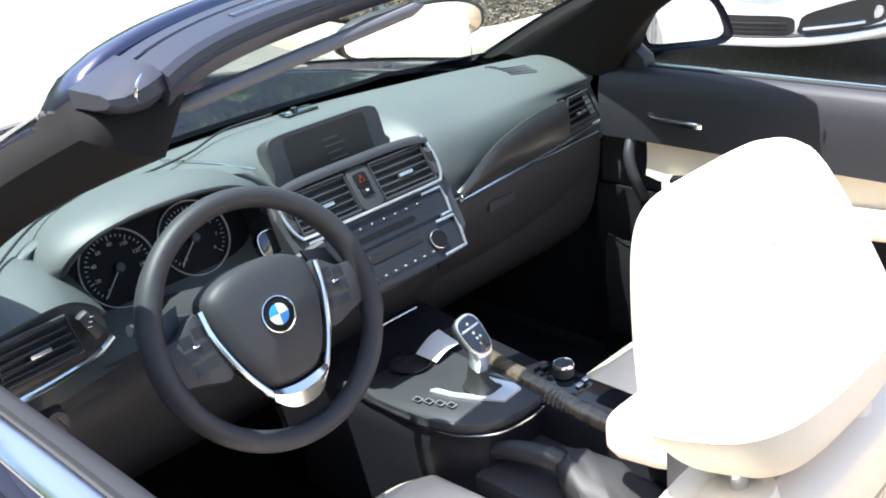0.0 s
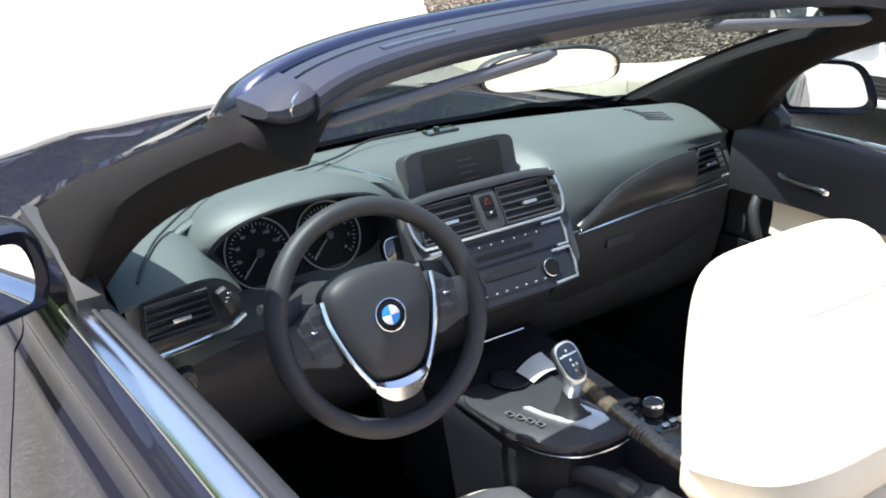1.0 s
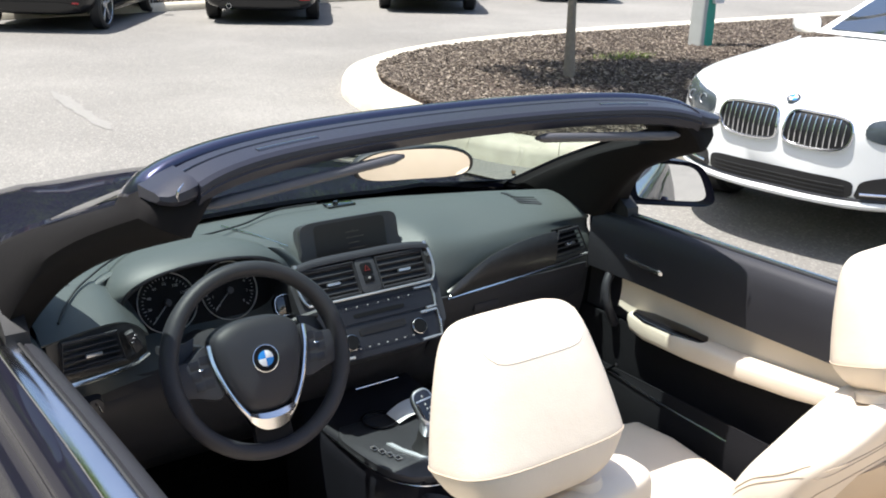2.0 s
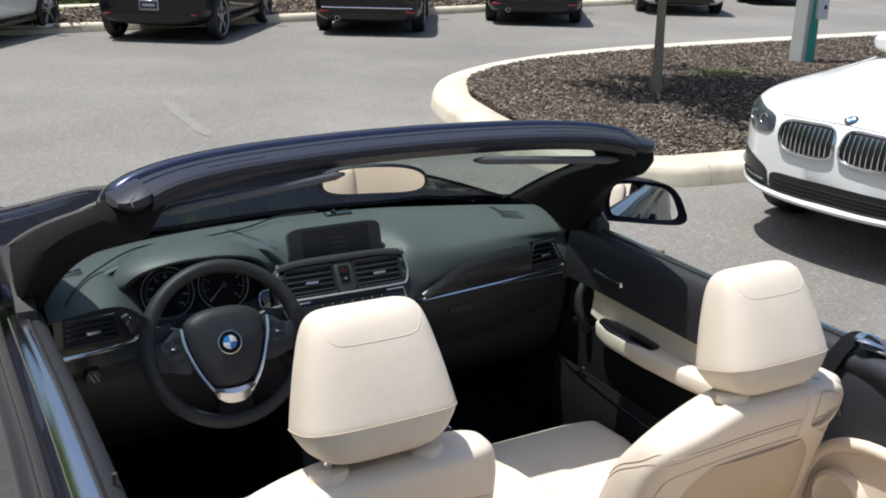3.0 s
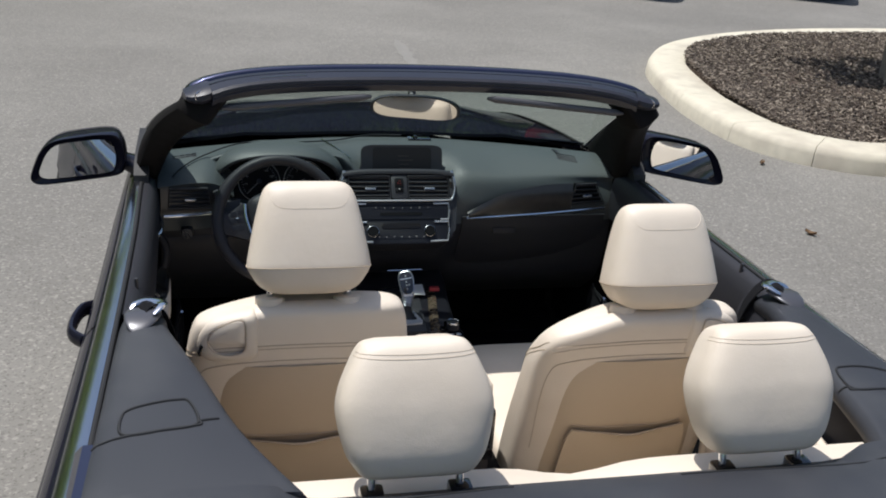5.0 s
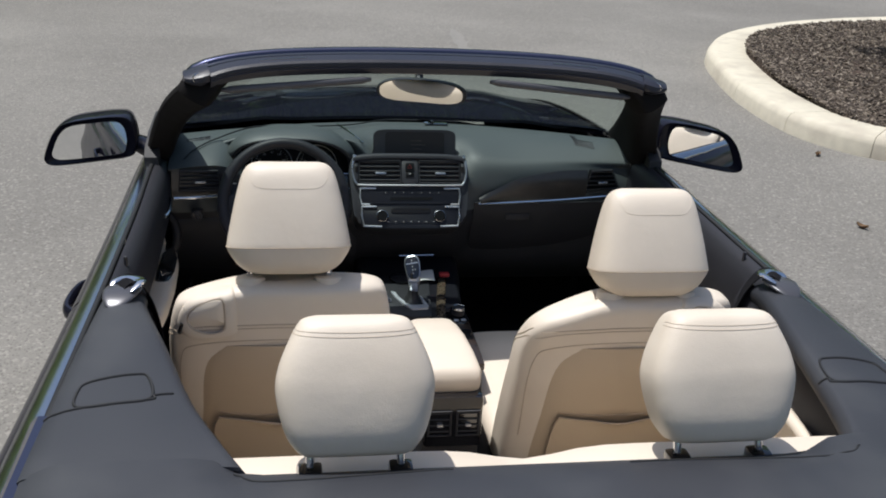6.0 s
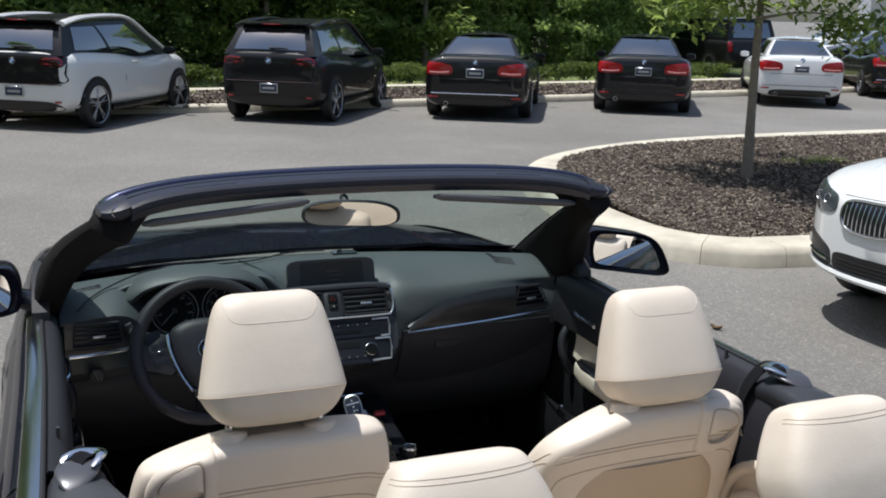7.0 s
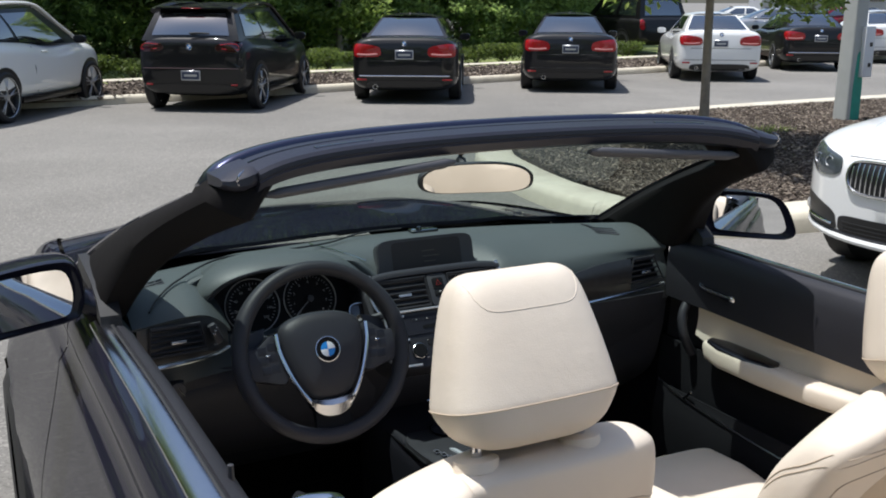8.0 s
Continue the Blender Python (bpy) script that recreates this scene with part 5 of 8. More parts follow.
def rear_rest(cx, y, z, label):
    rest = part("rear_headrest", loft([[Matrix.Translation((cx, y, z)) @ Matrix.Rotation(radians(-24), 4, 'X') @ p for p in superring((0, 0, q.x), (1, 0, 0), (0, 1, 0), q.y, q.z, 4.0, 72)] for q in spline((
        (0.0, 0.070, 0.026), (0.008, 0.081, 0.039), (0.035, 0.097, 0.051), (0.086, 0.108, 0.056), (0.120, 0.104, 0.054), (0.155, 0.090, 0.048), (0.176, 0.079, 0.040), (0.185, 0.070, 0.028), (0.189, 0.054, 0.014)), 40)]), M_LEATHER, car, label, sharp=75)
    T = Matrix.Translation((cx, y, z)) @ Matrix.Rotation(radians(-24), 4, 'X')
    for dz_ in (0.0, 0.007):
        seam(rest, [T @ Vector((x, -d, 0.172 - dz_ + k)) for x, d, k in ((-0.088, 0.010, 0.004), (-0.078, 0.035, 0.0), (-0.05, 0.046, -0.003), (0, 0.049, -0.004), (0.05, 0.046, -0.003), (0.078, 0.035, 0.0), (0.088, 0.010, 0.004))], 0.0005, 30, mat_=M_SEAM)
    for sx in (-1, 1):
        part("headrest_post", tube([T @ Vector((sx * 0.062, 0, 0.01)), T @ Vector((sx * 0.062, 0.004, -0.05))], 0.006, 10), M_CHROME, rest, "chrome post")
        part("post_base", rbox(T @ Vector((sx * 0.062, 0.004, -0.030)), (0.034, 0.028, 0.030), 0.006, 2), M_GLOSS, rest, "black post base")
    return rest


rear_rest(-0.255, -1.575, 1.107, "cream leather rear headrest on chrome posts")
rear_rest(0.270, -1.575, 1.107, "cream leather rear headrest on chrome posts")
# rear bench
rings = []
for x in np.linspace(-0.50, 0.50, 25):
    dip = 0.02 * math.exp(-(x / 0.07) ** 2)
    rings.append([Vector((x, y, z - (dip if z > 0.8 else dip * 0.5))) for y, z in ((-1.60, 0.50), (-1.62, 0.80), (-1.60, 1.03), (-1.56, 1.066), (-1.51, 1.062), (-1.475, 1.03), (-1.42, 0.85), (-1.35, 0.62), (-1.32, 0.52))])
bench = part("rear_bench", loft(rings), M_LEATHER, car, "cream leather rear bench")
rings = []
for x in np.linspace(-0.50, 0.50, 21):
    rings.append([Vector((x, y, z + 0.02 * abs(math.sin(x * 5)))) for y, z in ((-1.45, 0.46), (-1.40, 0.56), (-1.31, 0.545), (-1.22, 0.545), (-1.17, 0.51), (-1.19, 0.38))])
part("bench_cushion", loft(rings), M_LEATHER, bench)


# ---- doors inside, rear sides, deck, console ----
for side in (-1, 1):
    def own(bm):
        return bm if side < 0 else mirrored(bm)
    # top cap of the door
    rows = []
    for y in np.linspace(-0.915, 0.02, 30):
        xo = -(bx(y) - 0.012)
        z = belt_z(y) + 0.006
        rows.append([Vector((xo, y, z - 0.008)), Vector((xo + 0.005, y, z)), Vector((xo + 0.016, y, z - 0.002)), Vector((xo + 0.030, y, z - 0.014)), Vector((xo + 0.039, y, z - 0.045)), Vector((xo + 0.042, y, z - 0.10)), Vector((xo + 0.038, y, z - 0.15))])
    trim = part("door_trim", own(sheet(rows, 0.006)), M_DOOR, car, "black vinyl door lining", sharp=60)
    # cream insert
    net = [[(-0.702, y, z0), (-0.709, y, (z0 + z1) / 2), (-0.708, y, z1)] for y, z0, z1 in ((-0.88, 0.84, 0.945), (-0.60, 0.82, 0.934), (-0.35, 0.81, 0.917), (-0.15, 0.81, 0.907), (-0.085, 0.82, 0.904))]
    part("door_insert", own(patch(net, 24, 8, 0.01)), M_LEATHER, trim, "cream leather door insert")
    # arm rest
    rings = []
    for y, xi, z, h in ((-0.90, -0.672, 0.852, 0.014), (-0.80, -0.660, 0.842, 0.021), (-0.62, -0.646, 0.823, 0.025), (-0.50, -0.640, 0.814, 0.025), (-0.35, -0.640, 0.808, 0.027), (-0.21, -0.646, 0.806, 0.028), (-0.16, -0.655, 0.809, 0.024), (-0.140, -0.668, 0.812, 0.013)):
        xm = (xi - 0.70) / 2
        rings.append(superring((xm, y, z), (1, 0, 0), (0, 0, 1), (xi + 0.70) / 2 * 1.0, h, 3.5, 28))
    part("door_armrest", own(loft(rings)), M_LEATHER, trim, "cream leather door armrest")
    rings = [superring((-0.668, y, 0.8345), (1, 0, -0.28), (0, 0, 1), w, 0.005, 4, 20) for y, w in ((-0.382, 0.008), (-0.375, 0.018), (-0.30, 0.022), (-0.21, 0.020), (-0.165, 0.009))]
    part("switch_panel", own(loft(rings)), M_GLOSS, trim, "glossy black switch panel")
    net = [[(-0.700, y, 0.78), (-0.690, y, 0.66), (-0.695, y, 0.50), (-0.70, y, 0.34)] for y in (-0.915, -0.6, -0.25, 0.05)]
    part("door_lower_panel", own(patch(net, 20, 14, 0.01)), M_CARPET, trim)
    net = [[(-0.716, y, 0.955), (-0.722, y, 0.86), (-0.716, y, 0.78)] for y in (-0.915, -0.5, -0.1, 0.05)]
    part("door_mid_panel", own(patch(net, 20, 10, 0.01)), M_DOOR, trim)
    bm = tube(spline([(-0.683, -0.10, 0.965), (-0.668, -0.125, 0.962), (-0.664, -0.18, 0.958), (-0.668, -0.225, 0.955), (-0.682, -0.235, 0.953)], 16), 0.0048, 8, flat=1.4)
    part("inner_handle", own(bm), M_CHROME, trim, "chrome inside door handle")
    bm = tube(spline([(-0.695, -0.050, 0.905), (-0.668, -0.060, 0.87), (-0.665, -0.075, 0.82), (-0.690, -0.080, 0.77)], 14), 0.012, 10)
    part("grab_handle", own(bm), M_DOOR, trim)
    part("lock_pin", own(lathe([(0.0, 0.022), (0.004, 0.021), (0.0045, 0.0)], (-0.682, -0.775, 1.048), (0, 0, 1), 12)), M_BLACK, trim)
    part("kick_strip", own(tube(spline([(-0.640, -0.02, 0.690), (-0.632, -0.10, 0.676), (-0.628, -0.31, 0.658), (-0.63, -0.50, 0.648)], 14), 0.004, 6)), M_STRIP, trim)
    part("pocket_tab", own(tube([(-0.630, -0.125, 0.674), (-0.622, -0.160, 0.704)], 0.004, 6)), M_STRIP, trim)
    net = [[(-0.640, y, 0.684), (-0.628, y, 0.60), (-0.640, y, 0.45)] for y in (-0.02, -0.30, -0.60)]
    part("door_pocket", own(patch(net, 10, 8, 0.006)), M_CARPET, trim)

    # outside mirror
    fr = [(-0.772, 1.066), (-0.840, 1.058), (-0.915, 1.051), (-0.968, 1.049), (-0.989, 1.062), (-0.984, 1.090), (-0.962, 1.138), (-0.930, 1.166), (-0.870, 1.177), (-0.800, 1.182), (-0.764, 1.172), (-0.751, 1.125), (-0.756, 1.084)]
    cx_, cz_ = -0.868, 1.118
    rings = []
    for y, q in ((-0.072, 0.90), (-0.078, 0.97), (-0.066, 1.0), (-0.02, 0.99), (0.03, 0.90), (0.065, 0.70), (0.080, 0.40)):
        rings.append(spline([(cx_ + (x - cx_) * q, y + (0.16 if side < 0 else 0.42) * (x - cx_), cz_ + (z - cz_) * q) for x, z in fr], 40, True))
    sh_ = -0.006 if side < 0 else 0.018          # along the mirror arm
    rings = [[p + Vector((sh_, 0, 0)) for p in r] for r in rings]
    mir = part("door_mirror", own(loft(rings)), M_PAINT, car, "black and dark painted door mirror", sharp=60)
    turn_, lift_, far_y = (radians(7), radians(1), -0.088) if side < 0 else (radians(25), radians(2), -0.084)
    bm = bmesh.new()
    inner_, disc = None, []
    for q in (1.0, 0.75, 0.5, 0.25):
        ring = []
        for p in spline([(x, 0, z) for x, z in fr], 40, True):
            dx, dz_ = (p.x - cx_) * 0.80 * q, (p.z + 0.004 - cz_) * 0.76 * q
            bow = (dx * dx + dz_ * dz_) / (2 * (1.8 if side < 0 else 1.3))                  # convex glass
            ring.append(bm.verts.new((cx_ + sh_ + dx * math.cos(turn_), far_y + math.sin(turn_) * dx + math.sin(lift_) * dz_ + bow, cz_ + dz_)))
        if inner_:
            for i in range(40):
                bm.faces.new((inner_[i], inner_[(i + 1) % 40], ring[(i + 1) % 40], ring[i]))
        inner_ = ring
    bm.faces.new(inner_)
    part("mirror_glass", own(bm), M_MIRROR, mir, "mirror glass")
    bm = loft([superring((x, 0.01, z), (0, 1, 0), (0, 0, 1), a, b, 2.5, 20) for x, z, a, b in ((-0.70, 1.070, 0.055, 0.030), (-0.74, 1.075, 0.045, 0.026), (-0.775, 1.090, 0.035, 0.022), (-0.81, 1.105, 0.035, 0.025))])
    part("mirror_foot", own(bm), M_PAINT, mir)

    # belt guide loop on the rear side
    g = [(-0.640, -1.035, 1.102), (-0.622, -1.005, 1.108), (-0.620, -0.978, 1.106), (-0.640, -0.962, 1.104), (-0.668, -0.958, 1.104), (-0.692, -0.966, 1.100), (-0.700, -0.985, 1.094)]
    bm = tube(spline([(-0.648 + (x + 0.66) * 0.72, -0.985 + (y + 0.99) * 0.72, z - 0.002) for x, y, z in g], 30), 0.0085, 8, flat=0.55, rr=lambda t: 0.35 + 0.75 * math.sin(math.pi * min(1, t * 1.05)) ** 0.6)
    hook = part("belt_guide", own(bm), M_CHROME, car, "bright metal belt guide loop")
    rings = [superring((-0.650 + (x + 0.66) * 0.8, -0.985 + (y + 0.99) * 0.85, z - 0.006), (1, 0, 0), (0, 0, 1), w * 0.72, h * 0.36, 2.6, 24) for x, y, z, w, h in ((-0.660, -0.970, 1.094, 0.022, 0.008), (-0.662, -0.985, 1.099, 0.042, 0.014), (-0.664, -1.01, 1.100, 0.046, 0.016), (-0.668, -1.04, 1.096, 0.038, 0.014), (-0.672, -1.062, 1.090, 0.022, 0.009), (-0.674, -1.07, 1.086, 0.008, 0.003))]
    part("guide_cover", own(loft(rings)), M_GUIDE, hook, "satin grey guide plate")
    # seat belt running from the guide down beside the seat
    line = spline([(-0.662, -0.995, 1.092), (-0.652, -0.972, 1.102), (-0.636, -0.950, 1.092), (-0.618, -0.930, 1.045), (-0.606, -0.915, 0.97), (-0.596, -0.895, 0.85), (-0.585, -0.86, 0.70), (-0.57, -0.80, 0.56)], 26)
    strip = [[p + Vector((0.012, -0.021, 0.0)), p + Vector((0.002, 0.0, 0.002)), p + Vector((-0.006, 0.021, 0.0))] for p in line]
    part("seat_belt", own(sheet(strip, 0.002)), M_CARPET, car, "black woven seat belt")
    # rear side cover
    net = []
    for y, xl, xr, z in ((-0.955, -0.615, -0.615, 1.072), (-1.02, -0.606, -0.608, 1.082), (-1.20, -0.548, -0.570, 1.090), (-1.38, -0.492, -0.534, 1.094), (-1.50, -0.440, -0.506, 1.096), (-1.58, -0.400, -0.474, 1.096)):
        xi = xl if side < 0 else xr
        xo = -(bx(y) - 0.016)
        net.append([(xi - 0.045, y, z - 0.075), (xi - 0.010, y, z - 0.045), (xi, y, z - 0.022), (xi - 0.008, y, z - 0.006), (xi - 0.025, y, z), ((xi + xo) / 2, y, z + 0.003), (xo + 0.012, y, z - 0.006), (xo, y, z - 0.024)])
    cover = part("rear_side_cover", own(patch(net, 36, 24, 0.006)), M_DECK, car, "charcoal vinyl side cover", sharp=50)
    net = [[(-0.640, y, 1.055), (-0.622, y, 1.01), (-0.614, y, 0.94), (-0.61, y, 0.80), (-0.61, y, 0.55), (-0.61, y, 0.40)] for y in (-0.90, -1.15, -1.35, -1.55)]
    rear = part("rear_side_panel", own(patch(net, 14, 14, 0.01)), M_DOOR, car, "black rear side lining")
    arc = spline([(-0.590, y, z) for y, z in ((-0.925, 0.60), (-0.918, 0.74), (-0.935, 0.83), (-0.965, 0.880), (-1.010, 0.912), (-1.08, 0.930), (-1.20, 0.928), (-1.36, 0.915), (-1.52, 0.90))], 30)
    panel = part("rear_trim_panel", own(plate(arc + [Vector((-0.590, -1.54, 0.60))], 0.012, (1, 0, 0), bevel=0.004)), M_LEATHER, rear, "cream trim panel with a padded rim")
    part("padded_rim", own(tube([p + Vector((0.006, 0.0, 0.0)) for p in arc], 0.013, 10)), M_LEATHER, panel)
    bm = lathe([(0.0, 0.010), (0.040, 0.012), (0.052, 0.020), (0.060, 0.016), (0.064, 0.0)], (-0.588, -1.015, 0.795), (1, 0, 0), 36)
    part("speaker_cover", own(bm), M_LEATHER, panel, "round cream speaker cover")
    part("side_armrest", own(loft([superring((-0.56, y, z), (1, 0, 0), (0, 0, 1), w, 0.03, 3, 20) for y, z, w in ((-0.98, 0.72, 0.01), (-1.02, 0.725, 0.03), (-1.2, 0.72, 0.05), (-1.45, 0.72, 0.05))])), M_LEATHER, rear)
    # storage lid outlines and cover joints
    lid = [(-0.655, -1.410), (-0.662, -1.360), (-0.648, -1.337), (-0.585, -1.322), (-0.562, -1.330), (-0.550, -1.396), (-0.600, -1.410)]
    part("cover_lid_gap", tube(snap(cover, [(side * -x, y, 1.10) for x, y, _ in spline([(x, y, 0) for x, y in lid], 50, True)], 0.0008), 0.0024, 6, closed=True), M_RUBBER, cover)
    part("cover_joint", tube(snap(cover, [(side * -x, y, z) for x, y, z in spline([(-0.700, -1.430, 1.085), (-0.655, -1.416, 1.10), (-0.552, -1.402, 1.10), (-0.545, -1.388, 1.10), (-0.515, -1.380, 1.09)], 24)], 0.0008), 0.0022, 6), M_RUBBER, cover)

# deck behind the bench
rows = []
for y in np.linspace(-1.585, -2.0, 14):
    W = bx(y) - 0.022
    t = (-1.585 - y) / 0.415
    row = []
    for u in np.linspace(-1, 1, 41):
        x = u * W
        front = 0.012 * smoothstep(0.40, 0.44, abs(x)) * (1 - t)
        z = 1.0975 + 0.0025 * smoothstep(0.0, 0.3, t) + 0.012 * (1 - u * u) * t - lerp(0.022, 0.045, t) * smoothstep(0.93, 1.0, abs(u)) - 0.025 * (1 - smoothstep(0, 0.12, t)) * (1 - smoothstep(0.40, 0.47, abs(x)))
        row.append(Vector((x, y + front, z)))
    rows.append(row)
deck = part("roof_cover_deck", sheet(rows, 0.01), M_DECK, car, "charcoal vinyl deck over the stowed roof", sharp=50)
for x in (-0.384, -0.230, 0.277, 0.434):
    part("deck_joint", tube(spline([(x, -1.588, 1.078), (x + 0.004, -1.605, 1.0865), (x + 0.006, -1.632, 1.0945)], 8), 0.002, 5), M_RUBBER, deck)
for pts in ([(-0.409, -1.598), (-0.400, -1.615), (-0.379, -1.626), (-0.309, -1.625), (-0.234, -1.617), (-0.173, -1.611), (-0.125, -1.603)],
            [(0.125, -1.602), (0.200, -1.608), (0.273, -1.613), (0.383, -1.618), (0.452, -1.619), (0.474, -1.603)]):
    part("deck_crease", tube(snap(deck, [(x, y, 1.12) for x, y, _ in spline([(x, y, 0) for x, y in pts], 40)], 0.0003), 0.0017, 6), M_RUBBER, deck)
for sx in (-1, 1):
    xo = sx * (bx(-1.7) - 0.006)
    part("quarter_moulding", loft([[Vector((xo + sx * dx, y, z + dz_)) for dx, dz_ in ((-0.022, 0.004), (0.010, 0.004), (0.026, -0.012), (0.0, -0.02))] for y, z in ((-1.40, 1.070), (-1.6, 1.068), (-1.8, 1.06), (-1.98, 1.05))]), M_PAINT_SKY_SHEEN, car, "glossy painted quarter top")

# ---- centre console ----
rings = []
for y, xl, xr, z in ((0.10, -0.150, 0.170, 0.71), (0.0, -0.145, 0.165, 0.705), (-0.10, -0.130, 0.150, 0.700), (-0.25, -0.118, 0.138, 0.696), (-0.322, -0.080, 0.134, 0.694), (-0.330, 0.036, 0.134, 0.692), (-0.40, 0.034, 0.132, 0.690), (-0.62, 0.040, 0.125, 0.680)):
    c, w = (xl + xr) / 2, (xr - xl) / 2
    rings.append([Vector((c + x * w, y, zz)) for x, zz in ((-1.0, 0.45), (-1.03, z - 0.05), (-0.98, z - 0.012), (-0.90, z), (0.90, z), (0.98, z - 0.012), (1.03, z - 0.05), (1.0, 0.45))])
console = part("centre_console", loft(rings), M_CONSOLE, car, "black centre console with gear selector", sharp=50)
part("tunnel_cover", rbox((-0.035, -0.48, 0.60), (0.150, 0.34, 0.060), 0.012, 2), M_DOOR, console)
top = [Vector((x, y, 0.704)) for x, y, _ in spline([(-0.105, -0.06, 0), (-0.128, -0.10, 0), (-0.124, -0.20, 0), (-0.108, -0.275, 0), (-0.066, -0.322, 0), (-0.01, -0.336, 0)], 18)] + [Vector((0.036, -0.334, 0.704)), Vector((0.046, -0.22, 0.704)), Vector((0.062, -0.06, 0.704))]
part("console_top", plate(top, 0.014, (0, 0, 1), bevel=0.004), M_BLACK, console, "satin black panel round the selector")
part("console_edge", tube(spline([(-0.136, -0.02, 0.694), (-0.130, -0.12, 0.692), (-0.125, -0.21, 0.690), (-0.109, -0.282, 0.688), (-0.066, -0.329, 0.687), (-0.01, -0.342, 0.687), (0.034, -0.340, 0.687)], 30), 0.002, 6), M_STRIP, console, "fine bright line round the console")
M_STRIPWOOD = mat("brown_wood_trim", (0.080, 0.060, 0.042), 0.28, vary=0.7, scale=70, coat=0.5)
part("console_wood", loft([[Vector((x + dx, y, z + dz_)) for dx, dz_ in ((-0.012, -0.006), (-0.008, 0.004), (0.004, 0.009), (0.015, 0.008), (0.015, -0.012), (-0.012, -0.02))] for x, y, z in ((0.098, -0.05, 0.698), (0.090, -0.12, 0.698), (0.074, -0.22, 0.698), (0.060, -0.32, 0.697), (0.050, -0.40, 0.694), (0.052, -0.60, 0.684))], ), M_STRIPWOOD, console, "brown wood strip along the console", sharp=50)
for k in range(26):
    y = -0.335 - 0.009 * k
    part("wood_line", tube([(0.0385, y, 0.690 - 0.0005 * k), (0.0430, y, 0.7002 - 0.0005 * k), (0.0560, y - 0.002, 0.7046 - 0.0005 * k), (0.0650, y - 0.003, 0.7040 - 0.0005 * k)], 0.0010, 4), M_WOOD, console)
part("dial_shelf", rbox((0.104, -0.42, 0.683), (0.068, 0.34, 0.022), 0.006, 2), mat("dark_brown_wood", (0.030, 0.019, 0.014), 0.3, vary=0.6, scale=40, coat=0.5), console, "dark brown shelf beside the wood strip")
oct_ = [Vector((x, y, 0.697)) for x, y in ((0.076, -0.285), (0.100, -0.262), (0.134, -0.268), (0.138, -0.345), (0.120, -0.372), (0.080, -0.368), (0.072, -0.340))]
part("dial_pad", plate(oct_, 0.008, (0, 0, 1), bevel=0.002), M_GLOSS, console)
# selector
outer = [Vector((x, y, 0.7090)) for x, y in ((-0.062, -0.178), (-0.054, -0.215), (-0.038, -0.256), (-0.014, -0.300), (0.030, -0.296), (0.034, -0.278), (0.020, -0.215))]
inner = [Vector((x, y, 0.7072)) for x, y in ((-0.050, -0.182), (-0.043, -0.215), (-0.028, -0.247), (-0.006, -0.268), (0.016, -0.268), (0.022, -0.262), (0.012, -0.215))]
part("selector_frame", sheet([outer, inner], 0.004), mat("bright_satin_metal", (0.78, 0.80, 0.84), 0.40, metal=0.6, vary=0.04), console, "satin metal frame round the selector", sharp=30)
part("selector_boot", loft([superring((-0.006, y, z), (1, 0, 0), (0, 1, 0), a, b, 3, 20) for y, z, a, b in ((-0.240, 0.708, 0.024, 0.030), (-0.236, 0.722, 0.015, 0.019), (-0.236, 0.748, 0.011, 0.014))]), M_RUBBER, console)
SV, SN = Vector((-0.10, 0.62, 0.78)).normalized(), Vector((-0.22, -0.76, 0.61)).normalized()   # up along the face, out of it
SU = SV.cross(SN).normalized()
SN = SU.cross(SV).normalized()


def knob_ring(d, q, c=Vector((-0.010, -0.240, 0.805))):
    return superring(c + SN * d, SU, SV, 0.0215 * q, 0.0375 * q, 2.9, 32, tweak=lambda x, y: (x * (1 + 0.10 * y), y))


lever = part("gear_selector", loft([superring((x, y, z), (1, 0, 0), (0, 0.95, 0.3), a, b, 3.2, 28) for x, y, z, a, b in ((-0.004, -0.236, 0.735, 0.0115, 0.0125), (-0.005, -0.240, 0.752, 0.0135, 0.0145), (-0.006, -0.246, 0.768, 0.0165, 0.0165), (-0.008, -0.250, 0.782, 0.0185, 0.0170), (-0.008, -0.246, 0.792, 0.0170, 0.0150))]), M_SILVER, console, "silver gear selector with a black face")
part("knob_back", loft([knob_ring(-0.034, 0.45), knob_ring(-0.028, 0.74), knob_ring(-0.018, 0.92), knob_ring(-0.004, 0.965)]), M_BLACK, lever, "black back of the selector knob")
part("knob_frame", loft([knob_ring(-0.005, 0.97), knob_ring(0.001, 1.0), knob_ring(0.0055, 0.97), knob_ring(0.0065, 0.89), knob_ring(0.004, 0.86)]), M_SILVER, lever, "bright frame round the selector face")
part("selector_face", loft([knob_ring(0.003, 0.85), knob_ring(0.0064, 0.85), knob_ring(0.0070, 0.80)]), M_GLOSS, lever, "black selector face")
fc = Vector((-0.010, -0.240, 0.805)) + SN * 0.0072
RF = Matrix((SU, SV, SN)).transposed()
part("face_bar", rbox(fc + SV * 0.013, (0.034, 0.0032, 0.0012), 0.0004, 1, RF), M_SILVER, lever)
for dv, du in ((0.021, 0.0), (0.004, 0.0), (-0.006, 0.0), (-0.006, 0.007), (-0.016, 0.0)):
    part("face_mark", rbox(fc + SV * dv + SU * du, (0.0032, 0.0042, 0.0005), 0, 1, RF), M_MARK, lever)
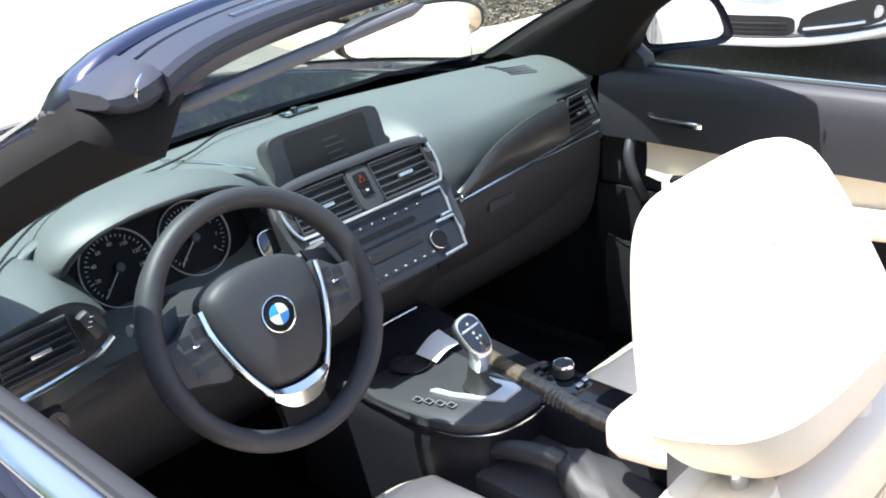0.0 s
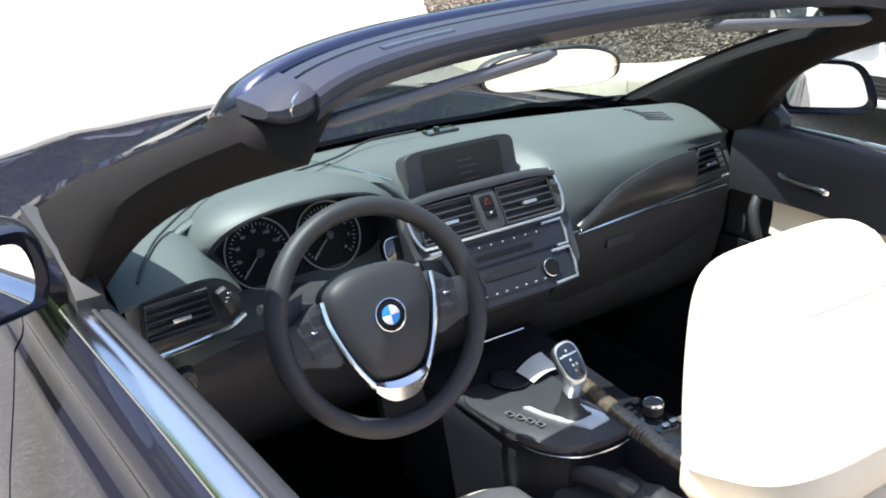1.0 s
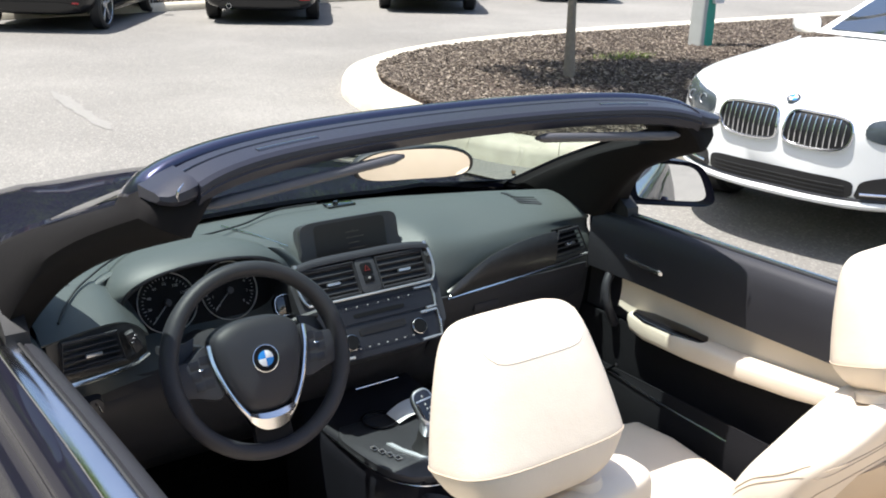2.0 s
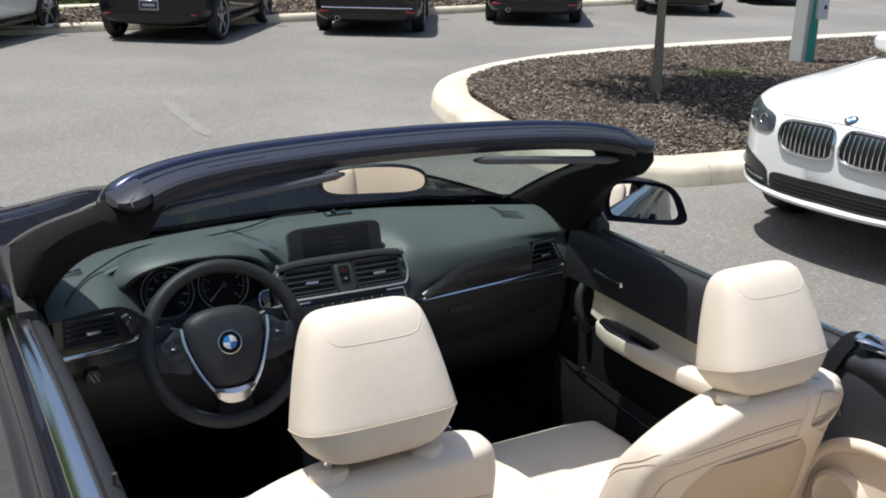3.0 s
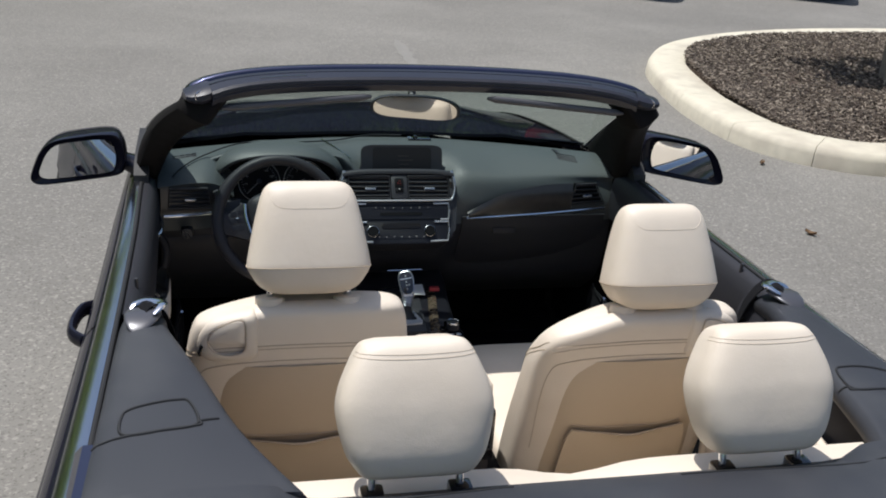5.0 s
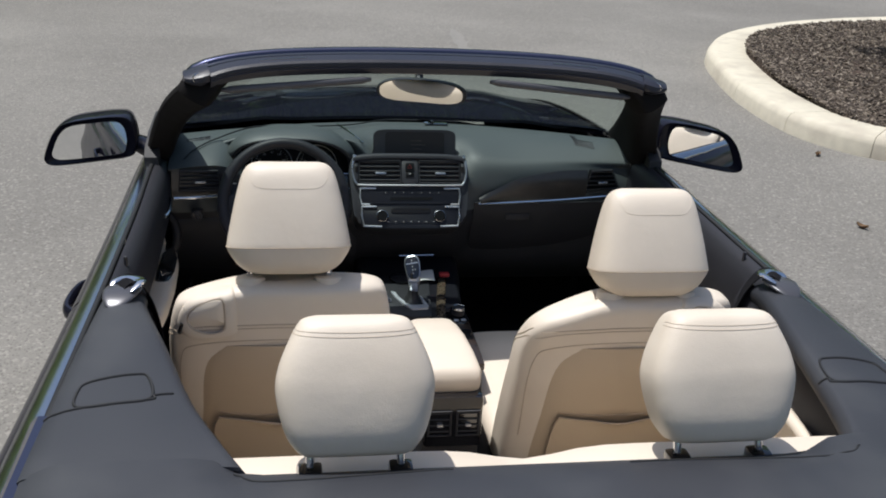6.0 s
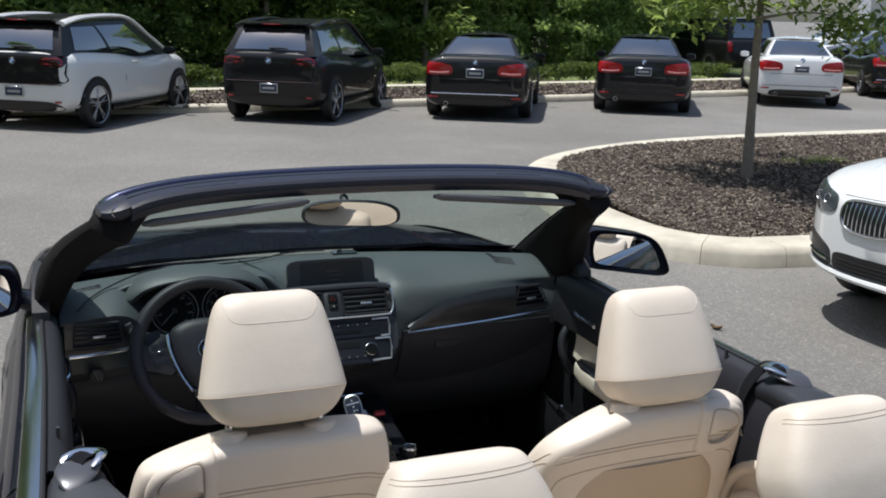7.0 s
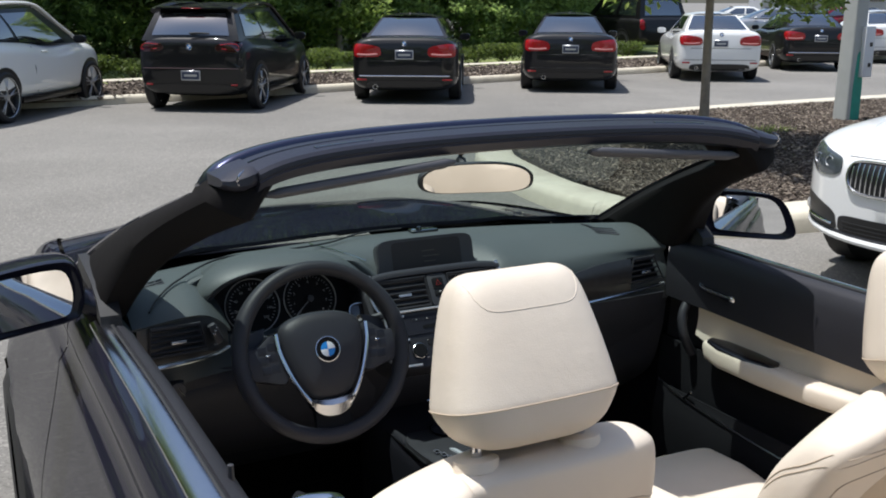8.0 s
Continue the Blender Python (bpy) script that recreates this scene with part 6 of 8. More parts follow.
for k in range(4):
    x, y = -0.094 + 0.007 * k, -0.182 - 0.019 * k
    key = part("console_key", rbox((x, y, 0.7055), (0.010, 0.013, 0.006), 0.002, 1), M_GLOSS, console)
    part("key_rim", tube([(x + a * 0.0055, y + b * 0.007, 0.7088) for a, b in ((-1, -1), (1, -1), (1, 1), (-1, 1))], 0.0008, 4, closed=True), M_SILVER, key)
dial = part("control_dial", lathe([(0.0172, 0.0), (0.0168, 0.016), (0.0176, 0.019), (0.0160, 0.022), (0.0, 0.021)], (0.112, -0.318, 0.700), (0, 0, 1), 32), M_BLACK, console, "round control dial with a bright rim")
part("dial_rim", lathe([(0.0180, 0.0165), (0.0183, 0.0190), (0.0162, 0.0226), (0.0150, 0.0220)], (0.112, -0.318, 0.700), (0, 0, 1), 32, cap=False), M_CHROME, dial)
for x, y in ((0.088, -0.285), (0.084, -0.300), (0.100, -0.360), (0.120, -0.357), (0.112, -0.275)):
    part("dial_key", rbox((x, y, 0.7015), (0.014, 0.009, 0.004), 0.0015, 1), M_SILVER if y < -0.35 else M_BLACK, console)
part("shelf_recess", plate(superring((0.108, -0.430, 0.6945), (1, 0, 0), (0, 1, 0), 0.026, 0.030, 5, 24), 0.003, (0, 0, 1)), M_GLOSS, console)
part("cup_holder", lathe([(0.038, 0.0), (0.041, 0.004), (0.036, 0.004), (0.034, -0.04), (0.0, -0.04)], (-0.02, -0.085, 0.7055), (0, 0, 1), 28, cap=False), M_GLOSS, console)
part("ashtray_strip", tube([(-0.02, 0.015, 0.738), (0.085, 0.005, 0.744)], 0.002, 6), M_CHROME, console)
# paper tag with a red clip lying by the selector
tag = thing("paper_tag", "white paper tag with a red clip lying in the console tray", "tag")
tag.matrix_basis = REST
part("card", sheet([[Vector((0.004 + 0.070 * u, -0.126 + 0.052 * v + 0.012 * u, 0.7105 + 0.012 * v * u + 0.006 * math.sin(3.0 * u))) for u in np.linspace(0, 1, 8)] for v in np.linspace(0, 1, 6)], 0.0012), mat("white_card", (0.74, 0.73, 0.70), 0.7, vary=0.04, scale=30), tag)
part("clip", rbox((0.104, -0.094, 0.722), (0.030, 0.018, 0.012), 0.004, 2), mat("red_clip", (0.35, 0.03, 0.04), 0.4), tag, "small red clip")
# parking brake
bm = tube(spline([(-0.066, -0.315, 0.650), (-0.058, -0.36, 0.664), (-0.048, -0.42, 0.668), (-0.040, -0.47, 0.660), (-0.03, -0.56, 0.640)], 18), 0.0150, 14, rr=lambda t: 0.8 + 0.35 * math.sin(math.pi * min(1, t * 1.2)))
brake = part("parking_brake", bm, M_DOOR, car, "black leather parking brake lever")
part("brake_collar", tube([(-0.049, -0.414, 0.668), (-0.045, -0.444, 0.666)], 0.0195, 16), M_WOOD, brake)
rings = []
for k, (y, z, a, b) in enumerate(((-0.442, 0.664, 0.020, 0.019), (-0.455, 0.662, 0.034, 0.026), (-0.47, 0.655, 0.044, 0.032), (-0.49, 0.650, 0.046, 0.035), (-0.515, 0.643, 0.055, 0.038), (-0.54, 0.640, 0.052, 0.036), (-0.57, 0.630, 0.060, 0.036), (-0.61, 0.62, 0.056, 0.03))):
    rings.append([p + Vector((0, 0.006 * math.sin(9 * p.x * 20 + k), 0.004 * math.sin(p.x * 150 + 2.1 * k))) for p in superring((-0.038, y, z), (1, 0, 0), (0, 0.3, 1), a, b, 2.4, 32)])
part("brake_gaiter", loft(rings), M_RUBBER, brake, "creased black leather gaiter")
# arm rest between the front seats
rings = [superring((0.0, y, z), (1, 0, 0), (0, 0, 1), w, h, 4.5, 48) for y, z, w, h in ((-0.522, 0.760, 0.040, 0.018), (-0.530, 0.760, 0.053, 0.031), (-0.550, 0.763, 0.058, 0.040), (-0.61, 0.778, 0.061, 0.044), (-0.70, 0.802, 0.062, 0.041), (-0.80, 0.818, 0.064, 0.036), (-0.880, 0.822, 0.066, 0.030), (-0.900, 0.818, 0.060, 0.020))]
rest = part("centre_armrest", loft(rings), M_LEATHER, car, "cream leather centre armrest", sharp=75)
part("armrest_box", rbox((0.0, -0.77, 0.68), (0.13, 0.28, 0.24), 0.015), M_BLACK, rest)
part("rear_console_face", rbox((0.003, -0.908, 0.735), (0.128, 0.03, 0.125), 0.008), M_GLOSS, rest)
for x0, x1 in ((-0.052, -0.004), (0.010, 0.058)):
    vent(car, [(x0, -0.926, 0.705), (x1, -0.926, 0.705), (x1, -0.926, 0.765), (x0, -0.926, 0.765)], (0, -1, 0.1), 4, "black slatted rear air vent")
for sx in (-1, 1):
    part("kick_panel", rbox((sx * 0.735, 0.27, 0.60), (0.02, 0.58, 0.62), 0.006, 1), M_CARPET, car)


# ---- parked cars ----
def paint(name, color, metal=0.2, rough=0.3, coat=1.0):
    return mat(name, color, rough, metal=metal, vary=0.06, scale=300, coat=coat, rvary=0.04, spec=0.2)


M_CAR_BLACK = paint("black_car_paint", (0.005, 0.005, 0.006), 0.0, 0.5, 0.6)
M_CAR_DARK = paint("dark_grey_car_paint", (0.006, 0.006, 0.008), 0.0, 0.5, 0.6)
M_CAR_WHITE = paint("white_car_paint", (0.78, 0.78, 0.76), 0.0, 0.35)
M_CAR_SILVER = paint("silver_car_paint", (0.42, 0.43, 0.45), 0.6)
M_CAR_RED = paint("dark_red_car_paint", (0.16, 0.012, 0.02), 0.2)
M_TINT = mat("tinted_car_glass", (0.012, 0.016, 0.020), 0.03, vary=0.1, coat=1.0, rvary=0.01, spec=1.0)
# index far above real glass, added to brighten the sky mirrored in the panes
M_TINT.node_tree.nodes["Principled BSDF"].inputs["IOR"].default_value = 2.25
M_TAIL = mat("tail_lamp_red", (0.36, 0.009, 0.013), 0.15, vary=0.15, scale=60, coat=0.6)
M_HEADLAMP = mat("headlamp_glass", (0.055, 0.065, 0.072), 0.10, vary=0.6, scale=18, coat=0.6)
M_PLATE = mat("dealer_plate", (0.03, 0.045, 0.09), 0.5, vary=0.05)
M_GRILLE = mat("grille_black", (0.012, 0.012, 0.013), 0.4)
M_FOG = mat("fog_lamp", (0.55, 0.56, 0.58), 0.2, metal=0.6)


class Shell:
    """Lower body of a car as rounded sections along y (heading +y)."""

    def __init__(self, width, low, high, p=4.6):
        self.width, self.low, self.high, self.p = width, low, high, p
        self.y0, self.y1 = width[0][0], width[-1][0]

    def dims(self, y):
        return table(self.width, y), table(self.low, y), table(self.high, y)

    def inside(self, x, y, z):
        if not self.y0 <= y <= self.y1:
            return False
        w, a, b = self.dims(y)
        return abs(x / w) ** self.p + abs((z - (a + b) / 2) / ((b - a) / 2)) ** self.p <= 1

    def end(self, x, z, front):
        """The y of the nose or tail surface at x, z."""
        a, b = (0.0, self.y1) if front else (0.0, self.y0)
        for _ in range(26):
            m = (a + b) / 2
            if self.inside(x, m, z):
                a = m
            else:
                b = m
        return a

    def side(self, y, z):
        w, a, b = self.dims(y)
        q = min(0.999, abs((z - (a + b) / 2) / ((b - a) / 2)) ** self.p)
        return w * (1 - q) ** (1 / self.p)

    def mesh(self, n=44):
        ys = [lerp(self.y0, self.y1, 0.5 - 0.5 * math.cos(math.pi * i / 46)) for i in range(47)]
        rings = []
        for y in ys:
            w, a, b = self.dims(y)
            rings.append(superring((0, y, (a + b) / 2), (1, 0, 0), (0, 0, 1), w, (b - a) / 2, self.p, n))
        return loft(rings)

    def face(self, outline, front, out=0.004):
        """Points (x, z) laid onto the nose or tail."""
        s = 1 if front else -1
        return [Vector((x, self.end(x, z, front) + s * out, z)) for x, z in outline]


def on_end(shell, outline, front, out=0.006, depth=0.04, n=28):
    pts = spline([(x, 0, z) for x, z in outline], n, True)
    ring = shell.face([(p.x, p.z) for p in pts], front, out)
    c = sum(ring, Vector()) / len(ring)
    s = 1 if front else -1
    back = [p - Vector((0, s * depth, 0)) for p in ring]
    bm = bmesh.new()
    mid = bm.verts.new(shell.face([(c.x, c.z)], front, out)[0])
    a = [bm.verts.new(p) for p in ring]
    b = [bm.verts.new(p) for p in back]
    outer = a
    for q in (0.84, 0.66, 0.44, 0.2):
        inner = [bm.verts.new(p) for p in shell.face([(c.x + (p.x - c.x) * q, c.z + (p.z - c.z) * q) for p in pts], front, out)]
        for i in range(len(a)):
            j = (i + 1) % len(a)
            bm.faces.new((outer[i], outer[j], inner[j], inner[i]))
        outer = inner
    for i in range(len(a)):
        j = (i + 1) % len(a)
        bm.faces.new((outer[i], outer[j], mid))
        bm.faces.new((a[j], a[i], b[i], b[j]))
    return bm


def quad_patch(q, bulge, lo=(0, 0), hi=(1, 1), out=0.0, n=8):
    """A bulged four-cornered sheet: corners low left, low right, high right, high left."""
    a, b, c, d = [Vector(p) for p in q]
    nrm = (b - a).cross(d - a).normalized()
    mid = (a + b + c + d) / 4
    if nrm.dot(mid - Vector((0, mid.y * 0.4, 0.9))) < 0:
        nrm = -nrm
    rows = []
    for i in range(n + 1):
        v = lerp(lo[1], hi[1], i / n)
        row = []
        for j in range(n + 1):
            u = lerp(lo[0], hi[0], j / n)
            p = a.lerp(b, u).lerp(d.lerp(c, u), v)
            row.append(p + nrm * (bulge * 16 * u * (1 - u) * v * (1 - v) + out))
        rows.append(row)
    return rows


def greenhouse(top, cornersL, zroof, body_mat, panes, bulge=(0.05, 0.03, 0.05)):
    """Roof and windows. cornersL: left-side points rear low, rear high, front high, front low."""
    rl, rh, fh, fl = [Vector(p) for p in cornersL]

    def R(p):
        return Vector((-p.x, p.y, p.z))
    quads = {"rear": ((R(rl), rl, rh, R(rh)), bulge[0]), "left": ((rl, fl, fh, rh), bulge[1]), "right": ((R(fl), R(rl), R(rh), R(fh)), bulge[1]), "front": ((fl, R(fl), R(fh), fh), bulge[2])}
    bm = bmesh.new()
    for q, b in quads.values():
        sheet(quad_patch(q, b), 0, bm)
    roof = []
    for i in range(9):
        t = i / 8
        a, b = rh.lerp(fh, t), R(rh).lerp(R(fh), t)
        roof.append([a.lerp(b, j / 10) + Vector((0, 0, (zroof - rh.z) * math.sin(math.pi * j / 10) ** 0.6 * (math.sin(math.pi * (0.12 + 0.76 * t)) ** 0.5))) for j in range(11)])
    part("roof", join(bm, sheet(roof)), body_mat, top)
    for name, lo, hi in panes:
        q, b = quads[name]
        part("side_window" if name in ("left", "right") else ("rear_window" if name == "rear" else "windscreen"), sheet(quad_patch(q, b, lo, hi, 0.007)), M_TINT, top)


def road_wheel(top, x, y, r, spokes, rim_mat, wide=0.11, lip=0.70):
    s = 1 if x > 0 else -1
    c = (x, y, r)
    tyre = part("wheel", lathe([(r * (lip - 0.02), -wide), (r * 0.92, -wide), (r, -wide * 0.7), (r, wide * 0.7), (r * 0.92, wide), (r * (lip - 0.02), wide)], c, (s, 0, 0), 32, cap=False), M_RUBBER, top)
    bm = lathe([(r * (lip - 0.01), wide * 0.85), (r * (lip - 0.05), wide * 0.6), (r * (lip - 0.07), 0), (0.02, -0.02)], c, (s, 0, 0), 28, cap=False)
    part("rim_well", bm, M_GRILLE, tyre)
    bm = lathe([(r * lip, wide * 0.92), (r * (lip - 0.02), wide * 0.99), (r * (lip - 0.04), wide * 0.92)], c, (s, 0, 0), 28, cap=False)
    for k in range(spokes):
        R = Matrix.Rotation(2 * math.pi * k / spokes, 3, 'X')
        for lean in (-1, 1) if spokes < 9 else (0,):        # twin spokes
            L = R @ Matrix.Rotation(0.17 * lean, 3, 'X')
            rbox(Vector(c) + Vector((s * wide * 0.72, 0, 0)) + L @ Vector((0, 0.012 * lean, r * 0.37)), (0.020, r * 0.045 if lean else r * 0.07, r * (lip - 0.12)), 0.004, 1, L, bm)
    join(bm, lathe([(0.0, wide * 0.86), (r * 0.13, wide * 0.84), (r * 0.16, wide * 0.5)], c, (s, 0, 0), 14))
    part("rim", bm, rim_mat, tyre)


def arch(top, shell, x_sign, y, r):
    """Dark wheel opening with a shaped lip."""
    pts, low = [], []
    for k in range(25):
        a = math.pi * (1.08 - 1.16 * k / 24)
        yy, zz = y + (r + 0.055) * math.cos(a), r + (r + 0.055) * math.sin(a)
        zz = max(zz, 0.16)
        pts.append(Vector((x_sign * (shell.side(yy, max(zz, shell.dims(yy)[1] + 0.06)) + 0.004), yy, zz)))
    c = Vector((x_sign * (shell.side(y, r + 0.05) + 0.005), y, r))
    bm = bmesh.new()
    mid = bm.verts.new(c)
    vs = [bm.verts.new(p) for p in pts]
    for a, b in zip(vs, vs[1:]):
        bm.faces.new((a, b, mid))
    part("wheel_arch", bm, M_GRILLE, top)


def badge_disc(top, c, axis, r):
    b = part("badge", lathe([(0.0, 0.006), (r * 0.9, 0.005), (r, 0.0)], c, axis, 24), M_GRILLE, top, "round blue and white badge")
    ax = Vector(axis).normalized()
    up_ = Vector((0, 0, 1)) - ax * ax.z
    up_.normalize()
    rt = up_.cross(ax)
    for k in range(4):
        a0 = math.pi / 2 * k
        pts = [Vector(c) + ax * 0.0075] + [Vector(c) + ax * 0.0075 + rt * (r * 0.66 * math.cos(a)) + up_ * (r * 0.66 * math.sin(a)) for a in np.linspace(a0, a0 + math.pi / 2, 7)]
        part("badge_quarter", plate(pts, 0.001, ax), (M_WHITE, M_BLUE)[k % 2], b)
    part("badge_ring", tube([Vector(c) + ax * 0.006 + rt * (r * math.cos(a)) + up_ * (r * math.sin(a)) for a in np.linspace(0, 2 * math.pi, 21)[:-1]], r * 0.07, 5, closed=True, up=ax), M_CHROME, b)


def number_plate(top, shell, z, front=False, w=0.30, h=0.15):
    y = shell.end(0, z, front)
    s = 1 if front else -1
    p = part("number_plate", rbox((0, y + s * 0.012, z), (w, 0.02, h), 0.006, 1), M_SILVER, top, "framed dealer plate")
    part("plate_face", rbox((0, y + s * 0.023, z), (w * 0.9, 0.004, h * 0.74), 0.002, 1), M_PLATE, p)
    part("plate_bar", rbox((0, y + s * 0.026, z), (w * 0.66, 0.003, h * 0.22), 0, 1), M_SILVER, p)


def car_mirror(top, x, y, z, m):
    s = 1 if x > 0 else -1
    part("door_mirror", loft([superring((x + s * 0.09, y + d, z), (1, 0, 0), (0, 0, 1), 0.10 * q, 0.065 * q, 3, 20) for d, q in ((-0.06, 0.9), (-0.04, 1.0), (0.02, 0.95), (0.07, 0.5))]), m, top)


M_SMOKED = mat("smoked_tail_lamp", (0.035, 0.006, 0.008), 0.12, coat=1.0)


def sedan(name, label, m, strip=False):
    top = thing(name, label, "car", "parked cars")
    sh = Shell([(-2.41, 0.62), (-2.39, 0.76), (-2.30, 0.84), (-2.05, 0.885), (-1.4, 0.905), (0, 0.900), (1.3, 0.905), (1.85, 0.87), (2.10, 0.78), (2.20, 0.64), (2.23, 0.45)],
               [(-2.41, 0.40), (-2.36, 0.26), (-2.1, 0.20), (0, 0.18), (2.0, 0.19), (2.23, 0.30)],
               [(-2.41, 0.98), (-2.36, 1.065), (-2.2, 1.085), (-1.7, 1.08), (-1.0, 1.03), (0.2, 0.98), (0.9, 0.99), (1.3, 0.95), (1.9, 0.84), (2.15, 0.72), (2.23, 0.60)], 5.0)
    part("body", sh.mesh(), m, top, sharp=60)
    greenhouse(top, [(-0.70, -1.80, 1.045), (-0.485, -1.08, 1.372), (-0.515, 0.02, 1.382), (-0.74, 0.98, 0.96)], 1.445, m, [("rear", (0.045, 0.08), (0.955, 0.94)), ("left", (0.16, 0.12), (0.46, 0.90)), ("left", (0.50, 0.12), (0.86, 0.90)), ("right", (0.14, 0.12), (0.50, 0.90)), ("right", (0.54, 0.12), (0.84, 0.90)), ("front", (0.06, 0.06), (0.94, 0.94))])
    for s in (-1, 1):
        for y in (-1.405, 1.405):
            arch(top, sh, s, y, 0.325)
            road_wheel(top, s * 0.812, y, 0.325, 5, M_SILVER)
        # tail lamp wrapping the corner
        out = [(s * 0.40, 0.785), (s * 0.60, 0.765), (s * 0.80, 0.77), (s * 0.845, 0.86), (s * 0.81, 0.965), (s * 0.62, 0.965), (s * 0.41, 0.915)]
        lamp = part("tail_lamp", on_end(sh, out, False, 0.014, 0.05), M_TAIL, top, "red tail lamp")
        part("lamp_bar", tube(spline([sh.face([(x, z)], False, 0.014)[0] for x, z in ((s * 0.44, 0.812), (s * 0.60, 0.800), (s * 0.77, 0.806))], 10), 0.016, 6), mat("lamp_pale", (0.5, 0.2, 0.19), 0.3), lamp)
        car_mirror(top, s * 0.86, 0.72, 0.99, m)
        for y in (-0.75, 0.25):
            part("door_handle", rbox((s * (sh.side(y, 0.86) + 0.012), y, 0.86), (0.03, 0.20, 0.028), 0.01, 1), m, top)
        part("reflector", rbox((s * 0.70, sh.end(0.70, 0.40, False) - 0.006, 0.40), (0.16, 0.02, 0.03), 0.005, 1), M_TAIL, top)
    number_plate(top, sh, 0.80)
    badge_disc(top, (0, sh.end(0, 0.985, False) - 0.004, 0.985), (0, -1, 0.15), 0.042)
    part("rear_valance", on_end(sh, [(-0.55, 0.24), (0, 0.23), (0.55, 0.24), (0.62, 0.32), (0.5, 0.37), (0, 0.375), (-0.5, 0.37), (-0.62, 0.32)], False, 0.006, 0.05), M_GRILLE, top)
    part("boot_joint", tube([Vector((x, sh.end(x, 0.70, False) - 0.002, 0.70)) for x in np.linspace(-0.62, 0.62, 15)], 0.004, 5), M_GRILLE, top)
    part("bumper_strip", tube([Vector((x, sh.end(x, 0.46, False) - 0.004, 0.46)) for x in np.linspace(-0.74, 0.74, 19)], 0.010 if strip else 0.005, 6), M_CHROME if strip else M_GRILLE, top)
    for x in (-0.48,):
        part("exhaust", lathe([(0.040, 0.0), (0.040, 0.06), (0.034, 0.06), (0.034, 0.0)], (x, sh.end(x, 0.28, False) + 0.02, 0.285), (0, -1, 0), 18, cap=False), M_CHROME, top)
    part("aerial_fin", loft([[Vector((a * w, y, 1.42 + h)) for a in (-1, 1)] + [Vector((0, y + 0.02, 1.42 + h + 0.01))] for y, w, h in ((-0.98, 0.012, -0.01), (-0.94, 0.010, 0.035), (-0.86, 0.016, -0.005))]), m, top)
    return top


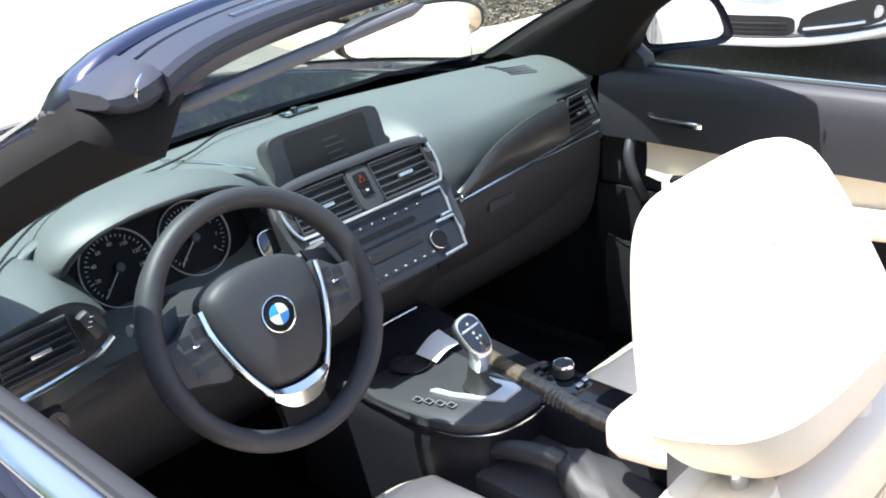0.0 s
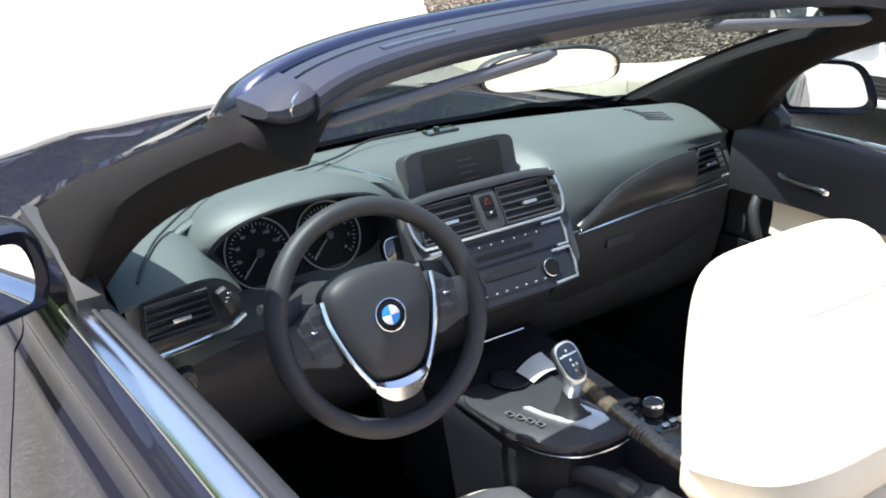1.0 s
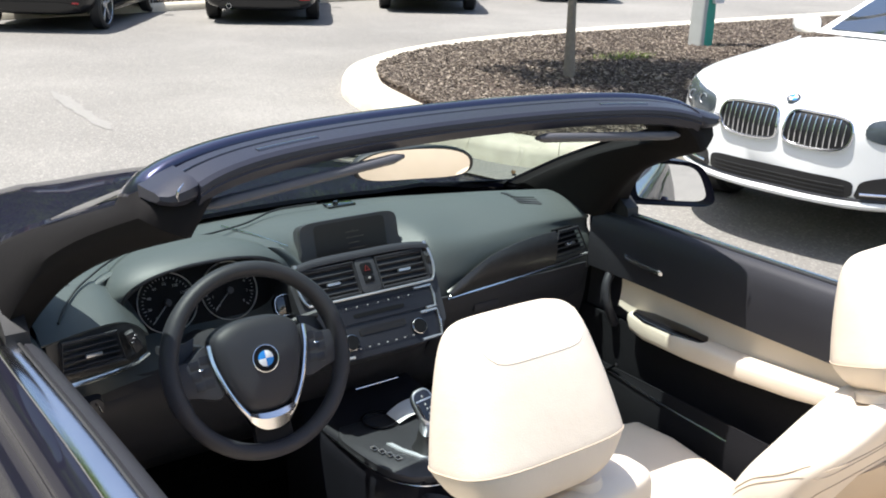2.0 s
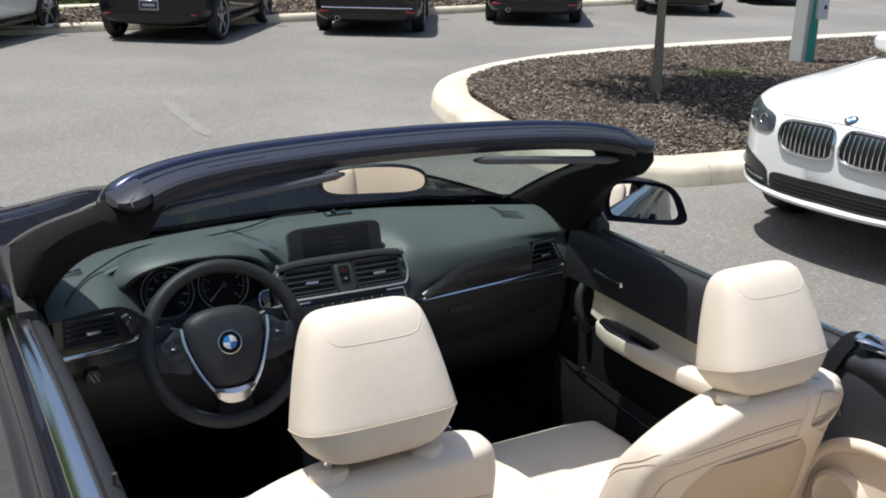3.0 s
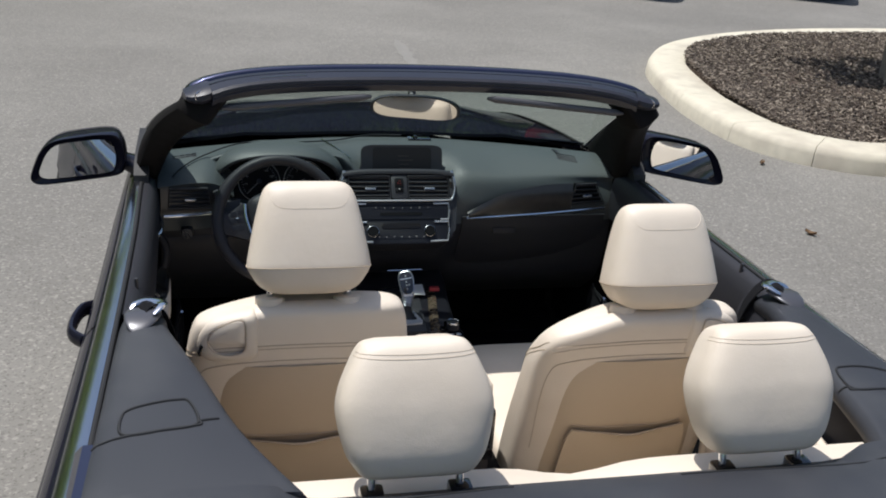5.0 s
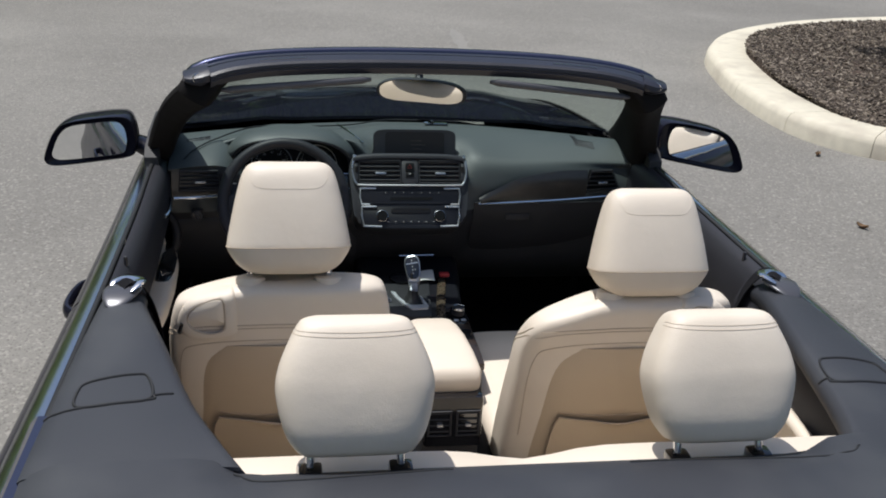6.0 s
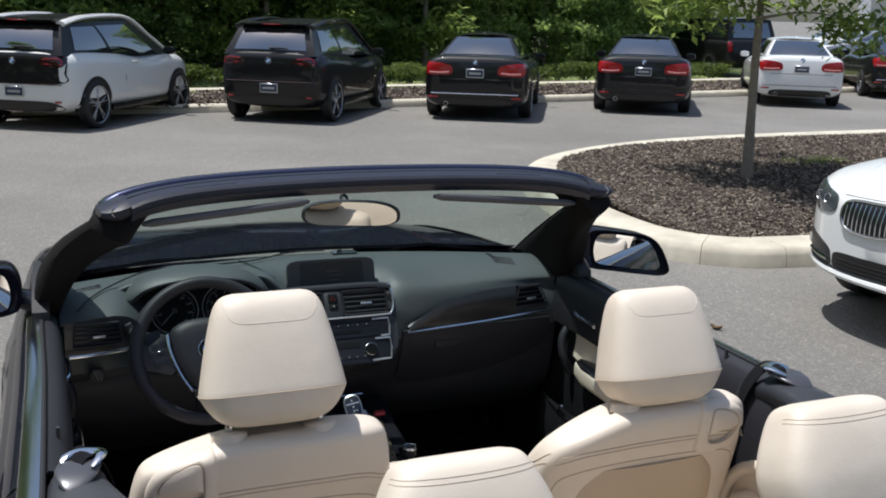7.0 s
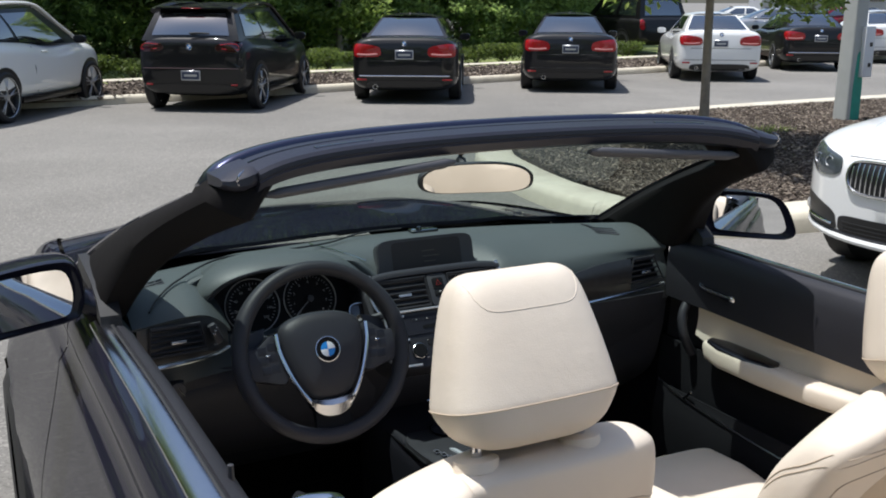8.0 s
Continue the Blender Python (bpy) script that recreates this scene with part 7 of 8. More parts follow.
def city_car(name, label, m, m2):
    """A tall, short electric hatchback with a dark tail and roof."""
    top = thing(name, label, "car", "parked cars")
    sh = Shell([(-1.96, 0.60), (-1.94, 0.74), (-1.86, 0.82), (-1.5, 0.875), (-0.6, 0.885), (0.6, 0.885), (1.4, 0.87), (1.75, 0.78), (1.95, 0.62), (2.04, 0.42)],
               [(-1.96, 0.42), (-1.9, 0.28), (-1.5, 0.22), (1.5, 0.22), (2.04, 0.34)],
               [(-1.96, 1.04), (-1.9, 1.12), (-1.6, 1.16), (-0.6, 1.12), (0.3, 1.02), (1.0, 1.06), (1.4, 1.03), (1.85, 0.88), (2.04, 0.66)], 4.6)
    part("body", sh.mesh(), m, top, sharp=60)
    greenhouse(top, [(-0.76, -1.92, 1.06), (-0.60, -1.66, 1.50), (-0.62, 0.10, 1.54), (-0.78, 1.10, 1.0)], 1.605, M_CAR_BLACK, [("left", (0.10, 0.16), (0.40, 0.86)), ("left", (0.43, 0.04), (0.86, 0.88)), ("right", (0.14, 0.04), (0.57, 0.88)), ("right", (0.60, 0.16), (0.90, 0.86)), ("front", (0.06, 0.06), (0.94, 0.94))])
    for s in (-1, 1):
        rail = spline([(s * 0.60, -1.68, 1.49), (s * 0.615, -1.55, 1.525), (s * 0.615, -1.15, 1.585), (s * 0.605, -0.4, 1.610), (s * 0.62, 0.15, 1.56), (s * 0.70, 0.65, 1.28), (s * 0.785, 1.12, 1.02)], 24)
        part("roof_rail", tube(rail, 0.085, 8, flat=0.5, rr=lambda t: 1.05 - 0.62 * t), m, top)
    # black hatch from window to bumper
    hatch = part("tailgate", on_end(sh, [(-0.74, 0.68), (0, 0.66), (0.74, 0.68), (0.79, 0.82), (0.78, 1.00), (0.60, 1.075), (0, 1.09), (-0.60, 1.075), (-0.78, 1.00), (-0.79, 0.82)], False, 0.008, 0.04, 44), M_CAR_BLACK, top, "glossy black tailgate")
    rl, rh = Vector((-0.76, -1.92, 1.06)), Vector((-0.60, -1.66, 1.50))

    def R(p):
        return Vector((-p.x, p.y, p.z))
    part("hatch_frame", sheet(quad_patch((R(rl), rl, rh, R(rh)), 0.05, (0.0, 0.0), (1, 1), 0.006)), M_CAR_BLACK, top)
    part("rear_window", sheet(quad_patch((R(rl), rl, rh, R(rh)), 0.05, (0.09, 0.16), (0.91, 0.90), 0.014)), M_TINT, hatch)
    part("roof_spoiler", loft([[Vector((x, y, z)) for y, z in ((-1.55, 1.57), (-1.80, 1.545), (-1.80, 1.525), (-1.55, 1.50))] for x in (-0.56, -0.3, 0, 0.3, 0.56)]), M_CAR_BLACK, top)
    part("roof_panel", sheet([[Vector((x, y, 1.548 + 0.056 * math.sin(math.pi * (x + 0.58) / 1.16) ** 0.6 * math.sin(math.pi * (0.12 + 0.76 * (y + 1.5) / 1.65)) ** 0.5)) for x in np.linspace(-0.52, 0.52, 9)] for y in np.linspace(-1.48, 0.12, 9)], 0.004), M_CAR_BLACK, top)
    for s in (-1, 1):
        for y in (-1.285, 1.285):
            arch(top, sh, s, y, 0.35)
            road_wheel(top, s * 0.818, y, 0.35, 5, M_SILVER, 0.085, 0.80)
        lamp = part("tail_lamp", on_end(sh, [(s * 0.42, 0.93), (s * 0.72, 0.90), (s * 0.785, 0.99), (s * 0.72, 1.055), (s * 0.46, 1.03)], False, 0.012, 0.04), M_SMOKED, top, "smoked red tail lamp")
        part("lamp_bar", tube(spline([sh.face([(x, z)], False, 0.016)[0] for x, z in ((s * 0.48, 1.01), (s * 0.70, 1.02), (s * 0.745, 0.94), (s * 0.50, 0.95))], 16), 0.006, 6), M_TAIL, lamp)
        car_mirror(top, s * 0.86, 0.85, 1.06, M_CAR_BLACK)
        part("side_skirt", rbox((s * 0.86, 0, 0.28), (0.05, 1.75, 0.10), 0.02), M_CAR_BLACK, top)
        part("door_handle", rbox((s * (sh.side(-0.15, 0.92) + 0.010), -0.15, 0.92), (0.025, 0.18, 0.028), 0.01, 1), m, top)
        pts = [(s * (sh.side(y, z) + 0.004), y, z) for y, z in ((-0.45, 1.0), (-0.47, 0.7), (-0.40, 0.36))]
        part("door_joint", tube(pts, 0.005, 5), M_GRILLE, top)
        part("reflector", rbox((s * 0.66, sh.end(0.66, 0.42, False) - 0.004, 0.42), (0.10, 0.02, 0.028), 0.005, 1), M_TAIL, top)
    part("rear_valance", on_end(sh, [(-0.6, 0.28), (0, 0.27), (0.6, 0.28), (0.70, 0.36), (0.5, 0.42), (0, 0.425), (-0.5, 0.42), (-0.70, 0.36)], False, 0.008, 0.04), M_GRILLE, top)
    number_plate(top, sh, 0.555)
    part("rear_wiper", tube(spline([(0.0, -1.935, 1.175), (0.14, -1.925, 1.18), (0.30, -1.905, 1.17)], 8), 0.012, 6), M_RUBBER, hatch)
    for z in (0.66,):
        part("bumper_line", tube([Vector((x, sh.end(x, z, False) - 0.012, z)) for x in np.linspace(-0.74, 0.74, 19)], 0.006, 5), M_SMOKED, top)
    badge_disc(top, (0, sh.end(0, 0.98, False) - 0.012, 0.98), (0, -1, 0.1), 0.045)
    part("light_bar", rbox((0, -1.805, 1.535), (0.30, 0.02, 0.012), 0.004, 1), M_TAIL, top)
    return top


def parked(ob, x, y, heading):
    """Stands a car with its middle at x, y; heading in degrees to the right of +y."""
    ob.matrix_basis = pose(x, y, 0, 0, 0, -heading)
    return ob


def from_rear(x, y, half, hd):
    return x + math.sin(radians(hd)) * half, y + math.cos(radians(hd)) * half, hd


c1 = city_car("electric_hatchback", "white electric hatchback with black tail, parked by the kerb", M_CAR_WHITE, M_CAR_BLACK)
parked(c1, *from_rear(-0.90, 13.22, 1.285, 33))
c2 = city_car("electric_hatchback", "black electric hatchback parked by the kerb", M_CAR_BLACK, M_CAR_BLACK)
parked(c2, *from_rear(2.78, 13.56, 1.285, 34))
c3 = sedan("sedan_car", "black saloon car with chrome bumper strip, parked", M_CAR_BLACK, True)
parked(c3, *from_rear(6.30, 13.62, 1.405, 29))
c4 = sedan("sedan_car", "dark grey saloon car parked by the kerb", M_CAR_DARK)
parked(c4, *from_rear(9.98, 14.12, 1.405, 33))
c5 = sedan("sedan_car", "white saloon car with red tail lamps, parked", M_CAR_WHITE)
parked(c5, *from_rear(14.35, 14.90, 1.405, 34))


def again(ob, x, y, hd, label):
    q = copy_thing(ob, pose(x, y, 0, 0, 0, -hd))
    q["label"] = label
    return q


again(c3, *from_rear(18.75, 16.25, 1.405, 33), "black saloon car parked beyond a white one")
again(c5, *from_rear(23.2, 17.6, 1.405, 34), "white saloon car beyond the lamp post")
c8 = sedan("sedan_car", "silver saloon car in the farther car park", M_CAR_SILVER)
parked(c8, 31.5, 30.5, -60)
c9 = sedan("sedan_car", "dark red saloon car in the farther car park", M_CAR_RED)
parked(c9, 37.5, 32.5, -70)
again(c8, 41.5, 34.0, 35, "silver saloon car at the far end of the car park")
again(c5, 36.0, 37.5, -65, "white saloon car in the farther car park")


def off_roader():
    top = thing("off_road_car", "tall black off-road car behind the hedge", "car", "parked cars")
    sh = Shell([(-2.35, 0.70), (-2.3, 0.88), (-1.8, 0.95), (1.8, 0.95), (2.2, 0.88), (2.4, 0.7)], [(-2.35, 0.5), (-2.2, 0.36), (2.2, 0.36), (2.4, 0.5)], [(-2.35, 1.12), (-2.25, 1.20), (0.5, 1.20), (1.0, 1.20), (2.2, 1.08), (2.4, 0.9)], 6)
    part("body", sh.mesh(), M_CAR_BLACK, top)
    greenhouse(top, [(-0.84, -2.25, 1.15), (-0.70, -2.05, 1.78), (-0.70, 0.15, 1.78), (-0.82, 0.95, 1.15)], 1.84, M_CAR_BLACK, [("rear", (0.1, 0.15), (0.9, 0.85)), ("left", (0.08, 0.15), (0.40, 0.85)), ("left", (0.46, 0.15), (0.86, 0.85)), ("right", (0.14, 0.15), (0.54, 0.85)), ("right", (0.60, 0.15), (0.92, 0.85)), ("front", (0.06, 0.06), (0.94, 0.94))], (0.02, 0.02, 0.02))
    for s in (-1, 1):
        for y in (-1.45, 1.45):
            arch(top, sh, s, y, 0.40)
            road_wheel(top, s * 0.84, y, 0.40, 6, M_SILVER)
        part("tail_lamp", on_end(sh, [(s * 0.72, 0.86), (s * 0.84, 0.86), (s * 0.85, 1.10), (s * 0.74, 1.10)], False, 0.012, 0.05), M_TAIL, top, "red tail lamp")
    return top


parked(off_roader(), 19.0, 24.3, 5)


def big_saloon():
    top = thing("white_saloon", "large white saloon car with chrome twin grilles, facing the convertible", "car", "parked cars")
    sh = Shell([(-2.55, 0.62), (-2.50, 0.80), (-2.2, 0.90), (-1.4, 0.93), (1.3, 0.93), (1.70, 0.922), (1.95, 0.885), (2.12, 0.815), (2.25, 0.70), (2.34, 0.56), (2.41, 0.36), (2.43, 0.2)],
               [(-2.55, 0.40), (-2.4, 0.24), (0, 0.20), (1.7, 0.22), (2.1, 0.28), (2.36, 0.31), (2.44, 0.36)],
               [(-2.55, 1.0), (-2.4, 1.09), (-1.6, 1.10), (-0.5, 1.02), (0.6, 1.02), (0.95, 1.04), (1.4, 1.00), (1.9, 0.955), (2.15, 0.91), (2.30, 0.865), (2.39, 0.80), (2.44, 0.68)], 5.0)
    part("body", sh.mesh(64), M_CAR_WHITE, top, "white painted body", sharp=60)
    greenhouse(top, [(-0.72, -2.05, 1.06), (-0.53, -1.35, 1.41), (-0.56, -0.25, 1.42), (-0.78, 0.64, 1.03)], 1.475, M_CAR_WHITE, [("rear", (0.045, 0.08), (0.955, 0.94)), ("left", (0.16, 0.12), (0.46, 0.90)), ("left", (0.50, 0.12), (0.86, 0.90)), ("right", (0.14, 0.12), (0.50, 0.90)), ("right", (0.54, 0.12), (0.84, 0.90)), ("front", (0.05, 0.05), (0.95, 0.95))])
    for s in (-1, 1):
        for y in (-1.484, 1.484):
            arch(top, sh, s, y, 0.335)
            road_wheel(top, s * 0.836, y, 0.335, 10, M_SILVER)
        # twin grilles
        kid = [(s * 0.040, 0.640), (s * 0.18, 0.622), (s * 0.33, 0.635), (s * 0.385, 0.690), (s * 0.380, 0.765), (s * 0.33, 0.798), (s * 0.20, 0.806), (s * 0.050, 0.798), (s * 0.022, 0.71)]
        g = part("grille", on_end(sh, kid, True, 0.004, 0.05, 40), M_GRILLE, top, "black grille with bright bars and chrome rim")
        rim = spline([(x, 0, z) for x, z in kid], 44, True)
        part("grille_rim", tube(sh.face([(p.x, p.z) for p in rim], True, 0.010), 0.0085, 6, closed=True, up=(0, 1, 0)), M_CHROME, g)
        for k in range(10):
            x = s * (0.060 + 0.0325 * k)
            z0 = (0.645 if k < 8 else 0.66) - 0.012 * math.sin(math.pi * k / 9)
            pts = sh.face([(x, z) for z in np.linspace(z0, 0.792 - 0.02 * (k > 8), 6)], True, 0.016)
            part("grille_bar", tube(pts, 0.0030, 5, up=(0, 1, 0)), M_CHROME, g)
        lampo = [(s * 0.46, 0.715), (s * 0.58, 0.690), (s * 0.70, 0.705), (s * 0.79, 0.765), (s * 0.835, 0.835), (s * 0.74, 0.850), (s * 0.58, 0.825), (s * 0.46, 0.795)]
        lamp = part("headlamp", on_end(sh, lampo, True, 0.006, 0.05, 30), M_HEADLAMP, top, "clear headlamp with dark inner rings")
        for cx_l in (0.56, 0.68):
            y = sh.end(s * cx_l, 0.768, True)
            part("lamp_ring", lathe([(0.030, 0.0), (0.030, 0.006), (0.027, 0.007), (0.025, 0.004)], (s * cx_l, y + 0.002, 0.768), (s * 0.25, 1, 0.1), 24, cap=False), M_SILVER, lamp)
        fog = [(s * 0.455, 0.392), (s * 0.62, 0.395), (s * 0.77, 0.42), (s * 0.835, 0.475), (s * 0.825, 0.545), (s * 0.74, 0.555), (s * 0.60, 0.528), (s * 0.475, 0.488), (s * 0.45, 0.44)]
        f = part("fog_intake", on_end(sh, fog, True, 0.004, 0.05, 26), M_GRILLE, top, "black fog lamp recess")
        part("fog_lamp", lathe([(0.0, 0.016), (0.030, 0.012), (0.036, 0.0)], (s * 0.755, sh.end(s * 0.765, 0.475, True), 0.475), (s * 0.5, 1, 0), 20), M_FOG, f)
        part("fog_bar", tube(sh.face([(s * x, 0.425 + 0.06 * (x - 0.55)) for x in np.linspace(0.47, 0.72, 7)], True, 0.012), 0.008, 6), M_CHROME, f)
        car_mirror(top, s * 0.88, 0.42, 1.06, M_CAR_WHITE)
        pts = [(s * x, y, sh.dims(y)[2] * 1.0 - 0.012 + 0.003) for x, y in ((0.42, 2.20), (0.55, 1.9), (0.66, 1.4), (0.70, 1.0))]
        part("bonnet_crease", tube(spline(pts, 14), 0.006, 5), M_CAR_WHITE, top)
    part("air_intake", on_end(sh, [(-0.40, 0.388), (-0.20, 0.380), (0.20, 0.380), (0.40, 0.388), (0.43, 0.435), (0.40, 0.480), (0.2, 0.488), (-0.2, 0.488), (-0.40, 0.480), (-0.43, 0.435)], True, 0.004, 0.05, 44), M_GRILLE, top, "wide black lower intake")
    for k in range(3):
        z = 0.405 + 0.022 * k
        part("intake_bar", tube(sh.face([(x, z) for x in np.linspace(-0.39, 0.39, 17)], True, 0.007), 0.004, 5), M_GRILLE, top)
    part("front_lip", tube(sh.face([(x, 0.352 + 0.05 * abs(x) ** 3) for x in np.linspace(-0.82, 0.82, 25)], True, 0.008), 0.022, 8), M_CAR_WHITE, top)
    part("lip_shadow_strip", tube(sh.face([(x, 0.378 + 0.05 * abs(x) ** 3) for x in np.linspace(-0.80, 0.80, 25)], True, 0.002), 0.010, 6), M_GRILLE, top)
    badge_disc(top, (0, sh.end(0, 0.848, True) - 0.004, 0.850), (0, 1, 1.7), 0.036)
    part("bonnet_joint", tube(sh.face([(x, 0.825 - 0.02 * abs(x)) for x in np.linspace(-0.42, 0.42, 15)], True, 0.0), 0.0022, 5), M_GRILLE, top)
    return top


white = big_saloon()
parked(white, 5.97, 1.80, -97.0)


# ---- plants, lamp post, far strip ----
M_BARK = mat("grey_bark", (0.26, 0.22, 0.17), 0.9, vary=0.35, scale=18, bump=0.8, bscale=45, bdist=0.01)


def leaf_mat(name, dark, light):
    m = mat(name, light, 0.5, spec=0.35)
    nt = m.node_tree
    geo = nt.nodes.new("ShaderNodeNewGeometry")
    cr = nt.nodes.new("ShaderNodeValToRGB")
    cr.color_ramp.elements[0].color, cr.color_ramp.elements[1].color = (*dark, 1), (*light, 1)
    nt.links.new(geo.outputs["Random Per Island"], cr.inputs[0])
    p = nt.nodes["Principled BSDF"]
    nt.links.new(cr.outputs[0], p.inputs["Base Color"])
    tr = nt.nodes.new("ShaderNodeBsdfTranslucent")
    nt.links.new(cr.outputs[0], tr.inputs[0])
    mx = nt.nodes.new("ShaderNodeMixShader")
    mx.inputs[0].default_value = 0.6
    nt.links.new(p.outputs[0], mx.inputs[1])
    nt.links.new(tr.outputs[0], mx.inputs[2])
    nt.links.new(mx.outputs[0], nt.nodes["Material Output"].inputs[0])
    return m


M_LEAF = leaf_mat("tree_leaf", (0.075, 0.13, 0.030), (0.42, 0.53, 0.13))
M_LEAF_DEEP = leaf_mat("wood_leaf", (0.10, 0.17, 0.052), (0.48, 0.62, 0.19))
M_LEAF_HEDGE = leaf_mat("hedge_leaf", (0.045, 0.075, 0.020), (0.20, 0.26, 0.055))
M_GRASS = mat("rough_grass", (0.17, 0.21, 0.06), 0.9, vary=0.4, scale=3, bump=0.8, bscale=30, bdist=0.03, stain=(0.27, 0.27, 0.10), stain_scale=0.6)


def leaves(name, clumps, count, size, rng, material, parent=None, label="", flat=0.6, crop=99.0):
    """Many small folded leaves scattered in clumps (centre, radius)."""
    verts, faces = [], []
    weights = [r ** 2 for _, r in clumps]
    for c, r in rng.choices(clumps, weights, k=count):
        d = Vector((rng.gauss(0, 1), rng.gauss(0, 1), rng.gauss(0, 1) * flat))
        d = d.normalized() * r * rng.random() ** 0.45
        p = Vector(c) + d
        if p.z > crop:
            p.z = crop - 0.05 * rng.random()
        s = size * rng.uniform(0.6, 1.4)
        R = Euler((rng.uniform(-0.9, 0.9), rng.uniform(-0.9, 0.9), rng.uniform(0, 6.283))).to_matrix()
        b = len(verts)
        for q in ((-1, 0, 0), (0, -0.42, 0.12), (1, 0, -0.1), (0, 0.42, 0.12)):
            verts.append(p + R @ (Vector(q) * s))
        faces.append((b, b + 1, b + 2))
        faces.append((b, b + 2, b + 3))
    me = bpy.data.meshes.new(name)
    me.from_pydata(verts, [], faces)
    me.materials.append(material)
    ob = new(name, me)
    if parent:
        ob.parent = parent
    if label:
        ob["label"] = label
    return ob


def tree(name, label, seed, height, fork, spread, girth, count, size, leaf, group, low=0):
    rng = random.Random(seed)
    top = thing(name, label, "tree", group)
    bm = bmesh.new()
    lean = Vector((rng.uniform(-0.04, 0.04), rng.uniform(-0.04, 0.04), 1))
    trunk = [Vector((lean.x * h + 0.03 * math.sin(h * 2.1 + seed) * h / height, lean.y * h, h)) for h in np.linspace(-0.1, height * 0.92, 14)]
    tube(trunk, girth, 10, bm, rr=lambda t: (1.25 - 0.3 * min(1, t * 8)) * (1 - 0.85 * t))
    clumps = []
    for k in range(13):
        h = lerp(fork, height * 0.9, (k + 0.5) / 13)
        a = k * 2.4 + rng.uniform(-0.4, 0.4)
        reach = spread * (0.55 + 0.45 * math.sin(math.pi * (k + 1.5) / 15)) * rng.uniform(0.75, 1.1)
        b0 = Vector((lean.x * h, lean.y * h, h))
        tip = b0 + Vector((math.cos(a) * reach, math.sin(a) * reach, reach * (rng.uniform(0.15, 0.5) if k >= low else 0.02)))
        mid = b0.lerp(tip, 0.5) + Vector((0, 0, 0.06 * reach))
        tube(spline([b0, mid, tip], 7), girth * 0.32, 6, bm, rr=lambda t: 1 - 0.8 * t)
        for t, r in ((0.45, 0.26), (0.72, 0.30), (0.95, 0.26), (1.1, 0.18)):
            p = b0.lerp(tip, t) + Vector((rng.gauss(0, 0.12), rng.gauss(0, 0.12), rng.gauss(0, 0.10))) * spread
            clumps.append((p, spread * r * rng.uniform(0.75, 1.2)))
    clumps.append((Vector((0, 0, height)), spread * 0.3))
    part("trunk", bm, M_BARK, top)
    leaves("crown", clumps, count, size, rng, leaf, top)
    return top


young = tree("young_tree", "slim young tree with a light green crown in the mulch", 3, 5.6, 1.55, 1.55, 0.056, 12000, 0.055, M_LEAF, "", 4)
young.location = (5.88, 5.67, 0.12)

# far strip behind the parked cars
FO, FE, FN = Vector((5.2, 15.20, 0)), Vector((0.985, 0.172, 0)).normalized(), Vector((-0.172, 0.985, 0)).normalized()


def far(s, d, z=0.0):
    return FO + FE * s + FN * d + Vector((0, 0, z))


line = [far(s, 0.16 * smoothstep(0, -14, s) * max(0.0, -s) ** 1.1) for s in np.linspace(22, -40, 90)]
kerb_run([p for p in reversed(line)], -0.16, 0.14, "kerb_far", "pale concrete kerb behind the parked cars", step=6)
bm = sheet([[far(s, d, 0.10 + 0.03 * noise.noise(Vector((s * 0.6, d, 0)))) for d in (0.12, 0.8, 1.5, 2.2, 2.95)] for s in np.linspace(-40, 22, 80)])
tagged(part("far_bed", bm, M_SOIL), "strip of brown mulch behind the far kerb", "mulch bed", kind="structure")
bm = sheet([[far(s, d, 0.06) for d in (2.9, 3.15, 3.4)] for s in np.linspace(-40, 22, 30)])
for v in bm.verts:
    v.co.z = 0.155
tagged(part("footpath", bm, M_CURB), "pale concrete footpath along the hedge", "footpath", kind="structure")
bm = sheet([[far(s, d, 0.05 + 0.04 * noise.noise(Vector((s * 0.2, d * 0.2, 3)))) for d in np.linspace(3.4, 40, 14)] for s in np.linspace(-60, 24, 30)])
tagged(part("verge", bm, M_GRASS), "rough green ground under the trees", "grass", kind="structure")


def bed_chips(r):
    p = far(r.uniform(-16, 20), r.uniform(0.15, 2.85))
    return (p.x, p.y, 0.12 + r.uniform(0.0, 0.03))


chips("bark_mulch", "brown bark chips along the far kerb", 14000, bed_chips, 0.11, random.Random(9))


def shrub(seed):
    rng = random.Random(seed)
    top = thing("hedge_shrub", "low clipped green hedge shrub behind the kerb", "shrub", "hedge row")
    bm = bmesh.new()
    clumps = []
    for k in range(9):
        a = rng.uniform(0, 6.283)
        r = rng.uniform(0.1, 0.42)
        tip = Vector((math.cos(a) * r * 1.25, math.sin(a) * r * 0.85, rng.uniform(0.24, 0.38)))
        tube([Vector((0, 0, 0)), tip * 0.5 + Vector((0, 0, 0.05)), tip], 0.014, 5, bm)
        clumps.append((tip, rng.uniform(0.22, 0.28)))
    for k in range(7):
        clumps.append((Vector((rng.uniform(-0.42, 0.42), rng.uniform(-0.25, 0.25), rng.uniform(0.22, 0.44))), 0.24))
    part("stem", bm, M_BARK, top)
    leaves("foliage", clumps, 1900, 0.036, rng, M_LEAF_HEDGE, top, crop=0.50)
    return top


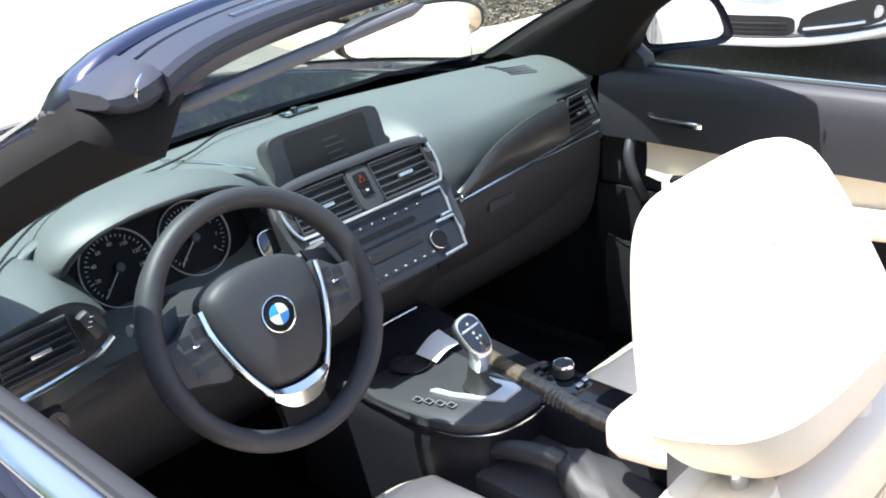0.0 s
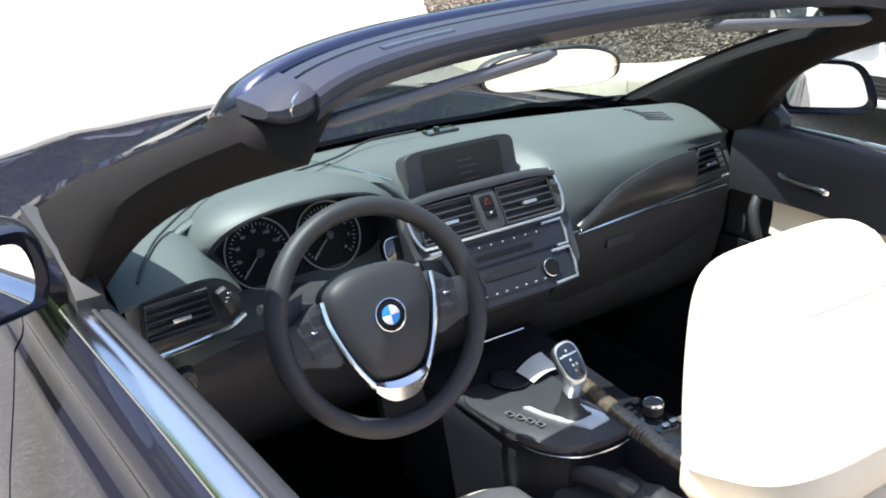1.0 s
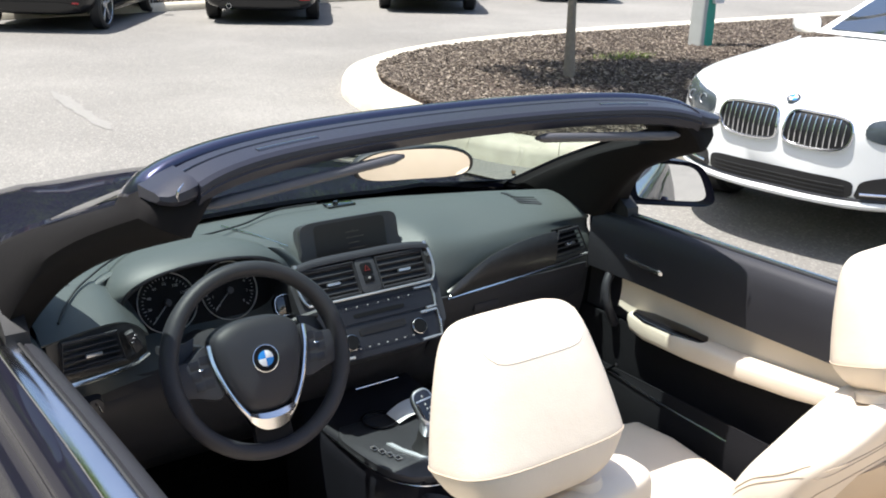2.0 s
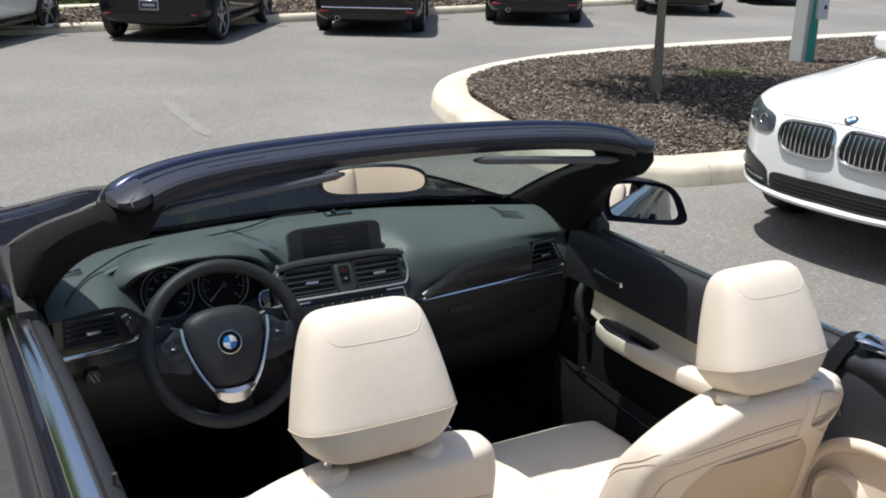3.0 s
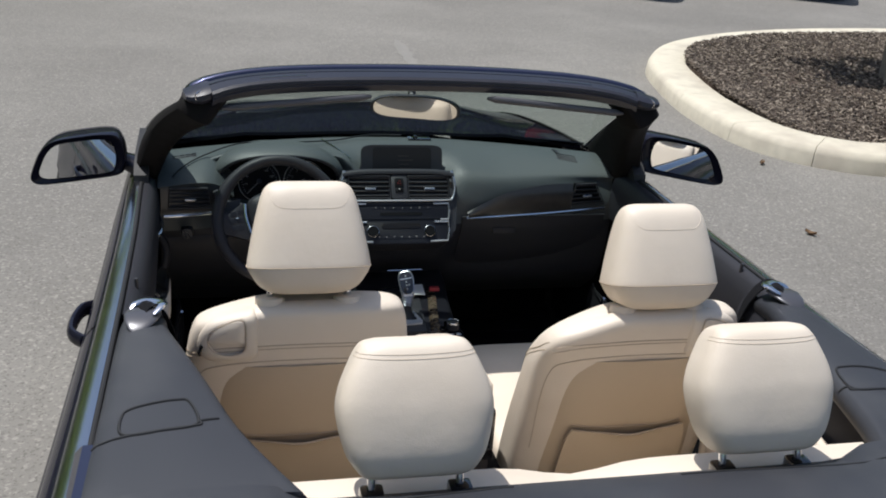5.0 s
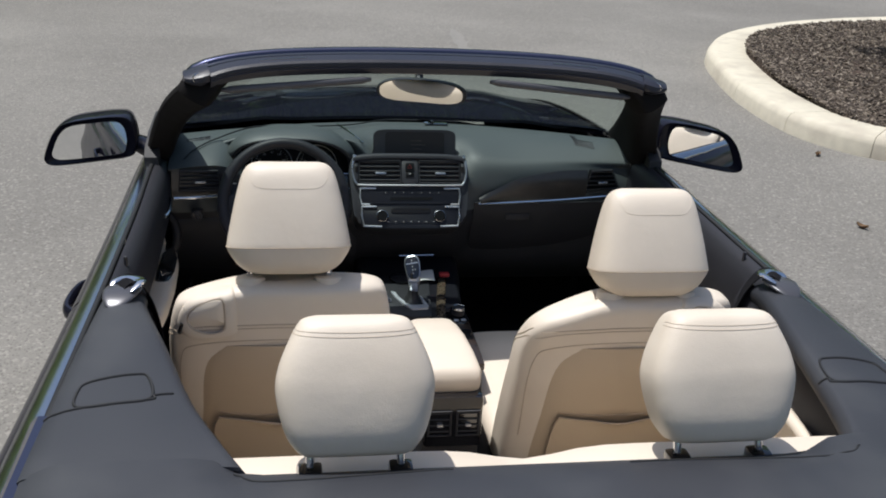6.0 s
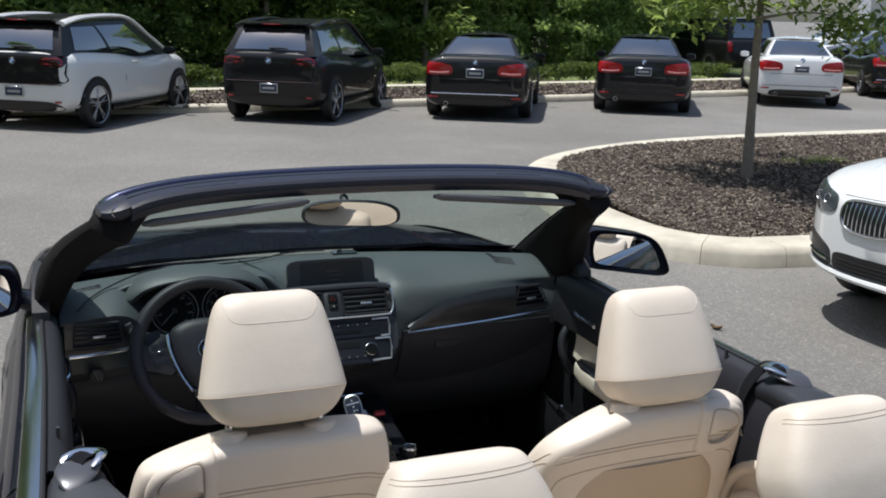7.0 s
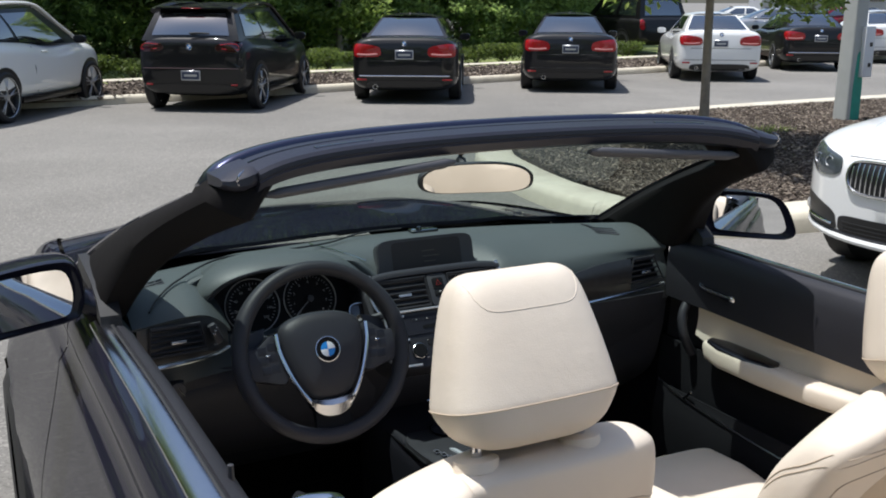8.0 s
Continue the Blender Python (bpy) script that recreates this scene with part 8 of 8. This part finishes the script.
shrubs = [shrub(k) for k in range(3)]
k = 0
for s in np.arange(-22, 13.5, 0.92):
    if -9.2 < s < -8.0:
        continue
    p = far(s, 4.5 + 0.12 * math.sin(k * 1.7), 0.02)
    m = Matrix.Translation(p) @ Matrix.Rotation(k * 1.3, 4, 'Z') @ Matrix.Diagonal((1.0, 1.0, 1.0 + 0.12 * math.sin(k * 2.3), 1))
    if k < 3:
        shrubs[k].matrix_basis = m
    else:
        copy_thing(shrubs[k % 3], Matrix.Translation(p) @ Matrix.Rotation(k * 1.3, 4, 'Z'))
    k += 1

wood = [tree("understorey_bush", "dense dark green bush under the trees", 15, 2.6, 0.25, 1.7, 0.05, 6500, 0.085, M_LEAF_DEEP, "wood edge"),
        tree("broadleaf_tree", "tall dark green broadleaf tree behind the hedge", 11, 8.5, 0.6, 3.0, 0.13, 11000, 0.13, M_LEAF_DEEP, "wood edge"),
        tree("broadleaf_tree", "leafy green tree at the wood edge", 12, 6.5, 0.5, 2.4, 0.10, 9000, 0.10, M_LEAF, "wood edge"),
        tree("broadleaf_tree", "broad dark tree in the wood behind", 13, 10.5, 0.5, 3.6, 0.17, 12000, 0.15, M_LEAF_DEEP, "wood edge")]
rng = random.Random(21)
spots = [(2, far(s, 8.3 + 0.5 * math.sin(s))) for s in (-13.5, -8.0, -4.6, 0.8, 5.2)]
for s in np.arange(-34, 13, 2.3):
    spots.append((0, far(s + rng.uniform(-0.5, 0.5), 9.0 + rng.uniform(-0.6, 0.8))))
for s in np.arange(-34, 13, 2.9):
    spots.append((0, far(s + rng.uniform(-0.5, 0.5), 12.0 + rng.uniform(-0.6, 0.8))))
for s in np.arange(-34, 13, 3.1):
    spots.append((2 if rng.random() < 0.35 else 1, far(s + rng.uniform(-0.8, 0.8), 9.8 + rng.uniform(-1.0, 1.2))))
for s in np.arange(-38, 17, 3.4):
    spots.append((3 if rng.random() < 0.6 else 1, far(s + rng.uniform(-1, 1), 13.5 + rng.uniform(-1.2, 1.5))))
for s in np.arange(-40, 20, 4.0):
    spots.append((3, far(s + rng.uniform(-1, 1), 18.5 + rng.uniform(-1.5, 1.5))))
spots += [(3 if k % 2 else 1, far(15.0 + 3.6 * k, 12.5 + 2.8 * k)) for k in range(6)]
spots += [(0, far(15.5 + 2.6 * k, 11.0 + 2.2 * k)) for k in range(5)]
seen_ = set()
for i, p in spots:
    m = Matrix.Translation(p) @ Matrix.Rotation(rng.uniform(0, 6.28), 4, 'Z')
    if i in seen_:
        copy_thing(wood[i], m)
    else:
        wood[i].matrix_basis = m
        seen_.add(i)

# lamp post on the island
post = thing("lamp_post", "grey lamp post with teal foot and white junction box", "lamp post", at=(9.27, 6.84, 0.10))
part("pole", loft([superring((0, 0, z), (1, 0, 0), (0, 1, 0), w, w, 8, 24) for z, w in ((0, 0.115), (0.6, 0.112), (3.0, 0.10), (7.0, 0.085))]), mat("grey_pole_paint", (0.42, 0.43, 0.41), 0.55, vary=0.12, scale=6), post)
part("green_patch", loft([superring((0.028, 0.004, z), (1, 0, 0), (0, 1, 0), w, 0.122, 8, 20) for z, w in ((0.0, 0.098), (0.5, 0.095), (0.92, 0.060), (0.96, 0.03))]), mat("green_pole_paint", (0.03, 0.30, 0.22), 0.5, vary=0.2, scale=9), post, "teal green painted foot")
part("meter_box", rbox((0.10, -0.13, 0.96), (0.17, 0.09, 0.62), 0.012), mat("white_box_paint", (0.72, 0.73, 0.74), 0.5, vary=0.06), post, "white junction box")
for z in (0.80, 1.05):
    part("box_mark", rbox((0.12, -0.178, z), (0.05, 0.006, 0.05), 0.004, 1), M_GRILLE, post)
part("lamp_head", rbox((0.0, -0.35, 7.02), (0.34, 0.70, 0.10), 0.03), M_SILVER, post)

# plain far treeline all round; its unseen parts are added to darken low reflections
for a0 in np.linspace(0, 2 * math.pi, 46)[:-1]:
    az = math.degrees(a0)
    if 8 < az < 42:
        continue
    r = (44 if not 40 < az < 80 else 68) + 6 * math.sin(a0 * 7.3)
    p = Vector((math.sin(a0) * r, math.cos(a0) * r, 0))
    copy_thing(wood[3 if int(az) % 2 else 1], Matrix.Translation(p) @ Matrix.Rotation(a0 * 5, 4, 'Z'))

# unseen trees and bushes added along the near side of the car park, mirrored in the paint
for k, y in enumerate(np.arange(-14, 27, 2.6)):
    copy_thing(wood[0], Matrix.Translation((-9.2 + 0.5 * math.sin(k * 2.1), y, 0)) @ Matrix.Rotation(k * 1.9, 4, 'Z'))
for k, y in enumerate(np.arange(-16, 28, 3.4)):
    copy_thing(wood[1 if k % 2 else 2], Matrix.Translation((-11.5 + 0.8 * math.sin(k * 1.3), y, 0)) @ Matrix.Rotation(k * 2.7, 4, 'Z'))

# plain grey building beyond the farther car park
hall = thing("grey_building", "low pale grey building beyond the farther car park", "building", at=(64.5, 46.5, 0))
part("wall", rbox((0, 0, 3.2), (26, 12, 6.4), 0.05), mat("grey_cladding", (0.45, 0.46, 0.47), 0.7, vary=0.08, scale=0.8), hall)
part("roof", rbox((0, 0, 6.55), (26.6, 12.6, 0.35), 0.05), mat("roof_edge_grey", (0.25, 0.26, 0.27), 0.6), hall)
for k in range(6):
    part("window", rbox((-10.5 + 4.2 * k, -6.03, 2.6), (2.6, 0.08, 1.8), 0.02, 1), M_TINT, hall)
hall.rotation_euler = (0, 0, radians(-40))

# ---- litter and marks on the asphalt ----
M_DRY = mat("dry_leaf", (0.17, 0.10, 0.05), 0.8, vary=0.3, scale=40)
M_PALE = mat("pale_scuff", (0.214, 0.204, 0.186), 0.9, vary=0.2, scale=14, bump=0.4, bscale=170, bdist=0.004)
LITTER = [(2.89, 2.10, 30), (3.36, 3.50, 140), (3.77, 3.84, 75)]
SCUFFS = [(1.43, 8.25, 1.39, 6.3, 0.10)]
for x, y, a in LITTER:
    leaf = thing("fallen_leaf", "small curled dry brown leaf on the asphalt", "leaf", "fallen leaves")
    grid = []
    for i in range(7):
        t = i / 6
        w = 0.018 * math.sin(math.pi * (0.08 + 0.84 * t))
        grid.append([Vector((u * w, -0.035 + 0.07 * t, 0.004 + 0.016 * abs(u) ** 1.5 + 0.012 * (2 * t - 1) ** 2)) for u in (-1, -0.5, 0, 0.5, 1)])
    part("blade", sheet(grid, 0.001), M_DRY, leaf)
    part("stalk", tube([(0, -0.035, 0.016), (0.004, -0.055, 0.012)], 0.001, 5), M_DRY, leaf)
    leaf.matrix_basis = pose(x, y, 0, 0, 0, a)
for x0, y0, x1, y1, w in SCUFFS:
    rows = []
    a, b = Vector((x0, y0, 0.004)), Vector((x1, y1, 0.004))
    side = (b - a).cross(Vector((0, 0, 1))).normalized()
    for i in range(81):
        t = i / 80
        c = a.lerp(b, t) + side * 0.03 * noise.noise(Vector((t * 2.2, x0, 1)))
        h = w * (0.5 + 0.5 * abs(noise.noise(Vector((t * 5, y0, 4)))) * 2) * math.sin(math.pi * (0.04 + 0.92 * t)) ** 0.5
        rows.append([c - side * h, c, c + side * h * 0.8])
    tagged(part("scuff_mark", sheet(rows), M_PALE), "faint pale scuffed line on the asphalt", "road mark", kind="structure")

# tuft of grass in the mulch
TUFT = (7.48, 6.45, 0.17)
tuft = thing("grass_tuft", "small tuft of green grass growing in the mulch", "grass")
rng = random.Random(31)
verts, faces = [], []
for _ in range(420):
    a, r = rng.uniform(0, 6.283), 0.30 * rng.random() ** 0.6
    p = Vector((math.cos(a) * r * 1.5, math.sin(a) * r * 0.7, 0))
    h, w = rng.uniform(0.04, 0.11), rng.uniform(0.003, 0.006)
    d = Vector((rng.gauss(0, 0.04), rng.gauss(0, 0.04), h))
    s = Vector((math.cos(a * 7), math.sin(a * 7), 0)) * w
    b = len(verts)
    verts += [p - s, p + s, p + d * 0.6 + s * 0.7, p + d, p + d * 0.6 - s * 0.7]
    faces.append((b, b + 1, b + 2, b + 3, b + 4))
me = bpy.data.meshes.new("grass")
me.from_pydata(verts, [], faces)
me.materials.append(M_LEAF)
blades = new("grass", me)
blades.parent = tuft
tuft.matrix_basis = Matrix.Translation(TUFT)
